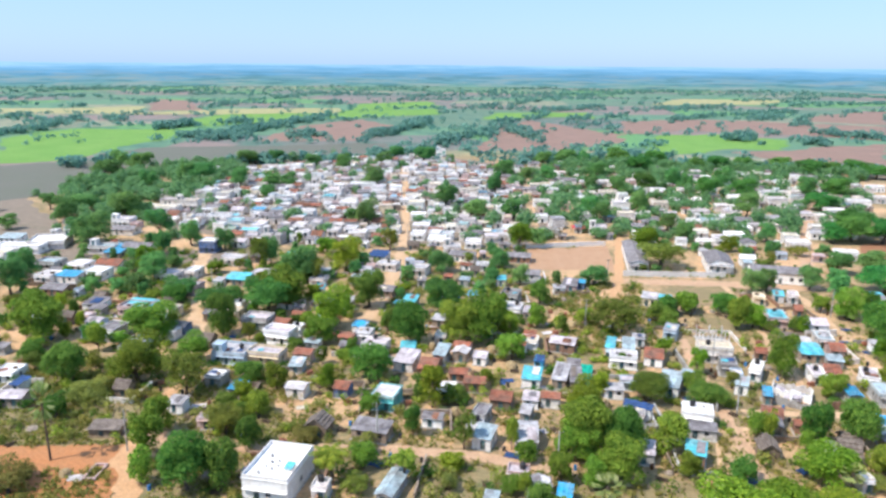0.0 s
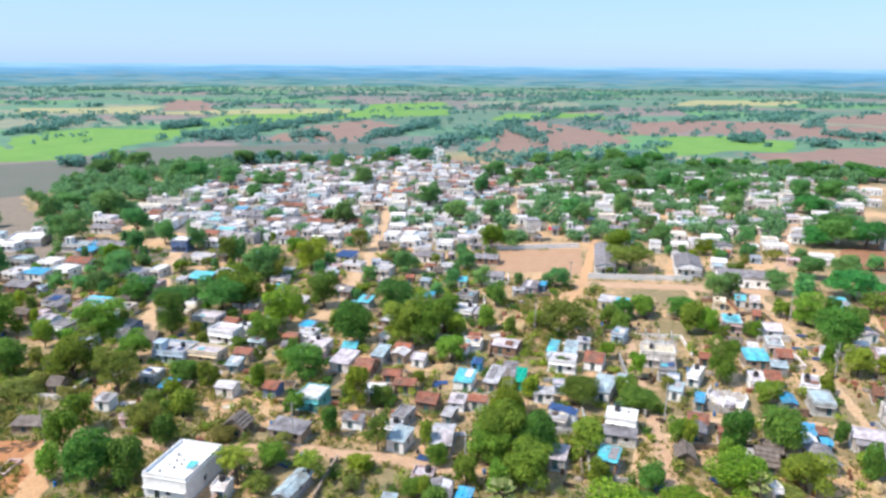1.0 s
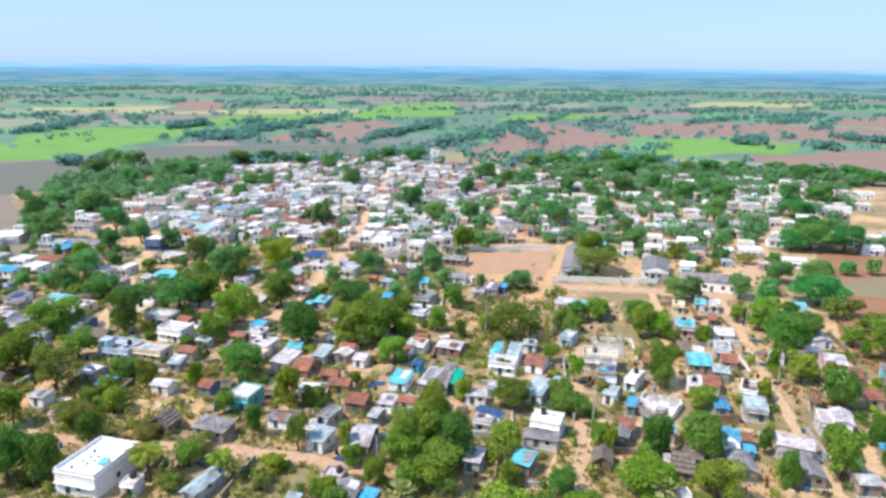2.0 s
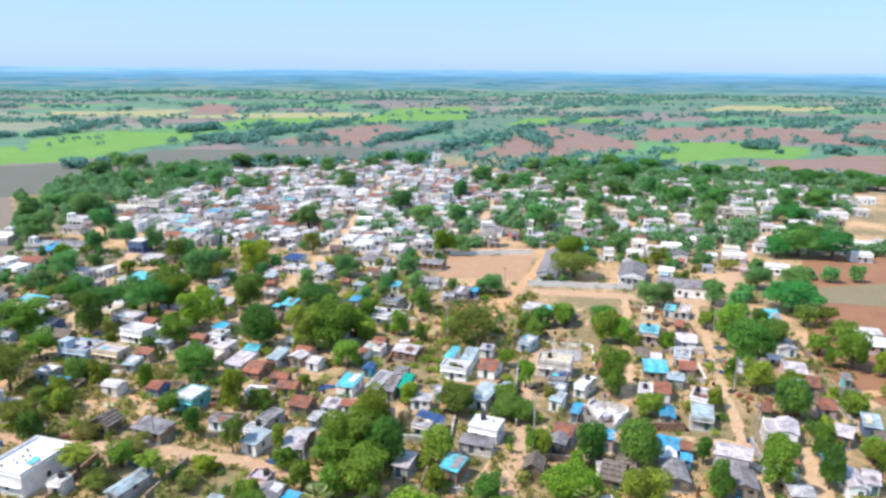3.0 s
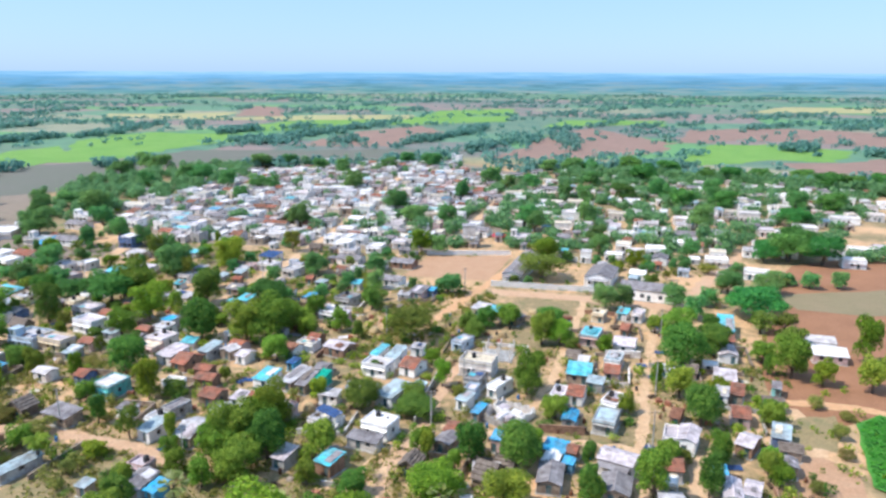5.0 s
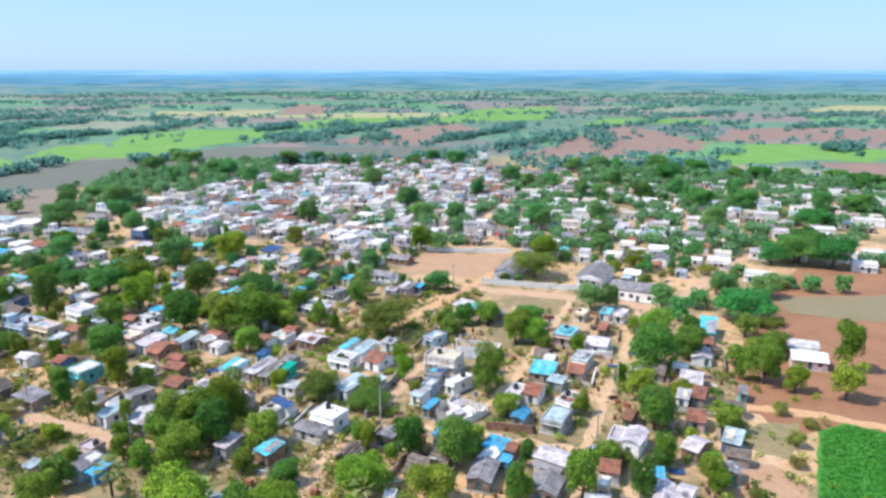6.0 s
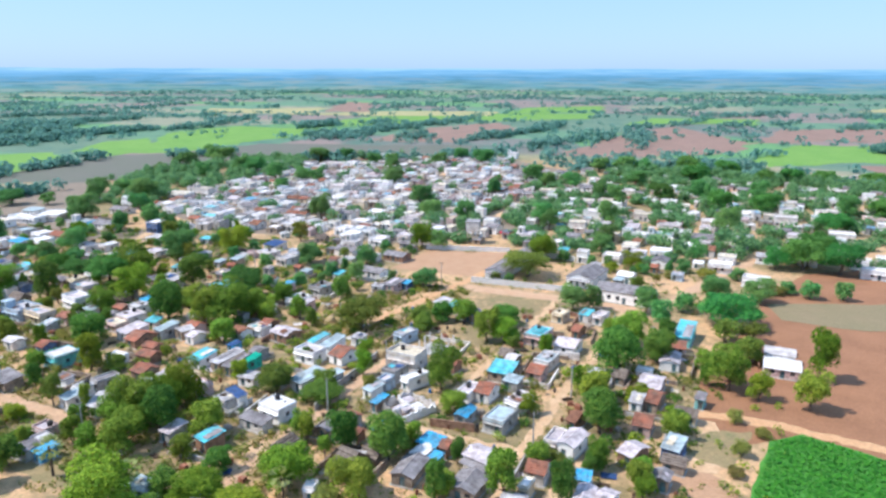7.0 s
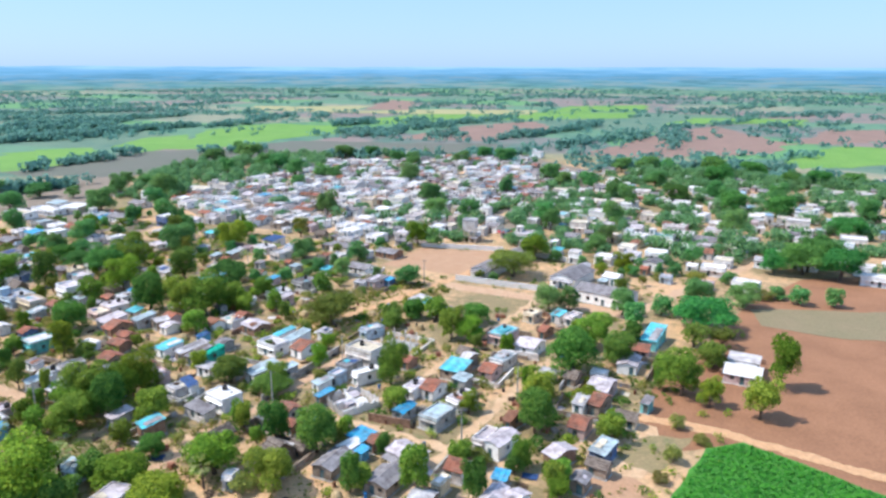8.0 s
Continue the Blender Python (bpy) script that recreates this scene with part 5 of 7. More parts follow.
house(84.7, 369.4, 13.1, 7.3, 2.6, -4.0, "Fcw")
house(77.4, 307.0, 6.8, 5.8, 4.1, 0.7, "Fcw")
house(60.6, 284.2, 6.6, 6.2, 2.8, -2.3, "Fkw")
house(80.6, 331.9, 8.2, 6.0, 4.1, -5.0, "Fkx")
house(-13.3, 307.8, 6.6, 5.1, 2.6, -1.5, "Fxx")
house(-11.1, 286.6, 6.9, 6.1, 2.6, -3.1, "Fww")
house(-16.8, 354.4, 8.5, 5.0, 2.4, -7.5, "Fcx")
house(-15.4, 327.4, 7.8, 7.3, 4.1, -3.6, "Fcx")
house(-5.2, 277.3, 6.7, 6.5, 2.6, -3.0, "Frw")
house(-4.4, 263.3, 6.4, 7.4, 2.4, -5.9, "Fxx")
house(-11.6, 271.6, 5.2, 6.9, 2.4, -7.3, "Fwx")
house(-0.3, 271.4, 4.8, 5.1, 2.4, -4.8, "Fmx")
house(9.4, 259.3, 5.9, 6.6, 2.4, -4.3, "Fwx")
house(16.6, 268.2, 5.1, 4.9, 2.6, -1.2, "Fkw")
house(1.5, 286.6, 5.1, 4.8, 2.4, -0.1, "Fcx")
house(1.5, 251.7, 6.1, 6.8, 2.4, 0.6, "Flw")
house(19.8, 328.3, 4.2, 5.3, 2.4, -1.2, "Fxx")
house(133.5, 467.3, 7.6, 6.4, 2.2, -2.2, "Gyw")
house(154.9, 471.9, 9.3, 7.3, 2.2, -7.3, "Gyw")
house(147.8, 432.3, 6.9, 5.2, 2.2, -8.1, "Gyw")
house(110.7, 378.0, 7.4, 5.0, 2.6, -0.7, "Fwx")
house(101.2, 339.5, 7.6, 5.6, 2.8, -1.7, "Fcw")
house(116.7, 354.3, 4.7, 4.7, 2.6, -4.6, "Fxw")
house(113.3, 319.2, 8.1, 5.2, 2.8, -1.6, "Fkw")
house(110.3, 301.5, 9.7, 5.0, 2.6, -7.8, "Fqw")
house(118.4, 309.5, 6.3, 6.5, 2.4, -4.6, "Fwx")
house(128.8, 334.1, 6.3, 5.4, 2.8, 0.4, "Fww")
house(128.2, 322.0, 6.1, 6.8, 2.6, -6.0, "Fkw")
house(121.1, 287.2, 5.5, 6.5, 2.6, -7.9, "Fxw")
house(126.4, 304.6, 7.9, 7.3, 2.2, -5.6, "Gyw")
house(206.4, 480.1, 7.8, 6.1, 4.1, -4.1, "Fmw")
house(163.7, 365.6, 9.5, 6.7, 4.1, -1.7, "Fkx")
house(159.4, 345.9, 9.1, 6.5, 4.1, -2.7, "Fww")
house(140.4, 309.8, 8.1, 7.2, 2.2, -7.6, "Glw")
house(160.2, 317.5, 6.3, 6.7, 2.8, -4.8, "Fkw")
house(229.6, 433.3, 6.1, 5.2, 2.6, -5.9, "Fwx")
house(240.1, 434.0, 4.7, 5.1, 2.2, -8.3, "Gow")
house(177.6, 324.6, 8.8, 6.8, 2.8, -3.2, "Fxw")
house(201.1, 350.3, 12.2, 4.9, 2.6, -5.2, "Fwx")
house(217.2, 359.9, 7.4, 4.8, 2.8, -6.3, "Fww")
house(235.3, 394.7, 8.1, 6.1, 2.6, 0.5, "Fwx")
house(172.3, 410.0, 5.0, 6.9, 2.4, -5.5, "Fcw")
house(-51.3, 417.0, 6.6, 5.0, 2.6, -3.1, "Fww")
house(-36.8, 371.6, 5.9, 6.2, 4.1, -7.9, "Fkx")
house(-28.0, 372.1, 5.9, 6.2, 4.1, -1.6, "Fxx")
house(-21.6, 341.8, 4.7, 6.7, 2.8, -2.9, "Fwx")
house(-105.6, 283.5, 5.7, 6.9, 2.8, -3.7, "Fkx")
house(-116.2, 292.6, 5.0, 5.2, 2.6, -5.3, "Fxw")
house(-106.5, 299.5, 5.0, 7.0, 2.6, -0.1, "Flx")
house(-99.3, 367.6, 6.0, 5.7, 2.8, 0.1, "Fxx")
house(-97.3, 344.4, 5.0, 6.0, 2.8, -2.1, "Fwx")
house(-110.9, 431.7, 7.0, 7.0, 2.6, -8.7, "Fkx")
house(-123.9, 417.3, 5.5, 6.4, 2.2, -7.9, "Gyx")
house(-88.0, 419.0, 6.7, 5.3, 2.4, -3.8, "Fxx")
house(-59.6, 406.3, 6.4, 5.2, 2.8, -6.9, "Fkw")
house(-76.8, 283.1, 4.5, 7.2, 2.6, -7.9, "Fkx")
house(-60.4, 285.5, 4.8, 6.5, 2.4, -7.6, "Fwx")
house(-45.1, 276.3, 4.6, 6.4, 2.4, -8.7, "Fww")
house(-50.4, 268.6, 4.2, 6.4, 2.2, -3.9, "Gow")
house(-21.1, 281.4, 3.6, 4.7, 2.6, -5.8, "Fcx")
house(6.4, 305.0, 4.6, 6.6, 2.4, -8.2, "Fkw")
house(24.3, 284.7, 4.7, 6.8, 2.4, -1.8, "Fxw")
house(27.7, 366.8, 5.6, 5.6, 2.4, 0.3, "Fww")
house(65.8, 369.1, 5.7, 5.9, 2.4, -4.1, "Fww")
house(78.5, 291.3, 5.0, 4.8, 2.2, -8.2, "Gyx")
house(112.8, 427.8, 6.1, 5.1, 2.6, -4.3, "Fxx")
house(99.3, 315.8, 4.6, 7.0, 2.2, -6.9, "Gkx")
house(143.1, 357.3, 5.3, 4.7, 2.6, -1.4, "Fxw")
house(154.6, 358.1, 5.4, 5.2, 2.4, -1.8, "Fcw")
house(182.5, 375.9, 5.2, 5.7, 2.8, -5.4, "Fww")
house(204.9, 404.6, 5.7, 7.4, 2.4, -6.4, "Fwx")
house(193.1, 413.4, 5.7, 7.0, 2.8, -7.0, "Fkw")
house(21.7, 426.2, 5.4, 5.1, 2.6, -4.0, "Fww")
house(-14.3, 399.3, 5.5, 5.0, 2.8, -7.3, "Fww")
house(1.5, 410.0, 5.7, 4.8, 2.4, -5.0, "Fmw")
house(-93.4, 502.6, 6.4, 4.7, 4.1, -8.5, "Fwx")
house(-64.1, 463.2, 5.3, 5.8, 2.4, 0.1, "Fxw")
house(-128.5, 485.5, 7.5, 5.3, 2.6, -4.3, "Fxw")
house(142.3, 184.8, 6.4, 3.6, 2.8, -5.7, "Swx")
house(142.3, 179.2, 7.2, 6.5, 2.2, -4.7, "Gxk")
house(41.6, 94.5, 1.9, 2.5, 2.2, -2.8, "Smw")
house(43.4, 94.2, 2.6, 2.7, 2.1, 6, "Smm")
house(55.3, 90.4, 4.1, 5.5, 2.6, 6, "Fkw")
house(67.8, 102.6, 1.8, 2.2, 2.2, 6, "Fxw")
house(69.6, 112.9, 4.3, 2.6, 2.0, 6, "Slx")
house(100.1, 119.9, 3.0, 4.5, 2.3, -2.7, "Grw")
house(107.5, 119.9, 2.3, 2.5, 2.0, 3.2, "Sby")
# ---- the trees ----
tree("mango", -80.1, 138.7, 10.1, 10.7)
tree("neem", -65.6, 140.1, 13.3, 11.3)
tree("neem", -51.9, 117.6, 6.3, 8.7)
tree("neem", -50.8, 109.2, 7.5, 10.1)
tree("mango", -40.9, 100.1, 10.1, 11.9)
tree("mango", -35.5, 101.4, 7.8, 9.8)
tree("neem", -48.8, 101.5, 5.2, 6.8)
tree("acacia", -52.8, 133.0, 10.3, 11.8)
tree("acacia", -40.1, 118.1, 8.7, 6.6)
tree("mango", -34.7, 113.4, 5.9, 6.9)
tree("bush", -69.1, 100.1, 9.5, 5.6)
tree("bush", -71.4, 130.7, 10.6, 5.3)
tree("bush", -70.3, 134.4, 7.2, 5.1)
tree("bush", -62.1, 130.4, 4.6, 3.5)
tree("neem", -99.5, 162.5, 16.0, 13.0)
tree("neem", -81.6, 155.7, 5.7, 8.0)
tree("neem", -72.6, 164.6, 16.5, 9.1)
tree("neem", -57.6, 149.9, 10.0, 7.4)
tree("mango", -55.8, 167.2, 9.6, 13.0)
tree("raintree", -48.6, 183.7, 14.5, 12.0)
tree("mango", -46.2, 213.2, 14.9, 13.0)
tree("tamarind", -33.7, 227.2, 12.5, 11.7)
tree("mango", -21.5, 189.4, 11.0, 12.6)
tree("mango", -8.8, 162.3, 11.2, 13.0)
tree("raintree", -0.6, 186.0, 12.8, 11.4)
tree("neem", 8.4, 165.2, 14.1, 13.0)
tree("neem", 15.2, 153.4, 8.5, 7.5)
tree("mango", -16.3, 143.0, 10.8, 9.4)
tree("neem", 45.3, 212.4, 10.2, 7.1)
tree("acacia", 42.9, 173.2, 15.7, 11.5)
tree("mango", 26.5, 194.2, 6.9, 8.7)
tree("tamarind", 31.9, 135.9, 5.1, 5.6)
tree("mango", 41.9, 134.1, 10.0, 7.1)
tree("mango", 53.0, 133.0, 10.2, 5.1)
tree("tamarind", -2.5, 129.6, 6.3, 9.9)
tree("mango", -5.8, 118.1, 3.9, 7.3)
tree("acacia", 3.6, 113.8, 4.8, 8.9)
tree("neem", 12.0, 113.7, 3.1, 7.4)
tree("neem", -35.1, 136.6, 5.7, 6.5)
tree("tamarind", -24.5, 136.4, 4.2, 6.7)
tree("bush", -25.1, 116.0, 6.9, 3.7)
tree("bush", -14.4, 112.2, 7.6, 3.8)
tree("coconut", -17.9, 101.9, 7.5, 6.5)
tree("neem", -13.3, 107.0, 5.7, 5.1)
tree("coconut", -6.3, 102.7, 5.4, 5.7)
tree("bush", 1.0, 100.8, 3.7, 4.4)
tree("acacia", -14.0, 99.8, 5.2, 4.0)
tree("neem", -14.5, 126.1, 5.2, 4.9)
tree("neem", 14.1, 109.8, 4.7, 4.4)
tree("neem", 13.0, 98.7, 2.8, 5.6)
tree("neem", -209.7, 453.6, 14.8, 12.7)
tree("mango", -192.7, 443.4, 20.0, 13.0)
tree("neem", -198.1, 409.3, 20.0, 13.0)
tree("mango", -202.8, 389.2, 9.7, 7.3)
tree("mango", -208.6, 353.5, 4.2, 4.9)
tree("mango", -183.1, 321.2, 9.9, 8.7)
tree("neem", -165.5, 320.1, 15.9, 8.6)
tree("mango", -141.0, 305.8, 20.0, 13.0)
tree("tamarind", -162.1, 381.5, 12.3, 10.5)
tree("mango", -148.5, 399.3, 12.7, 13.0)
tree("mango", -139.4, 400.7, 18.2, 13.0)
tree("neem", -127.0, 335.6, 8.0, 7.3)
tree("neem", -132.4, 257.3, 17.7, 13.0)
tree("neem", -112.3, 270.8, 13.1, 12.4)
tree("neem", -101.1, 245.0, 8.0, 9.6)
tree("neem", -95.3, 257.0, 10.3, 10.8)
tree("neem", -80.6, 250.5, 9.1, 9.0)
tree("mango", -113.4, 383.0, 11.9, 13.0)
tree("mango", -90.5, 352.6, 10.2, 8.5)
tree("mango", -97.4, 386.8, 14.7, 9.9)
tree("mango", -87.5, 386.5, 11.1, 9.3)
tree("mango", -135.1, 478.7, 20.0, 10.9)
tree("mango", -118.7, 489.7, 14.8, 10.1)
tree("neem", -107.0, 489.5, 8.1, 8.6)
tree("neem", -90.8, 475.5, 14.2, 8.8)
tree("neem", -82.2, 504.3, 4.5, 9.9)
tree("neem", -66.3, 449.5, 12.1, 13.0)
tree("neem", -42.6, 395.1, 16.5, 13.0)
tree("neem", -44.1, 480.8, 14.2, 10.1)
tree("neem", -37.9, 510.3, 15.1, 11.2)
tree("mango", -18.0, 496.2, 20.0, 13.0)
tree("neem", -34.2, 294.3, 13.3, 13.0)
tree("neem", -41.3, 302.6, 9.1, 6.5)
tree("acacia", -24.0, 285.9, 6.4, 7.4)
tree("acacia", -21.3, 253.3, 8.0, 10.2)
tree("neem", -67.1, 302.6, 8.3, 5.6)
tree("tamarind", -43.1, 247.5, 9.4, 7.0)
tree("mango", -1.2, 333.1, 14.9, 13.0)
tree("mango", 11.5, 309.9, 13.8, 10.2)
tree("mango", 22.7, 329.2, 7.4, 8.5)
tree("mango", 27.7, 309.8, 11.6, 10.5)
tree("neem", 33.5, 305.2, 6.0, 6.9)
tree("tamarind", 18.1, 293.7, 7.9, 7.5)
tree("neem", 10.5, 277.8, 8.3, 5.9)
tree("tamarind", 26.9, 259.7, 11.7, 11.0)
tree("mango", 33.2, 259.5, 8.3, 9.0)
tree("neem", 32.1, 427.5, 16.0, 13.0)
tree("neem", 23.9, 373.6, 11.1, 12.9)
tree("acacia", 44.4, 414.5, 12.3, 9.8)
tree("mango", 57.6, 414.9, 12.4, 10.6)
tree("acacia", 57.1, 376.2, 5.6, 8.3)
tree("mango", 51.9, 321.7, 7.8, 11.4)
tree("mango", 53.3, 298.5, 8.2, 10.5)
tree("mango", 61.5, 310.5, 10.9, 12.2)
tree("neem", 65.9, 305.0, 9.3, 10.7)
tree("neem", 76.5, 383.9, 10.5, 12.1)
tree("neem", 90.6, 440.8, 16.5, 9.6)
tree("mango", 86.9, 365.2, 11.3, 13.0)
tree("raintree", 106.7, 388.9, 14.9, 12.2)
tree("mango", 87.5, 324.8, 12.5, 12.0)
tree("tamarind", 72.8, 257.9, 12.4, 10.3)
tree("neem", 63.3, 488.4, 14.5, 10.7)
tree("mango", 78.9, 489.5, 18.3, 12.4)
tree("neem", 90.6, 490.3, 14.7, 10.9)
tree("raintree", 116.9, 504.7, 20.0, 13.0)
tree("raintree", 122.6, 464.3, 20.0, 13.0)
tree("raintree", 141.2, 492.0, 18.9, 13.0)
tree("tamarind", 124.7, 397.4, 13.0, 13.0)
tree("neem", 130.0, 389.3, 9.1, 10.6)
tree("mango", 90.8, 291.0, 9.5, 8.2)
tree("neem", 91.6, 271.2, 9.0, 8.7)
tree("raintree", 133.9, 369.1, 15.2, 13.0)
tree("neem", 152.2, 399.6, 12.7, 13.0)
tree("raintree", 160.5, 468.3, 14.6, 10.8)
tree("raintree", 175.6, 469.4, 18.4, 12.5)
tree("raintree", 192.6, 470.5, 15.0, 11.1)
tree("raintree", 153.6, 370.9, 14.9, 13.0)
tree("neem", 135.1, 320.2, 12.9, 13.0)
tree("neem", 133.3, 303.5, 7.4, 7.3)
tree("mango", 124.1, 273.0, 9.4, 8.0)
tree("neem", 139.0, 286.5, 8.6, 11.6)
tree("neem", 178.8, 381.2, 8.1, 10.9)
tree("mango", 187.3, 373.6, 13.0, 12.8)
tree("raintree", 177.1, 338.0, 16.8, 9.9)
tree("raintree", 202.3, 374.0, 15.7, 13.0)
tree("raintree", 217.9, 473.3, 19.1, 11.2)
tree("raintree", 224.2, 447.7, 20.0, 13.0)
tree("raintree", 236.3, 450.8, 20.0, 11.2)
tree("raintree", 255.4, 450.1, 19.0, 13.0)
tree("raintree", 262.1, 440.2, 18.8, 11.0)
tree("mango", -127.3, 197.4, 12.5, 13.0)
tree("neem", -133.3, 214.9, 11.4, 10.7)
tree("mango", -93.8, 150.0, 6.9, 6.1)
tree("neem", -71.1, 457.9, 6.8, 5.9)
tree("acacia", -62.7, 229.2, 7.2, 12.8)
tree("mango", -60.0, 233.6, 7.3, 10.7)
tree("neem", -96.1, 200.1, 8.4, 5.4)
tree("tamarind", -97.6, 221.7, 7.3, 10.7)
tree("neem", -91.8, 199.7, 8.3, 7.4)
tree("mango", -76.7, 190.6, 9.4, 6.8)
tree("mango", -76.1, 198.0, 8.1, 6.2)
tree("neem", -104.0, 199.1, 6.8, 5.7)
tree("neem", -90.2, 226.6, 5.5, 5.2)
tree("tamarind", -75.3, 221.2, 7.0, 5.0)
tree("neem", -44.4, 212.9, 8.3, 7.4)
tree("acacia", -40.5, 211.2, 4.9, 9.8)
tree("neem", -27.5, 182.1, 5.7, 6.5)
tree("neem", 13.7, 183.6, 7.1, 8.1)
tree("neem", 15.9, 171.6, 6.7, 5.9)
tree("neem", 13.7, 212.0, 6.5, 6.4)
tree("neem", 23.5, 175.4, 6.2, 7.1)
tree("mango", 60.3, 185.9, 8.2, 6.5)
tree("mango", 39.9, 150.5, 3.1, 4.3)
tree("mango", 76.9, 189.0, 9.3, 6.7)
tree("tamarind", 79.8, 176.7, 9.2, 7.5)
tree("neem", 22.5, 212.0, 6.5, 7.4)
tree("bush", -10.1, 235.5, 5.3, 3.8)
tree("neem", 8.0, 266.4, 6.0, 4.4)
tree("acacia", -5.7, 295.4, 6.6, 4.9)
tree("neem", 86.8, 110.4, 6.4, 4.4)
tree("neem", 96.2, 111.7, 6.6, 10.6)
tree("neem", 105.2, 151.1, 7.9, 7.8)
tree("mango", 107.7, 138.9, 9.2, 10.6)
tree("mango", 108.1, 166.7, 13.0, 13.0)
tree("mango", 116.2, 176.2, 9.6, 9.3)
tree("tamarind", 101.0, 156.1, 3.9, 6.1)
tree("tamarind", 93.6, 141.2, 4.7, 5.4)
tree("neem", 73.8, 146.7, 8.6, 10.8)
tree("neem", 80.1, 136.8, 6.6, 5.6)
tree("neem", 109.1, 125.9, 4.4, 6.5)
tree("mango", 105.1, 113.8, 5.0, 9.0)
tree("neem", 116.2, 123.5, 5.0, 5.8)
tree("tamarind", 117.0, 119.3, 4.9, 4.9)
tree("neem", 120.8, 140.7, 6.1, 6.0)
tree("bush", 131.5, 150.9, 4.0, 4.3)
tree("mango", 117.4, 189.1, 6.2, 7.6)
tree("neem", 108.7, 184.9, 11.4, 9.7)
tree("raintree", 158.1, 274.3, 19.0, 12.7)
tree("raintree", 168.5, 271.0, 17.0, 12.5)
tree("raintree", 163.0, 284.0, 18.0, 13.0)
tree("raintree", 149.5, 271.5, 11.0, 9.5)
tree("acacia", 72.3, 235.0, 19.7, 10.3)
tree("mango", 91.9, 206.3, 9.0, 8.7)
tree("mango", 97.0, 208.7, 7.2, 8.3)
tree("neem", 75.5, 176.0, 7.5, 9.6)
tree("neem", 66.1, 187.6, 8.4, 6.9)
tree("mango", 56.1, 181.3, 6.8, 6.0)
tree("neem", 103.9, 189.5, 5.8, 5.7)
tree("tamarind", 55.8, 147.1, 4.6, 6.8)
tree("neem", 58.7, 117.3, 3.6, 7.1)
tree("acacia", 60.7, 139.9, 3.7, 5.2)
tree("tamarind", 113.5, 154.3, 7.4, 3.7)
tree("tamarind", 120.4, 149.1, 3.7, 2.9)
tree("mango", 86.3, 119.6, 3.3, 6.0)
tree("bush", 122.4, 118.6, 3.1, 3.6)
tree("neem", 126.6, 174.1, 6.9, 6.1)
tree("neem", 141.1, 230.9, 10.7, 7.8)
tree("bush", 132.1, 138.4, 4.0, 4.7)
tree("bush", 136.0, 146.8, 4.1, 2.6)
tree("mango", 115.4, 202.7, 7.0, 8.0)
tree("neem", 126.2, 166.9, 3.5, 5.5)
tree("neem", 115.9, 121.1, 5.2, 6.2)
tree("mango", 108.3, 124.6, 4.5, 4.1)
tree("mango", 86.1, 108.9, 4.4, 8.4)
tree("bush", 131.1, 131.0, 3.7, 2.5)
tree("mango", 129.4, 228.6, 11.0, 8.5)
tree("mango", 120.9, 215.0, 7.4, 6.6)
tree("mango", -176.9, 245.3, 17.1, 10.0)
tree("neem", -138.4, 260.7, 11.9, 10.5)
tree("neem", -91.1, 211.9, 11.1, 10.0)
tree("mango", -194.0, 273.4, 15.3, 8.8)
tree("neem", -161.8, 294.2, 13.2, 12.4)
tree("mango", -177.6, 279.9, 9.0, 6.8)
tree("mango", -218.1, 270.9, 12.8, 9.0)
tree("neem", 2.9, 163.5, 12.0, 11.8)
tree("neem", 12.5, 172.7, 9.0, 8.4)
tree("neem", -46.0, 190.8, 16.8, 12.3)
tree("neem", 111.1, 210.8, 8.7, 8.1)
tree("neem", 24.4, 101.8, 5.0, 6.3)
tree("neem", 16.4, 87.9, 7.9, 7.8)
tree("mango", 14.8, 93.9, 6.1, 7.1)
tree("tamarind", 26.8, 124.2, 9.9, 9.5)
tree("neem", 24.6, 113.5, 11.5, 10.4)
tree("mango", 31.4, 111.8, 8.6, 11.2)
tree("neem", 22.8, 110.3, 9.1, 8.2)
tree("neem", 29.4, 104.8, 10.6, 8.3)
tree("tamarind", 26.6, 119.7, 9.1, 8.7)
tree("neem", 40.3, 114.1, 7.9, 8.1)
tree("neem", 19.2, 103.5, 5.1, 6.4)
tree("mango", 66.6, 116.3, 6.9, 10.2)
tree("mango", 74.6, 117.1, 9.3, 10.7)
tree("tamarind", -29.6, 172.6, 12.2, 12.0)
tree("neem", -30.7, 162.2, 9.2, 7.9)
tree("raintree", -63.8, 188.2, 14.6, 6.6)
tree("mango", -41.5, 140.0, 7.6, 5.5)
tree("neem", -2.0, 226.5, 11.7, 7.8)
tree("neem", 17.2, 231.0, 9.3, 7.1)
tree("neem", 57.1, 118.3, 4.7, 6.3)
tree("mango", 51.6, 137.3, 6.1, 5.9)
tree("neem", 99.5, 122.1, 5.9, 6.2)
tree("palmyra", -67.1, 108.1, 4.6, 13.0)
tree("tamarind", 41.5, 86.8, 14.7, 11.6)
tree("tamarind", 51.8, 95.8, 11.0, 6.6)
tree("mango", 46.0, 95.0, 6.8, 6.1)
tree("tamarind", 62.8, 104.5, 11.4, 8.4)
tree("palmyra", 64.3, 100.2, 4.6, 5.6)
tree("tamarind", 60.3, 94.0, 11.3, 5.2)
tree("neem", 74.1, 105.3, 10.0, 7.7)
tree("tamarind", 149.8, 177.3, 7.3, 13.0)
tree("neem", 145.8, 161.2, 8.4, 9.2)
tree("neem", 130.8, 165.9, 10.3, 10.5)
tree("tamarind", 136.5, 162.8, 5.8, 7.2)
tree("mango", 135.6, 183.1, 8.2, 7.5)
tree("raintree", 132.4, 207.0, 18.4, 10.9)
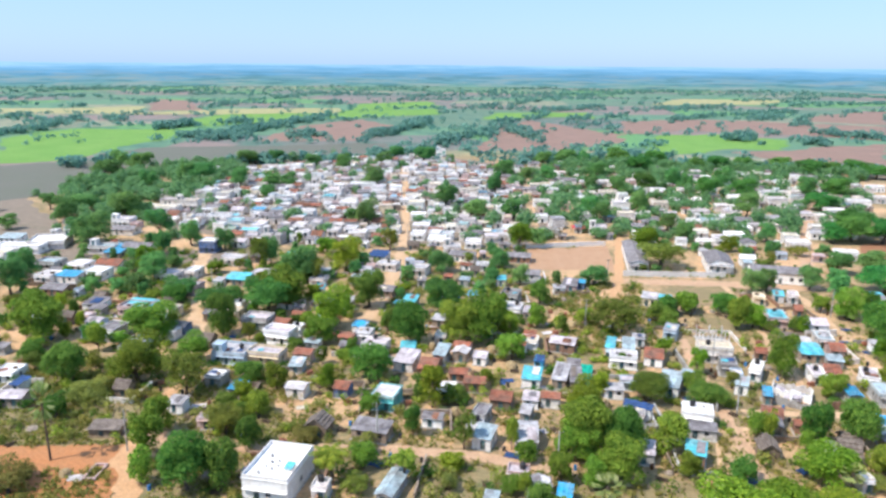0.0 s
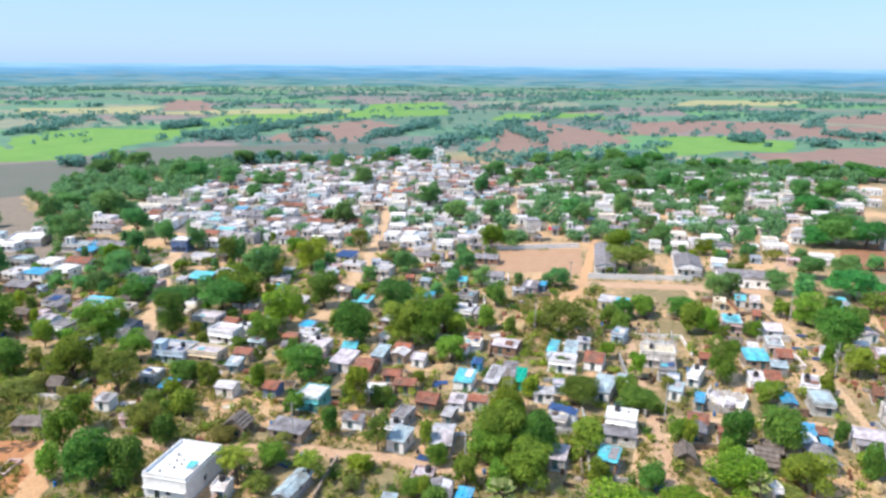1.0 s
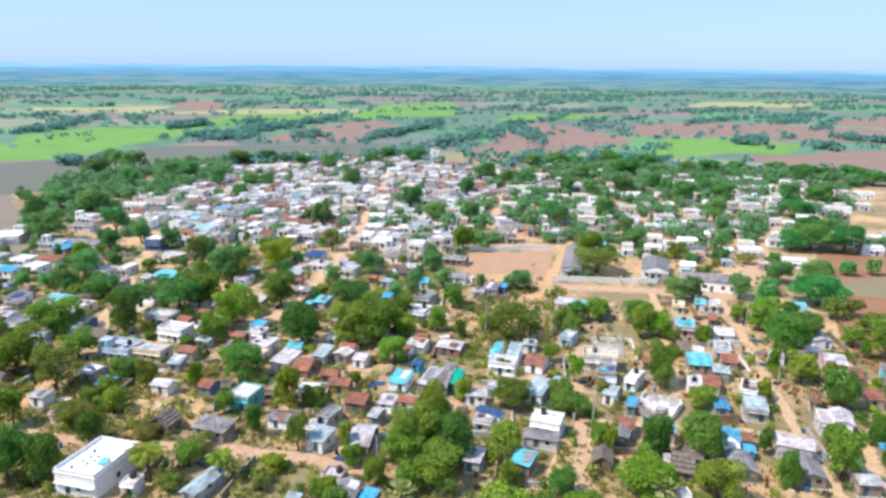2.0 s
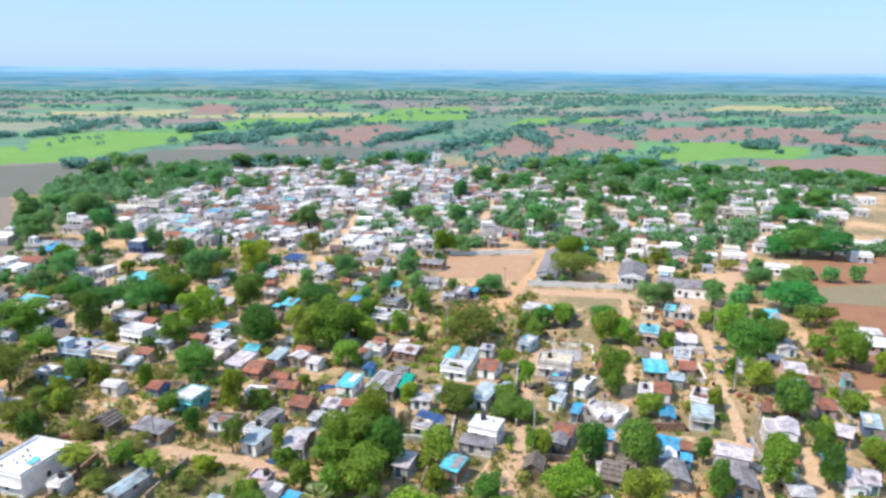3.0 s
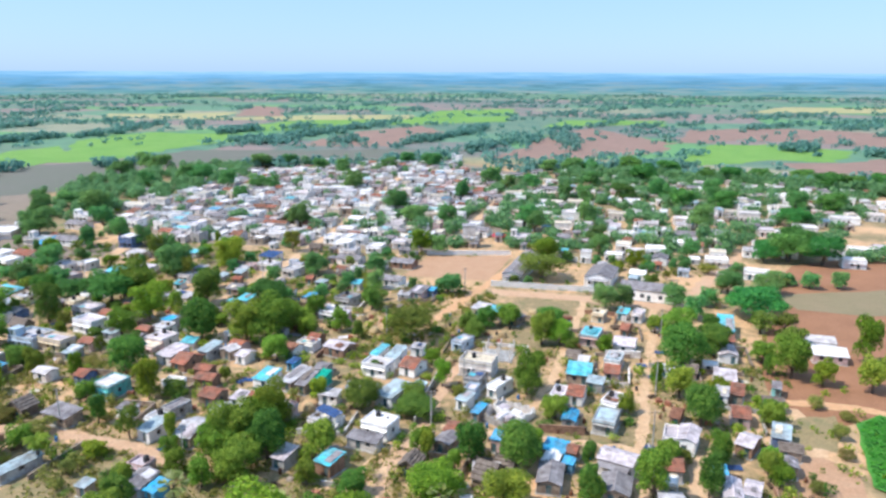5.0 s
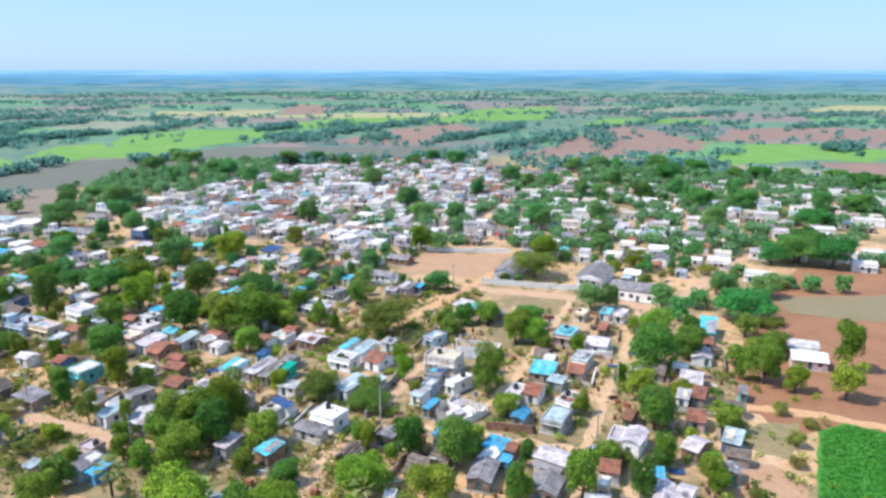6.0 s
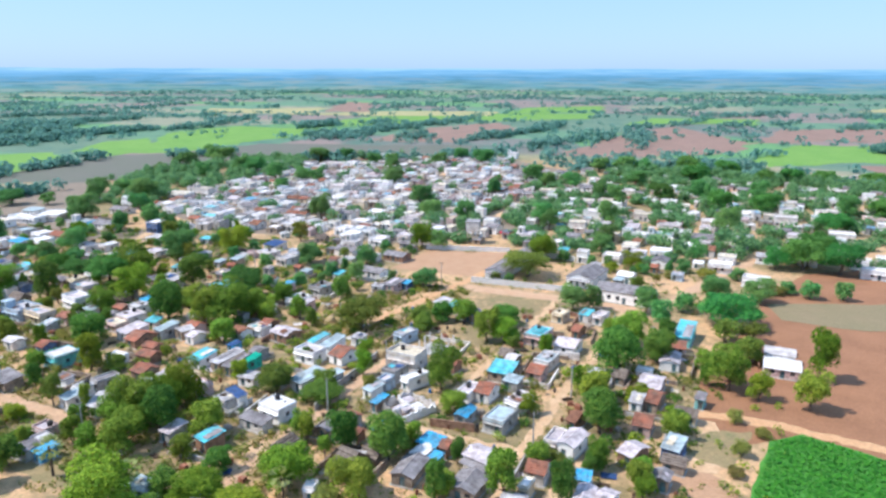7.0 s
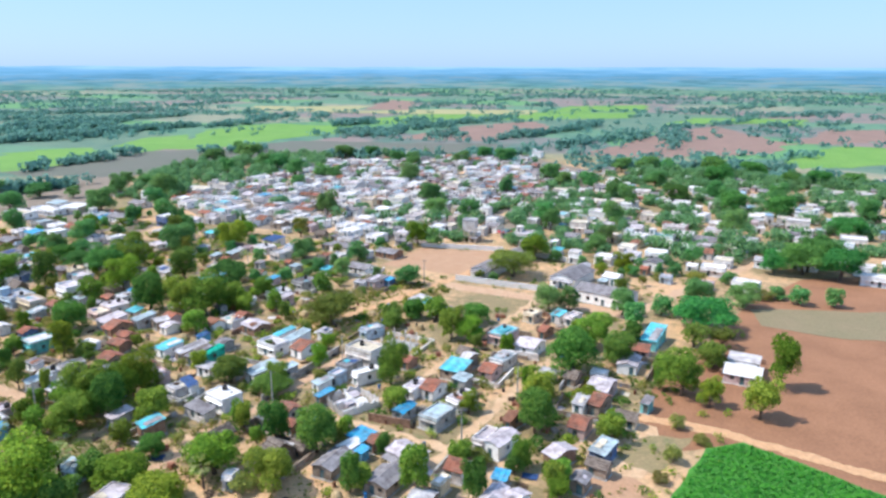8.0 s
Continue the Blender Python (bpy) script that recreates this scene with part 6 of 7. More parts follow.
tree("acacia", 131.0, 194.9, 8.1, 7.2)
tree("acacia", 137.3, 197.0, 7.4, 6.2)
tree("neem", 42.6, 84.1, 7.9, 5.5)
tree("bush", 70.2, 102.4, 5.8, 3.9)
tree("mango", 47.6, 87.8, 7.7, 5.6)
tree("palmyra", 24.4, 94.2, 5.4, 6.5)
tree("palmyra", 41.5, 92.6, 5.4, 6.0)
for x, y, w, d, rot, code in ((96.5, 262.5, 6.0, 5.0, -9, "Fxw"), (104.5, 268.5, 5.4, 6.2, -6, "Fkx"), (112.5, 262.0, 5.0, 5.6, -12, "gyx"), (112.0, 274.5, 7.0, 5.2, -4, "Fxx"), (131.5, 262.5, 7.4, 5.4, -5, "Fxw"), (134.0, 274.5, 5.6, 5.0, -9, "Fcx"), (141.5, 248.0, 7.5, 4.0, -14, "Fxx"), (146.5, 279.5, 5.4, 5.4, -7, "Glx"),
                              (178.0, 270.0, 7.6, 4.6, -6, "Fxx"), (176.5, 282.0, 6.4, 6.0, -3, "Fwx"), (186.5, 287.5, 8.6, 5.4, -6, "Fxw"), (196.0, 292.5, 7.2, 6.4, -2, "Gkx"), (101.0, 281.0, 5.5, 5.5, -8, "Fcx"), (128.0, 283.5, 4.4, 5.0, -5, "Gow"), (153.0, 290.5, 7.0, 5.0, -5, "Fxw"), (163.0, 299.5, 6.4, 5.6, -8, "Fkx"), (173.5, 298.0, 5.8, 5.0, 2, "Fxx")):
    house(x, y, w, d, 2.6, rot, code)
for kind, x, y, wide, high in (("tamarind", 103.5, 257.0, 8.6, 6.6), ("tamarind", 97.5, 250.5, 6.0, 3.6), ("neem", 120.0, 256.5, 6.5, 5.0), ("bush", 146.5, 240.5, 7.0, 4.0), ("neem", 150.0, 243.0, 6.5, 4.4), ("neem", 155.6, 240.0, 7.4, 6.0), ("neem", 164.6, 241.5, 6.4, 6.4), ("acacia", 127.0, 251.5, 7.5, 4.5), ("neem", 136.5, 253.0, 7.0, 4.6), ("bush", 116.0, 248.5, 6.0, 3.4), ("neem", 108.0, 250.5, 5.0, 4.0), ("mango", 182.5, 277.0, 7.0, 5.6), ("tamarind", 188.0, 279.5, 8.0, 6.0), ("neem", 194.5, 283.0, 8.6, 6.6)):
    tree(kind, x, y, wide, high)


# ---- belts of trees on the plain ----
belt(-411, 654, -406, 701, 8)
belt(-406, 701, -439, 846, 10)
belt(-520, 854, -527, 901, 5)
belt(-404, 850, -402, 869, 4)
belt(-297, 739, -277, 784, 14)
belt(-372, 1067, -355, 1177, 10)
belt(-697, 1135, -690, 1153, 4)
belt(-570, 1079, -552, 1112, 5)
belt(-498, 1169, -516, 1258, 4)
belt(-237, 645, -226, 673, 8)
belt(-203, 634, -195, 676, 10)
belt(-249, 802, -236, 845, 10)
belt(-206, 736, -178, 852, 14)
belt(-142, 655, -127, 683, 8)
belt(-176, 811, -163, 881, 10)
belt(-158, 855, -161, 951, 8)
belt(-76, 661, -60, 719, 10)
belt(-63, 690, -36, 812, 16)
belt(-41, 789, -25, 871, 14)
belt(-206, 1220, -202, 1316, 5)
belt(-101, 1334, -25, 1757, 14)
belt(-348, 1289, -307, 1535, 14)
belt(-646, 1610, -584, 1807, 16)
belt(-311, 1689, -210, 1713, 12)
belt(-8, 619, 18, 698, 14)
belt(31, 682, 42, 730, 6)
belt(53, 822, 67, 882, 6)
belt(64, 800, 80, 627, 18)
belt(91, 885, 125, 990, 6)
belt(147, 892, 181, 965, 7)
belt(208, 948, 235, 1005, 6)
belt(124, 1049, 245, 1210, 18)
belt(57, 1180, 173, 1385, 16)
belt(269, 908, 382, 1025, 16)
belt(267, 695, 268, 668, 8)
belt(290, 725, 268, 644, 5)
belt(320, 1146, 483, 1249, 20)
belt(399, 1028, 514, 1105, 20)
belt(372, 920, 433, 977, 10)
belt(392, 838, 448, 930, 6)
belt(379, 746, 416, 693, 24)
belt(321, 649, 324, 635, 5)
belt(535, 1257, 827, 1398, 24)
belt(563, 1457, 801, 1600, 16)
belt(896, 1976, 1364, 2319, 20)
belt(257, 1658, 509, 1884, 20)
belt(2, 1764, 357, 2312, 24)
belt(-952, 1537, -843, 1820, 24)
belt(530, 1717, 1027, 2230, 20)
belt(-157, 475, -93, 500, 20)
belt(41, 495, 170, 537, 40)
belt(152, 476, 279, 459, 40)
belt(-91, 485, 2, 577, 24)
belt(-463, 446, -443, 550, 70)
belt(-606, 549, -562, 676, 60)
belt(-458, 563, -440, 648, 30)
belt(-801, 690, -679, 874, 50)
belt(-561, 517, -514, 615, 34)
belt(-612, 663, -567, 798, 30)
belt(-286, 341, -290, 441, 24)
belt(-220, 271, -209, 306, 20)
belt(-243, 450, -219, 503, 16)
belt(-425, 748, -436, 821, 10)
belt(-384, 822, -382, 846, 4)
belt(-299, 739, -293, 809, 10)
belt(-705, 620, -636, 683, 20)
belt(-747, 945, -774, 1149, 14)
belt(-1078, 889, -1022, 1083, 16)
belt(-214, 640, -184, 766, 16)


# ---- single things ----
def compound_wall(material, label, high, stops):
    s = Shape()
    for (x, y), (X, Y) in zip(stops, stops[1:]):
        a, b = Vector((x, y, 0)), Vector((X, Y, 0))
        u = (b - a).normalized()
        n = Vector((-u.y, u.x, 0))
        def slab(t, z0, z1):
            s.hexa([a - n * t + Vector((0, 0, z0)), b - n * t + Vector((0, 0, z0)), b + n * t + Vector((0, 0, z0)), a + n * t + Vector((0, 0, z0)),
                    a - n * t + Vector((0, 0, z1)), b - n * t + Vector((0, 0, z1)), b + n * t + Vector((0, 0, z1)), a + n * t + Vector((0, 0, z1))])
        slab(0.12, 0, high)
        slab(0.17, high + 0.002, high + 0.08)
    return tagged(part("compound_wall", s, material), label, "wall")


LANES.extend([(36, 232, 9), (36, 246, 9), (48, 234, 9), (50, 250, 9)])  # nothing grows on the trodden school ground
compound_wall(WALLS["x"], "white-washed wall round the school ground", 1.6, [(29.0, 258.5), (59.5, 264.0)])
compound_wall(WALLS["x"], "white-washed wall in front of the school", 1.7, [(57.0, 223.6), (77.5, 222.8), (90.0, 223.0)])
compound_wall(WALLS["x"], "white-washed wall beside the school", 1.6, [(69.5, 262.5), (84.0, 259.0)])
compound_wall(WALLS["o"], "brown brick garden wall", 1.6, [(77.2, 130.8), (85.8, 131.2)])
compound_wall(WALLS["w"], "white garden wall beside the lane", 1.7, [(90.7, 170.8), (99.0, 171.4)])
compound_wall(WALLS["c"], "cream yard wall", 1.3, [(16.6, 135.4), (25.2, 134.1)])
compound_wall(WALLS["l"], "grey wall beside the lane", 1.5, [(53.8, 129), (53.4, 140), (54.2, 158)])
compound_wall(WALLS["l"], "grey wall along the lane", 1.2, [(96.6, 118), (97.0, 128)])
compound_wall(WALLS["y"], "mud wall of a garden", 1.1, [(-3, 110), (-4.5, 98)])


def well_frame():
    ob = thing("foundation", -57.6, 104.4, 0, "low pinkish masonry foundation in red earth", "foundation")
    s = Shape()
    s.box(-1.1, 1.1, -2.4, -2.0, 0, 0.5).box(-1.1, 1.1, 2.0, 2.4, 0, 0.5).box(-1.1, -0.75, -2.0, 2.0, 0, 0.5).box(0.75, 1.1, -2.0, 2.0, 0, 0.5)
    part("masonry", s, WALLS["k"], ob)


well_frame()


def pole(x, y, high=8.0):
    ob = thing("utility_pole", x, y, 10, "grey concrete utility pole with a short cross arm", "utility pole", "utility poles")
    part("shaft", Shape().tube((0, 0, -0.2), (0, 0, high), 0.16, 0.10, 8), CONCRETE, ob)
    part("cross_arm", Shape().box(-0.8, 0.8, 0.10, 0.18, high - 0.5, high - 0.4), WOOD, ob)
    for u in (-0.7, 0, 0.7):
        part("insulator", Shape().tube((u, 0.14, high - 0.398), (u, 0.14, high - 0.2), 0.05, 0.03, 6), WALLS["w"], ob)


for place in ((100.4, 151), (97.6, 127.5), (105, 186), (-55.4, 111.5), (-14.5, 212), (-15.2, 262), (57.2, 128), (60, 150), (-69, 200), (36, 175), (50, 215), (112, 214), (-12, 115.5), (19, 106)):
    pole(*place)


def water_tower(x, y):
    ob = thing("water_tower", x, y, 8, "pale overhead water tank on concrete legs", "water tower")
    for u in (-1.9, 0, 1.9):
        for v in (-1.9, 1.9):
            part("leg", Shape().box(u - 0.18, u + 0.18, v - 0.18, v + 0.18, 0, 5.2), WALLS["c"], ob)
    part("brace", Shape().box(-2.0, 2.0, -2.06, -1.74, 2.5, 2.8), WALLS["c"], ob)
    part("brace", Shape().box(-2.0, 2.0, 1.74, 2.06, 2.5, 2.8), WALLS["c"], ob)
    t = part("tank", Shape().box(-2.5, 2.5, -2.5, 2.5, 5.202, 8.6), WALLS["w"], ob)
    part("lid", Shape().box(-2.65, 2.65, -2.65, 2.65, 8.602, 8.8), ROOFS["l"], t)


water_tower(42.4, 274)


def awning(x, y):
    ob = thing("awning", x, y, -4, "red cloth awning beside the school ground", "awning")
    c = Shape()
    cloth(c, 5.4, 1.6, 2.7, -1.6, 2.3, random.Random(5), 0.05)
    part("cloth", c, surface("red cloth", (0.62, 0.03, 0.06), (0.45, 0.05, 0.06), rough=0.7), ob)
    for u in (-2.4, 2.4):
        for v in (-1.4, 1.4):
            part("post", Shape().tube((u, v, 0), (u, v, 2.2), 0.06, 0.06, 6), WOOD, ob)


awning(52.8, 285)


def columns(x, y):
    ob = thing("unfinished_house", x, y, -4, "bare concrete columns of an unfinished house", "building site")
    for k in range(3):
        for j in range(3):
            u, v = (k - 1) * 3.1, (j - 1) * 3.0
            part("column", Shape().box(u - 0.13, u + 0.13, v - 0.13, v + 0.13, -0.1, 3.2), WALLS["w"], ob)
    part("plinth", Shape().box(-3.6, 3.6, -3.5, 3.5, -0.05, 0.25), CONCRETE, ob)
    FOOT.append((x, y, 5.0))


columns(65.8, 166.5)


def roof_things(x, y, z):
    """What lies on the flat roof of the large white house."""
    for u, v, q in ((-0.6, 2.4, 0.3), (-0.9, -0.6, 0.22), (0.2, -1.4, 0.25), (1.0, -0.4, 0.2), (-1.6, -2.6, 0.28), (0.9, 0.9, 0.2), (-0.2, 0.6, 0.24)):
        ob = part("pot", Shape().tube((0, 0, 0), (0, 0, q), q * 0.7, q).tube((0, 0, q + 0.001), (0, 0, q * 1.7), q, q * 0.55).tube((0, 0, q * 1.7 + 0.001), (0, 0, q * 1.9), q * 0.6, q * 0.65), CONCRETE)
        ob.matrix_world = pose(x + u, y + v, z)
        tagged(ob, "grey clay pot standing on a flat roof", "pot", "pots on the roof")


roof_things(-27.3, 101.4, 3.841)


def roof_hatch(ob):
    """The low turquoise stair hatch on the flat roof of the large white house."""
    x0, x1, y0, y1 = 2.1, 3.3, -2.4, -0.8
    t = part("stair_hatch", Shape().hexa([(x0, y0, 3.845), (x1, y0, 3.845), (x1, y1, 3.845), (x0, y1, 3.845), (x0, y0, 4.4), (x1, y0, 4.4), (x1, y1, 4.65), (x0, y1, 4.65)]), WALLS["w"], ob)
    part("roof", Shape().hexa([(x0 - 0.1, y0 - 0.15, 4.405), (x1 + 0.1, y0 - 0.15, 4.405), (x1 + 0.1, y1 + 0.1, 4.655), (x0 - 0.1, y1 + 0.1, 4.655), (x0 - 0.1, y0 - 0.15, 4.48), (x1 + 0.1, y0 - 0.15, 4.48), (x1 + 0.1, y1 + 0.1, 4.73), (x0 - 0.1, y1 + 0.1, 4.73)]), ROOFS["q"], t, "turquoise painted sheet roof")


roof_hatch(bpy.data.objects["house"])


def ruined_house(x, y, w, d, rot):
    """Roofless walls broken to uneven heights, with slumped roof sheets inside."""
    ob, r = thing("ruined_house", x, y, rot, "roofless ruined house with broken lilac and white walls", "house"), random.Random(5)
    X, Y = w / 2, d / 2
    for a, b in (((-X, -Y), (X, -Y)), ((X, -Y), (X, Y)), ((X, Y), (-X, Y)), ((-X, Y), (-X, -Y)), ((-X, 0.4), (X, -0.2)), ((0.3, -Y), (0.1, 0.1))):
        a, b, s = Vector((*a, 0)), Vector((*b, 0)), Shape()
        n = max(4, int((b - a).length / 0.5))
        side = (b - a).normalized().cross(Vector((0, 0, 1))) * 0.14
        for k in range(n + 1):
            p = a.lerp(b, k / n)
            up = Vector((0, 0, 0.9 + 1.9 * abs(noise.noise(Vector((a.x + 1.3 * k, a.y * 2.1 + 4, 0.4)))) + r.uniform(0, 0.4)))
            s.v += [tuple(p - side), tuple(p + side), tuple(p + side + up), tuple(p - side + up)]
        s.f = [(4 * k + e, 4 * k + (e + 1) % 4, 4 * k + 4 + (e + 1) % 4, 4 * k + 4 + e) for k in range(n) for e in range(4)] + [(3, 2, 1, 0), (4 * n, 4 * n + 1, 4 * n + 2, 4 * n + 3)]
        part("wall", s, WALLS[r.choice("wkxwl")], ob)
    for k in range(8):
        u, v, z, tip = r.uniform(-X + 0.9, X - 0.9), r.uniform(-Y + 1.1, Y - 1.1), r.uniform(0.6, 1.4), r.uniform(-0.35, 0.35)
        g, h = r.uniform(0.6, 1.0), r.uniform(0.8, 1.3)
        low = [(u - g, v - h, z - tip), (u + g, v - h, z + tip), (u + g * 0.9, v + h, z + tip + 0.15), (u - g, v + h * 0.9, z - tip)]
        part("roof_sheet", Shape().hexa(low + [(i, j, l + 0.03) for i, j, l in low]), ROOFS["klkxl"[k % 5]], ob)
    FOOT.append((x, y, (w + d) / 4))


ruined_house(71.0, 135.2, 7.4, 8.0, -30)


# ---- denser village behind, seeded ----
def inside(x, y, ring):
    odd = False
    for (a, b), (c, d) in zip(ring, ring[1:] + ring[:1]):
        if (b > y) != (d > y) and x < (c - a) * (y - b) / (d - b) + a:
            odd = not odd
    return odd


CELLS, KNOWN = {}, [0, 0]


def clear(x, y, r):
    """Whether a round spot is free of houses, trees and lanes."""
    for k, row in enumerate((FOOT, LANES)):
        for a, b, c in row[KNOWN[k]:]:
            for i in range(int((a - c - 4) // 8), int((a + c + 4) // 8) + 1):
                for j in range(int((b - c - 4) // 8), int((b + c + 4) // 8) + 1):
                    CELLS.setdefault((i, j), []).append((a, b, c))
        KNOWN[k] = len(row)
    return all((x - a) ** 2 + (y - b) ** 2 > (r + c) ** 2 for a, b, c in CELLS.get((int(x // 8), int(y // 8)), ()))


QUARTER = [(-120, 300), (-140, 440), (-92, 484), (-7, 530), (13, 466), (76, 470), (171, 470), (241, 430), (235, 394), (165, 280), (67, 275), (-19, 262), (-71, 260)]
rnd = random.Random(11)
FAR_LOOK = [ROOFS["w"], ROOFS["c"], ROOFS["k"], ROOFS["l"], ROOFS["m"], ROOFS["y"], ROOFS["r"], WALLS["w"], WALLS["c"], PANE, WALLS["k"], WALLS["l"], WALLS["y"], ROOFS["b"], ROOFS["o"], WALLS["x"], ROOFS["x"], ROOFS["q"]]


def far_houses():
    """Small houses packed behind the others: walls, parapet or pitched roof, door and window recesses."""
    s, which, tries = Shape(), [], 0

    def grow(turn, add_to, slot):
        n = len(s.f)
        s.points([turn @ Vector(p) for p in add_to.v], add_to.f)
        which.extend([slot] * (len(s.f) - n))

    while tries < 4600:
        tries += 1
        x, y = rnd.uniform(-150, 245), rnd.uniform(250, 530)
        if not (inside(x, y, QUARTER) and (x < 45 or rnd.random() < 0.24) and clear(x, y, 1.7)):
            continue
        w, d, h, turn = rnd.uniform(2.6, 6.0), rnd.uniform(3.0, 6), rnd.choice((1.9, 2.1, 2.2, 2.4, 2.5, 2.8, 3.4)), pose(x, y, 0, 0, 0, rnd.uniform(-16, 9))
        FOOT.append((x, y, (w + d) / 4.6))
        X, Y, wall, roof = w / 2, d / 2, rnd.choice((15, 15, 15, 7, 7, 8, 10, 11, 12)), rnd.choice((16, 16, 16, 16, 0, 0, 0, 1, 2, 2, 3, 4, 5, 5, 5, 6, 13, 14, 17))
        body = Shape()
        run_of_wall(body, -X, X, -Y, -Y + 0.22, "x", h, [(-0.5, 0.5, 0, 2.0)] + ([(1.0, 1.7, 1.0, 1.8)] if X > 2.2 else []))
        body.box(-X, X, Y - 0.22, Y, 0, h).box(-X, -X + 0.22, -Y + 0.22, Y - 0.22, 0, h).box(X - 0.22, X, -Y + 0.22, Y - 0.22, 0, h)
        if roof < 5 or roof in (13, 16, 17):
            body.box(-X, X, -Y, -Y + 0.14, h + 0.142, h + 0.6).box(-X, X, Y - 0.14, Y, h + 0.142, h + 0.6)
            body.box(-X, -X + 0.14, -Y + 0.14, Y - 0.14, h + 0.142, h + 0.6).box(X - 0.14, X, -Y + 0.14, Y - 0.14, h + 0.142, h + 0.6)
            grow(turn, Shape().box(-X - 0.1, X + 0.1, -Y - 0.1, Y + 0.1, h + 0.002, h + 0.14), roof)
        else:
            rise, top = 0.33 * Y, Shape()
            for sx in (-X, X - 0.22):
                body.points([(sx, -Y, h), (sx, Y, h), (sx, 0, h + rise), (sx + 0.22, -Y, h), (sx + 0.22, Y, h), (sx + 0.22, 0, h + rise)], [(0, 2, 1), (3, 4, 5), (0, 3, 5, 2), (1, 2, 5, 4), (0, 1, 4, 3)])
            for sg in (-1, 1):
                courses(top, w + 0.5, 0, h + rise + 0.04, sg * (Y + 0.3), h - 0.06, 3, 0.06)
            grow(turn, top, roof)
        grow(turn, body, wall)
        grow(turn, Shape().box(-0.47, 0.47, -Y + 0.1, -Y + 0.15, 0.02, 1.97), 9)
    ob = tagged(part("far_houses", s, FAR_LOOK[0]), "packed small white and cream houses at the far side of the village", "houses", kind="stuff")
    for m in FAR_LOOK[1:]:
        ob.data.materials.append(m)
    ob.data.polygons.foreach_set("material_index", which)


far_houses()
tries = 0
while tries < 2600:
    tries += 1
    x, y = rnd.uniform(-150, 245), rnd.uniform(255, 530)
    if inside(x, y, QUARTER) and clear(x, y, 1.0) and rnd.random() < (0.34 if x < 30 else 0.9):
        tree(rnd.choice(("neem", "mango", "neem", "tamarind")), round(x, 1), round(y, 1), rnd.uniform(2.5, 6.5 if x < 30 else 8.5), rnd.uniform(2.5, 6.5))

for _ in range(260):  # the belt of trees that closes the village towards the fields
    f, off = rnd.random(), rnd.uniform(-9, 9)
    x, y = (70 + 180 * f, 478 - 14 * f + off) if f < 0.55 else (70 + 180 * f, 470 - 70 * (f - 0.55) + off)
    if clear(x, y, 0.6):
        tree("neem", round(x, 1), round(y, 1), rnd.uniform(5, 8.9), rnd.uniform(4, 8.5))


EDGE = [(-150, 285), (-205, 370), (-190, 450), (-150, 480), (-122, 430), (-128, 330)]
for _ in range(460):
    x, y = rnd.uniform(-210, -110), rnd.uniform(280, 485)
    if inside(x, y, EDGE) and clear(x, y, 0.8):
        tree(rnd.choice(("neem", "mango")), round(x, 1), round(y, 1), rnd.uniform(4, 8.9), rnd.uniform(4, 8))


# ---- gaps between the nearer houses, seeded ----
SHRUBS = []


def fill(x0, x1, y0, y1, sheds, trees, bushes):
    for _ in range(sheds):
        x, y = rnd.uniform(x0, x1), rnd.uniform(y0, y1)
        if clear(x, y, 1.7):
            house(round(x, 1), round(y, 1), rnd.uniform(2.2, 4.2), rnd.uniform(2.2, 3.8), rnd.uniform(1.75, 2.3), rnd.uniform(-18, 0), rnd.choice(("Gyl", "Gtt", "Slx", "Syl", "Flx", "Fkk", "Fxx", "Grx", "Gro", "gyy", "Sml", "Sqw", "Gty", "glx", "Fkm")))
    for _ in range(trees):
        x, y = rnd.uniform(x0, x1), rnd.uniform(y0, y1)
        if clear(x, y, 1.2):
            tree(rnd.choice(("neem", "neem", "mango", "mango", "tamarind", "acacia")), round(x, 1), round(y, 1), rnd.uniform(3.0, 6.5), rnd.uniform(3, 6))
    for _ in range(bushes):
        x, y = rnd.uniform(x0, x1), rnd.uniform(y0, y1)
        if clear(x, y, 0.5):
            SHRUBS.append((rnd.choice(("bush", "mango", "neem")), x, y, rnd.uniform(1.6, 3.6), rnd.uniform(1.2, 2.8)))
            FOOT.append((x, y, 0.6))


fill(-125, -25, 145, 250, 60, 110, 420)
fill(-25, 25, 130, 250, 44, 44, 260)
fill(-20, 60, 96, 135, 8, 8, 90)
fill(-70, -20, 112, 140, 2, 8, 50)
fill(-100, -66, 114, 146, 0, 3, 60)
fill(60, 125, 105, 175, 46, 22, 130)
fill(25, 60, 110, 165, 20, 6, 60)
fill(25, 60, 165, 220, 4, 8, 60)
fill(62, 132, 226, 278, 26, 34, 13)
fill(-35, 28, 205, 262, 22, 20, 20)
fill(-160, -100, 180, 330, 30, 60, 16)


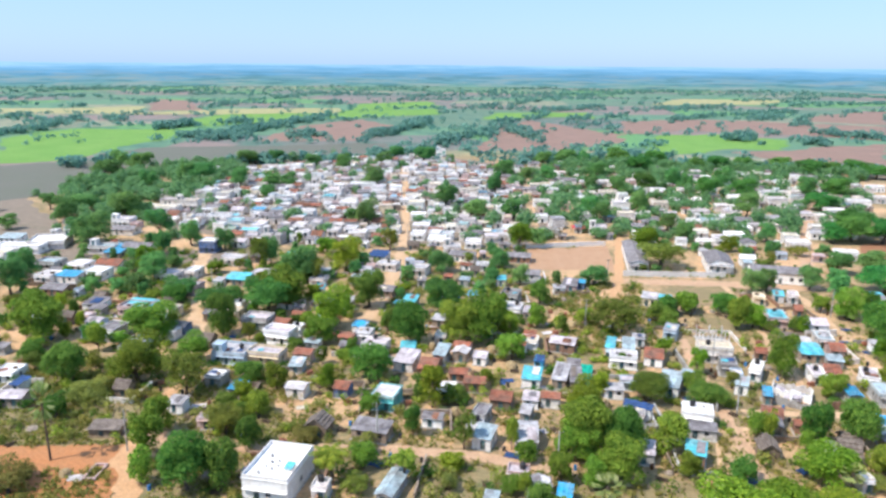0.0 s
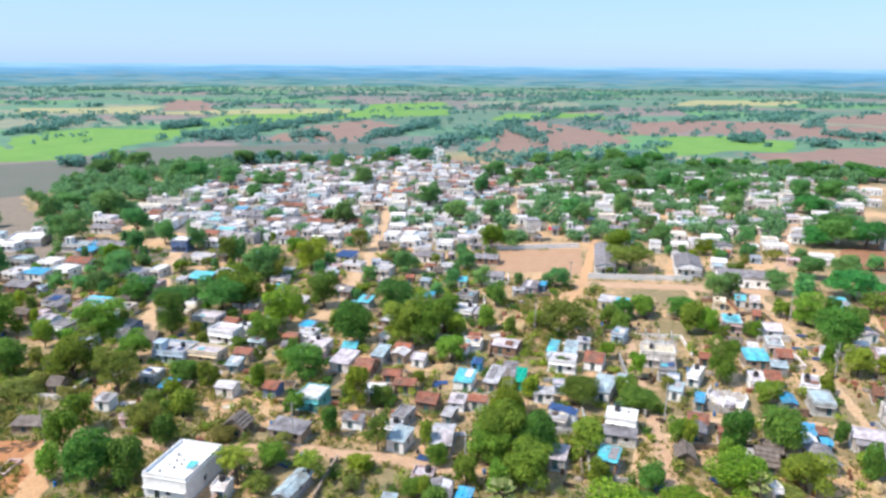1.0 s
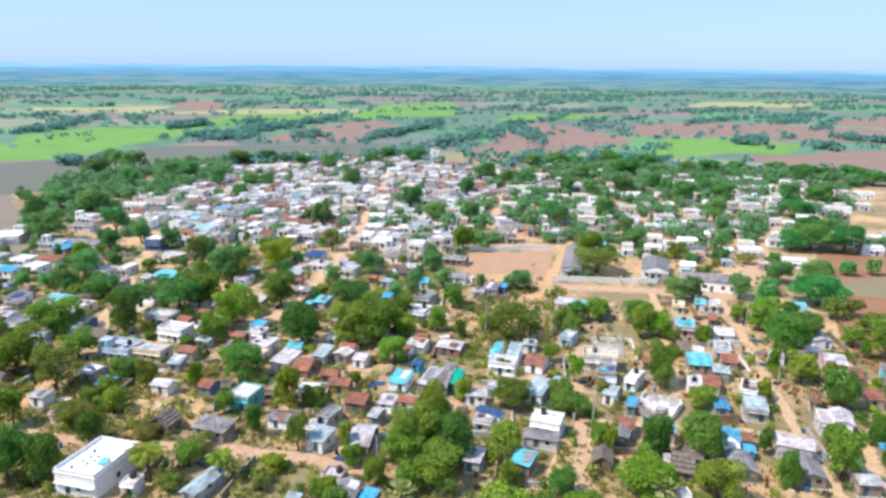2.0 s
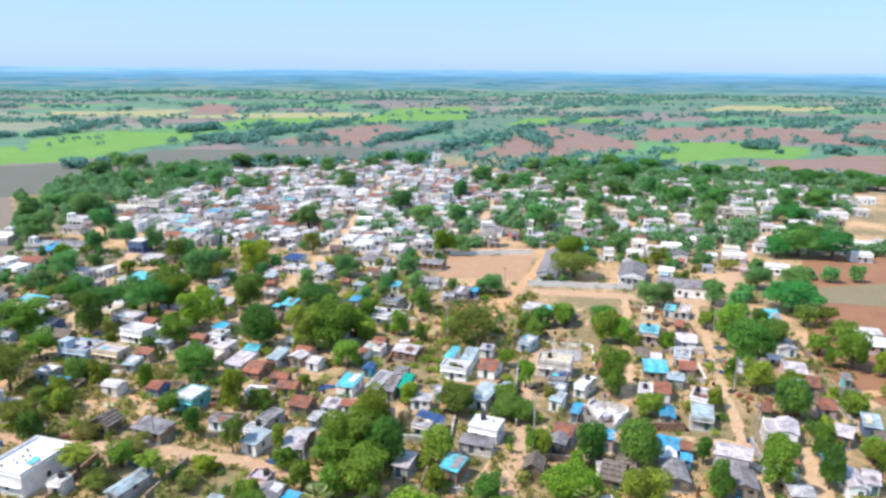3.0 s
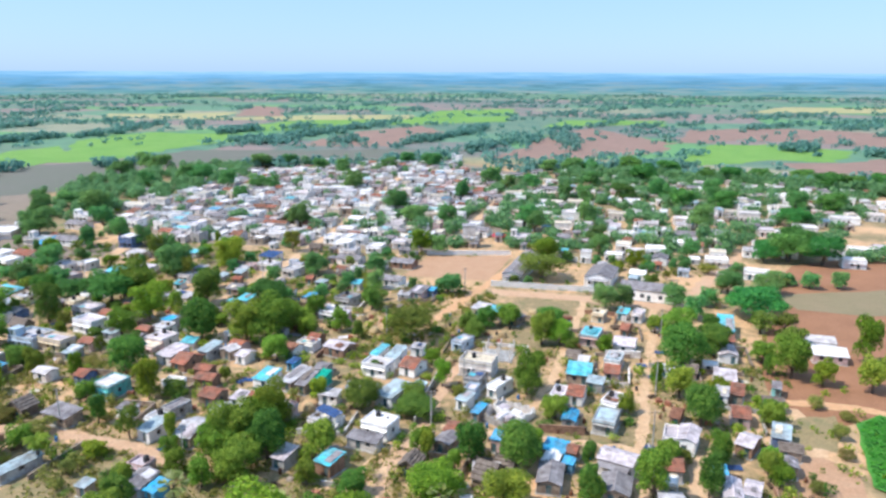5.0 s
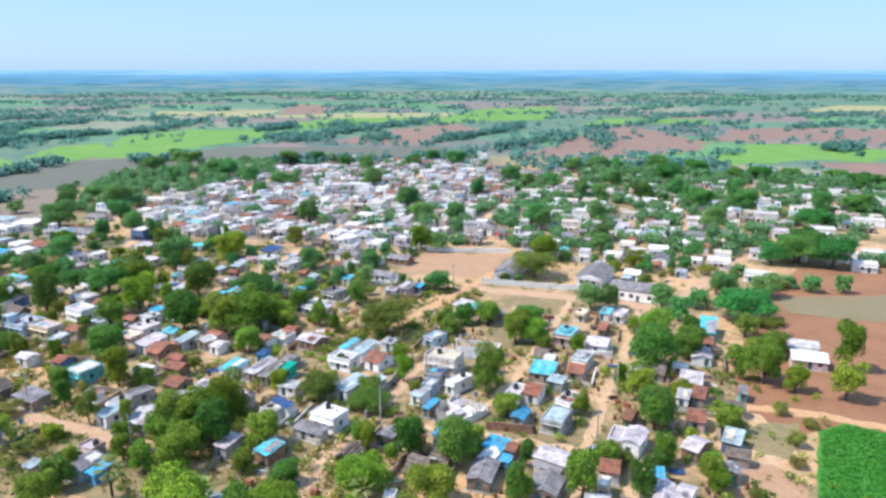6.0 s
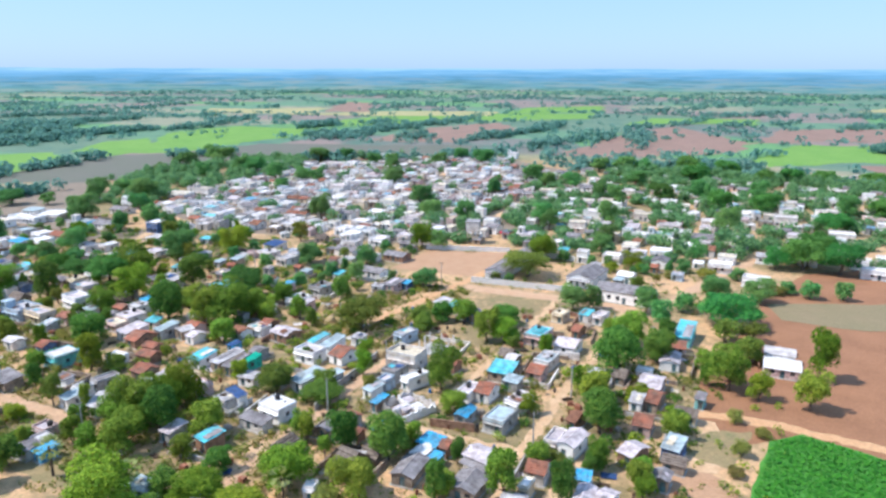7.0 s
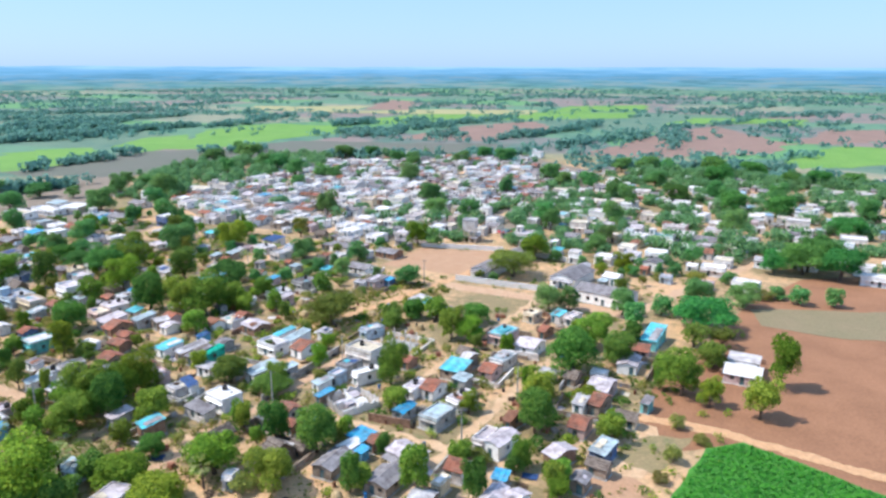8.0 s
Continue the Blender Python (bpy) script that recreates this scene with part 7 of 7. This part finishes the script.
def yards():
    """Low mud, stone and plaster walls round the plots, each with a gap for the way in."""
    r = random.Random(21)
    for x, y, far in [f for f in FOOT if f[2] > 1.7 and f[1] < 240]:
        if r.random() < 0.62:
            a, b, c = far + r.uniform(0.8, 2.0), far + r.uniform(0.8, 2.2), r.uniform(-0.1, 0.02)
            corners = [(-a, -b), (a, -b), (a, b), (-a, b)]
            k = r.randrange(4)
            stops = [(round(x + u - v * c, 1), round(y + v + u * c, 1)) for u, v in (corners[k], corners[(k + 1) % 4], corners[(k + 2) % 4])]
            middle = [((p[0] + q[0]) / 2, (p[1] + q[1]) / 2) for p, q in zip(stops, stops[1:])]
            if all(clear(*p, -0.25) for p in stops + middle):
                what, words = r.choice((("y", "mud-plastered"), ("y", "mud-plastered"), ("l", "bare grey"), ("o", "brown brick"), ("w", "white-washed"), ("t", "dark mud")))
                compound_wall(WALLS[what], f"low {words} wall round a village yard", r.uniform(0.8, 1.3), stops)


yards()


def heap(x, y, wide, high, material, label, sort):
    """A rounded heap with an uneven skin."""
    s, n, m = Shape(), 12, 5
    vs, fs = [], []
    for j in range(m):
        f = j / (m - 1)
        for k in range(n):
            a = k * 2 * math.pi / n
            q = wide / 2 * math.cos(f * math.pi / 2) ** 0.8 * (1 + 0.25 * noise.noise(Vector((x + math.cos(a), y + math.sin(a), f * 2)))) + 0.02
            vs.append((q * math.cos(a), q * math.sin(a), high * math.sin(f * math.pi / 2)))
    fs = [(j * n + k, j * n + (k + 1) % n, (j + 1) * n + (k + 1) % n, (j + 1) * n + k) for j in range(m - 1) for k in range(n)] + [tuple((m - 1) * n + k for k in range(n))]
    ob = part(sort, s.points(vs, fs), material)
    ob.matrix_world = pose(x, y, 0, 0, 0, x * 31)
    FOOT.append((x, y, wide / 2))
    return tagged(ob, label, sort.replace("_", " "))


STRAW = surface("dry straw", (0.50, 0.37, 0.19), (0.32, 0.22, 0.12), fine=6.0, bump=0.9)
RUBBLE = surface("grey-brown rubble", (0.36, 0.29, 0.23), (0.22, 0.17, 0.13), fine=6.0, bump=0.9)
for _ in range(260):
    x, y = rnd.uniform(-110, 125), rnd.uniform(98, 235)
    if clear(x, y, 1.2):
        if rnd.random() < 0.4:
            heap(round(x, 1), round(y, 1), rnd.uniform(1.6, 3.2), rnd.uniform(1.0, 2.0), STRAW, "rounded heap of dry straw in a yard", "haystack")
        else:
            heap(round(x, 1), round(y, 1), rnd.uniform(1.0, 2.6), rnd.uniform(0.4, 0.9), RUBBLE, "low heap of rubble and earth", "earth_mound")


# ---- clutter of the yards ----
BRICK = surface("stacked red bricks", (0.42, 0.17, 0.10), (0.27, 0.12, 0.08), fine=5.0)
DRUMS = [surface("blue plastic drum", (0.03, 0.20, 0.50), (0.04, 0.14, 0.30), rough=0.5), TANK, surface("rusty iron drum", (0.24, 0.10, 0.05), (0.13, 0.06, 0.04), rough=0.7)]


def firewood(x, y):
    s, r = Shape(), random.Random(int(x * 10 + y * 77))
    for k in range(14):
        u, z, a = r.uniform(-0.7, 0.7), 0.07 + 0.13 * (k // 5), r.uniform(-0.15, 0.15)
        s.tube((u - a, -0.9 + r.uniform(-0.2, 0.2), z), (u + a, 0.9 + r.uniform(-0.2, 0.2), z), 0.07, 0.05, 5)
    ob = tagged(part("firewood_pile", s, WOOD), "loose pile of cut firewood in a yard", "firewood", kind="stuff")
    ob.matrix_world = pose(x, y, 0, 0, 0, r.uniform(0, 180))


def brick_stack(x, y):
    s, r = Shape(), random.Random(int(x * 10 + y * 77))
    for j in range(5):
        for k in range(6):
            if j < 3 or r.random() < 0.6:
                u, v = (k % 3 - 1) * 0.42 + r.uniform(-0.04, 0.04), (k // 3 - 0.5) * 0.5 + r.uniform(-0.04, 0.04)
                s.box(u - 0.19, u + 0.19, v - 0.23, v + 0.23, j * 0.19, j * 0.19 + 0.185)
    ob = tagged(part("brick_stack", s, BRICK), "uneven stack of red bricks on bare earth", "bricks", kind="stuff")
    ob.matrix_world = pose(x, y, 0, 0, 0, r.uniform(-20, 20))


def drum(x, y):
    k = int(x * 10) % 3
    s = Shape().tube((0, 0, 0), (0, 0, 0.86), 0.29, 0.29, 12).tube((0, 0, 0.3), (0, 0, 0.34), 0.305, 0.305, 12).tube((0, 0, 0.58), (0, 0, 0.62), 0.305, 0.305, 12).tube((0, 0, 0.862), (0, 0, 0.89), 0.3, 0.28, 12)
    ob = tagged(part("water_drum", s, DRUMS[k]), ("blue plastic", "black plastic", "rusty iron")[k] + " water drum beside a house", "drum")
    ob.matrix_world = pose(x, y, 0)


def drying_cloth(x, y):
    s, r = Shape(), random.Random(int(x * 10 + y * 77))
    cloth(s, r.uniform(1.6, 3.2), 0.9, 0.06, -0.9, 0.06, r, 0.0)
    s.v = [(a, b, max(c, 0.03)) for a, b, c in s.v]
    what, words = r.choice((("n", "navy"), ("w", "white"), ("k", "faded lilac"), ("c", "cream")))
    ob = tagged(part("ground_sheet", s, ROOFS[what]), f"{words} sheet spread on the ground to dry", "sheet")
    ob.matrix_world = pose(x, y, 0.02, 0, 0, r.uniform(-30, 30))


for _ in range(900):
    x, y = round(rnd.uniform(-100, 122), 1), round(rnd.uniform(98, 200), 1)
    if clear(x, y, 0.5) and not clear(x, y, 2.2):
        rnd.choice((firewood, firewood, brick_stack, drum, drum, drying_cloth))(x, y)
        FOOT.append((x, y, 0.8))


# ---- what lies on the flat roofs ----
def bundle(r):
    s, q = Shape(), r.uniform(0.3, 0.6)
    ring = [(math.cos(k * math.pi / 4), math.sin(k * math.pi / 4)) for k in range(8)]
    vs = [(u * q * f * r.uniform(0.8, 1.1), v * q * f * r.uniform(0.8, 1.1), q * z) for f, z in ((1.0, 0.0), (1.1, 0.45), (0.5, 0.85)) for u, v in ring]
    fs = [(j * 8 + k, j * 8 + (k + 1) % 8, j * 8 + 8 + (k + 1) % 8, j * 8 + 8 + k) for j in range(2) for k in range(8)] + [tuple(range(16, 24)), tuple(range(7, -1, -1))]
    return "sack", s.points(vs, fs), r.choice((STRAW, WALLS["l"], WALLS["t"])), "bulging sack lying on a flat roof"


def crate(r):
    a, b, c = r.uniform(0.3, 0.6), r.uniform(0.3, 0.5), r.uniform(0.25, 0.5)
    return "crate", Shape().box(-a, a, -b, b, 0, c).box(-a - 0.03, a + 0.03, -b - 0.03, b + 0.03, c + 0.002, c + 0.05), WOOD, "weathered wooden crate on a flat roof"


def spread(r):
    s = Shape()
    cloth(s, r.uniform(0.9, 1.8), 0.7, 0.05, -0.7, 0.05, r, 0.0)
    s.v = [(a, b, max(c, 0.02)) for a, b, c in s.v]
    what, words = r.choice((("r", "faded red"), ("n", "navy"), ("y", "dark grey"), ("q", "turquoise"), ("c", "cream")))
    return "drying_cloth", s, ROOFS[what], f"{words} cloth spread on a flat roof to dry"


roof_rnd = random.Random(44)
for ob, X, Y, z in FLAT[1:]:
    if ob.matrix_basis.translation.y < 215 and X > 1.4 and Y > 1.6:
        for k in range(roof_rnd.choice((0, 1, 2, 2))):
            name, s, m, words = roof_rnd.choice((bundle, crate, spread, spread))(roof_rnd)
            q = tagged(part(name, s, m), words, name.replace("_", " "))
            q.matrix_world = ob.matrix_basis @ pose((k - 0.5) * X * 0.8, roof_rnd.uniform(-0.45, 0.45) * Y, z + 0.003, 0, 0, roof_rnd.uniform(-40, 40))


# ---- scrub and far woods ----
def scrub(label, boxes, count, seed, kind="bush"):
    rng, s = np.random.default_rng(seed), Shape()
    for x0, x1, y0, y1, share in boxes:
        for _ in range(int(count * share)):
            x, y = rng.uniform(x0, x1), rng.uniform(y0, y1)
            if clear(x, y, 0.5) and noise.noise(Vector((x * 0.06, y * 0.06, 3))) > -0.15:
                w = 0.5 + 1.9 * rng.uniform() ** 1.8
                far_tree(rng, s.v, s.f, x, y, w, w * rng.uniform(0.5, 0.9), 60, 0.5)
    tagged(part("scrub", s, LEAF[kind]), label, "bushes", kind="stuff")


scrub("low dry scrub between houses and gardens", [(-95, -20, 92, 150, 0.55), (-20, 60, 95, 130, 0.2), (30, 60, 160, 215, 0.15), (60, 125, 100, 170, 0.1)], 4000, 4)
def tufts():
    """Dry grass and weeds, clump by clump, on the rough ground."""
    rng, at = np.random.default_rng(61), []
    for x0, x1, y0, y1, n in ((-100, -22, 86, 146, 12000), (-22, 60, 90, 128, 3500), (60, 125, 100, 176, 2500), (28, 60, 160, 216, 2600)):
        for _ in range(n):
            x, y = rng.uniform(x0, x1), rng.uniform(y0, y1)
            if noise.noise(Vector((x * 0.09, y * 0.09, 5))) > -0.1 + rng.uniform(-0.2, 0.2) and clear(x, y, 0.1):
                at += [(x + rng.normal(0, 0.35), y + rng.normal(0, 0.35), rng.uniform(0.05, 0.4)) for _ in range(4)]
    at, s = np.array(at), Shape()
    cards(rng, at, rng.normal(size=at.shape) + np.array([0, 0, 0.5]), rng.uniform(0.12, 0.42, len(at)), s.v, s.f)
    tagged(part("weeds", s, LEAF["bush"]), "dry grass tufts and weeds over rough ground", "grass", kind="stuff")


tufts()
scrub("green garden bushes and weeds", [(-100, 130, 95, 260, 1.0)], 4200, 8, "mango")
scrub("bushes along the red field", [(108, 142, 120, 210, 1.0)], 170, 9, "tamarind")


def shrubs():
    """Bushes in the gaps of the village, too many to count, joined by their leaves."""
    rng = np.random.default_rng(83)
    for kind in ("bush", "mango", "neem"):
        s = Shape()
        for _, x, y, wide, high in (r for r in SHRUBS if r[0] == kind):
            far_tree(rng, s.v, s.f, x, y, wide, high, 150, 0.42)
        tagged(part("shrubs", s, LEAF[kind]), {"bush": "dry olive bushes between the houses", "mango": "dark green bushes between the houses", "neem": "green bushes between the houses"}[kind], "bushes", kind="stuff")


shrubs()


def far_trees():
    rng = np.random.default_rng(31)
    for kind, rows in FAR_TREES.items():
        s = Shape()
        for x, y, wide, high in rows:
            big = max(1.0, wide / 6)
            far_tree(rng, s.v, s.f, x, y, wide * 1.05, high, 230 * big * big, 0.46 / big)
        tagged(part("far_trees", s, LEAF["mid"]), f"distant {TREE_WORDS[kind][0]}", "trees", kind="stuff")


far_trees()


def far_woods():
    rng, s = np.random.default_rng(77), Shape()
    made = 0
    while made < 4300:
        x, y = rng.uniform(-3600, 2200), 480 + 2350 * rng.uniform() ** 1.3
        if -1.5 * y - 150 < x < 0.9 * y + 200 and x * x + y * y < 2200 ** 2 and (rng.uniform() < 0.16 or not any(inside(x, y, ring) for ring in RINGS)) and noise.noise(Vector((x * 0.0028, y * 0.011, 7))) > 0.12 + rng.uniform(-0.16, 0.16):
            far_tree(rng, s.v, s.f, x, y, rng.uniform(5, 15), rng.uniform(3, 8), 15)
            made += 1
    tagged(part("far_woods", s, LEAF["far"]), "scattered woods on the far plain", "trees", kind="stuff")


far_woods()


def crop_rows():
    """Leafy plants over the crop field, in wavering rows."""
    rng, s = np.random.default_rng(52), Shape()
    ring = [(132.5, 122), (134.5, 131), (137.5, 144.4), (143, 149.2), (155, 144.3), (164, 140.2), (200, 126), (196, 110), (160, 100)]
    at = [(x + rng.normal(0, 0.15), y + rng.normal(0, 0.15), 0.35 + rng.uniform(0.05, 0.45)) for x in np.arange(132, 199, 0.55) for y in np.arange(100, 150, 0.5) if inside(x, y, ring)]
    at = np.array(at)
    cards(rng, at, rng.normal(size=at.shape) * 0.3 + np.array([0, 0, 0.9]), rng.uniform(0.28, 0.6, len(at)), s.v, s.f)
    tagged(part("crop_plants", s, LEAF["crop"]), "dense rows of young green crop plants", "crop", kind="stuff")


crop_rows()
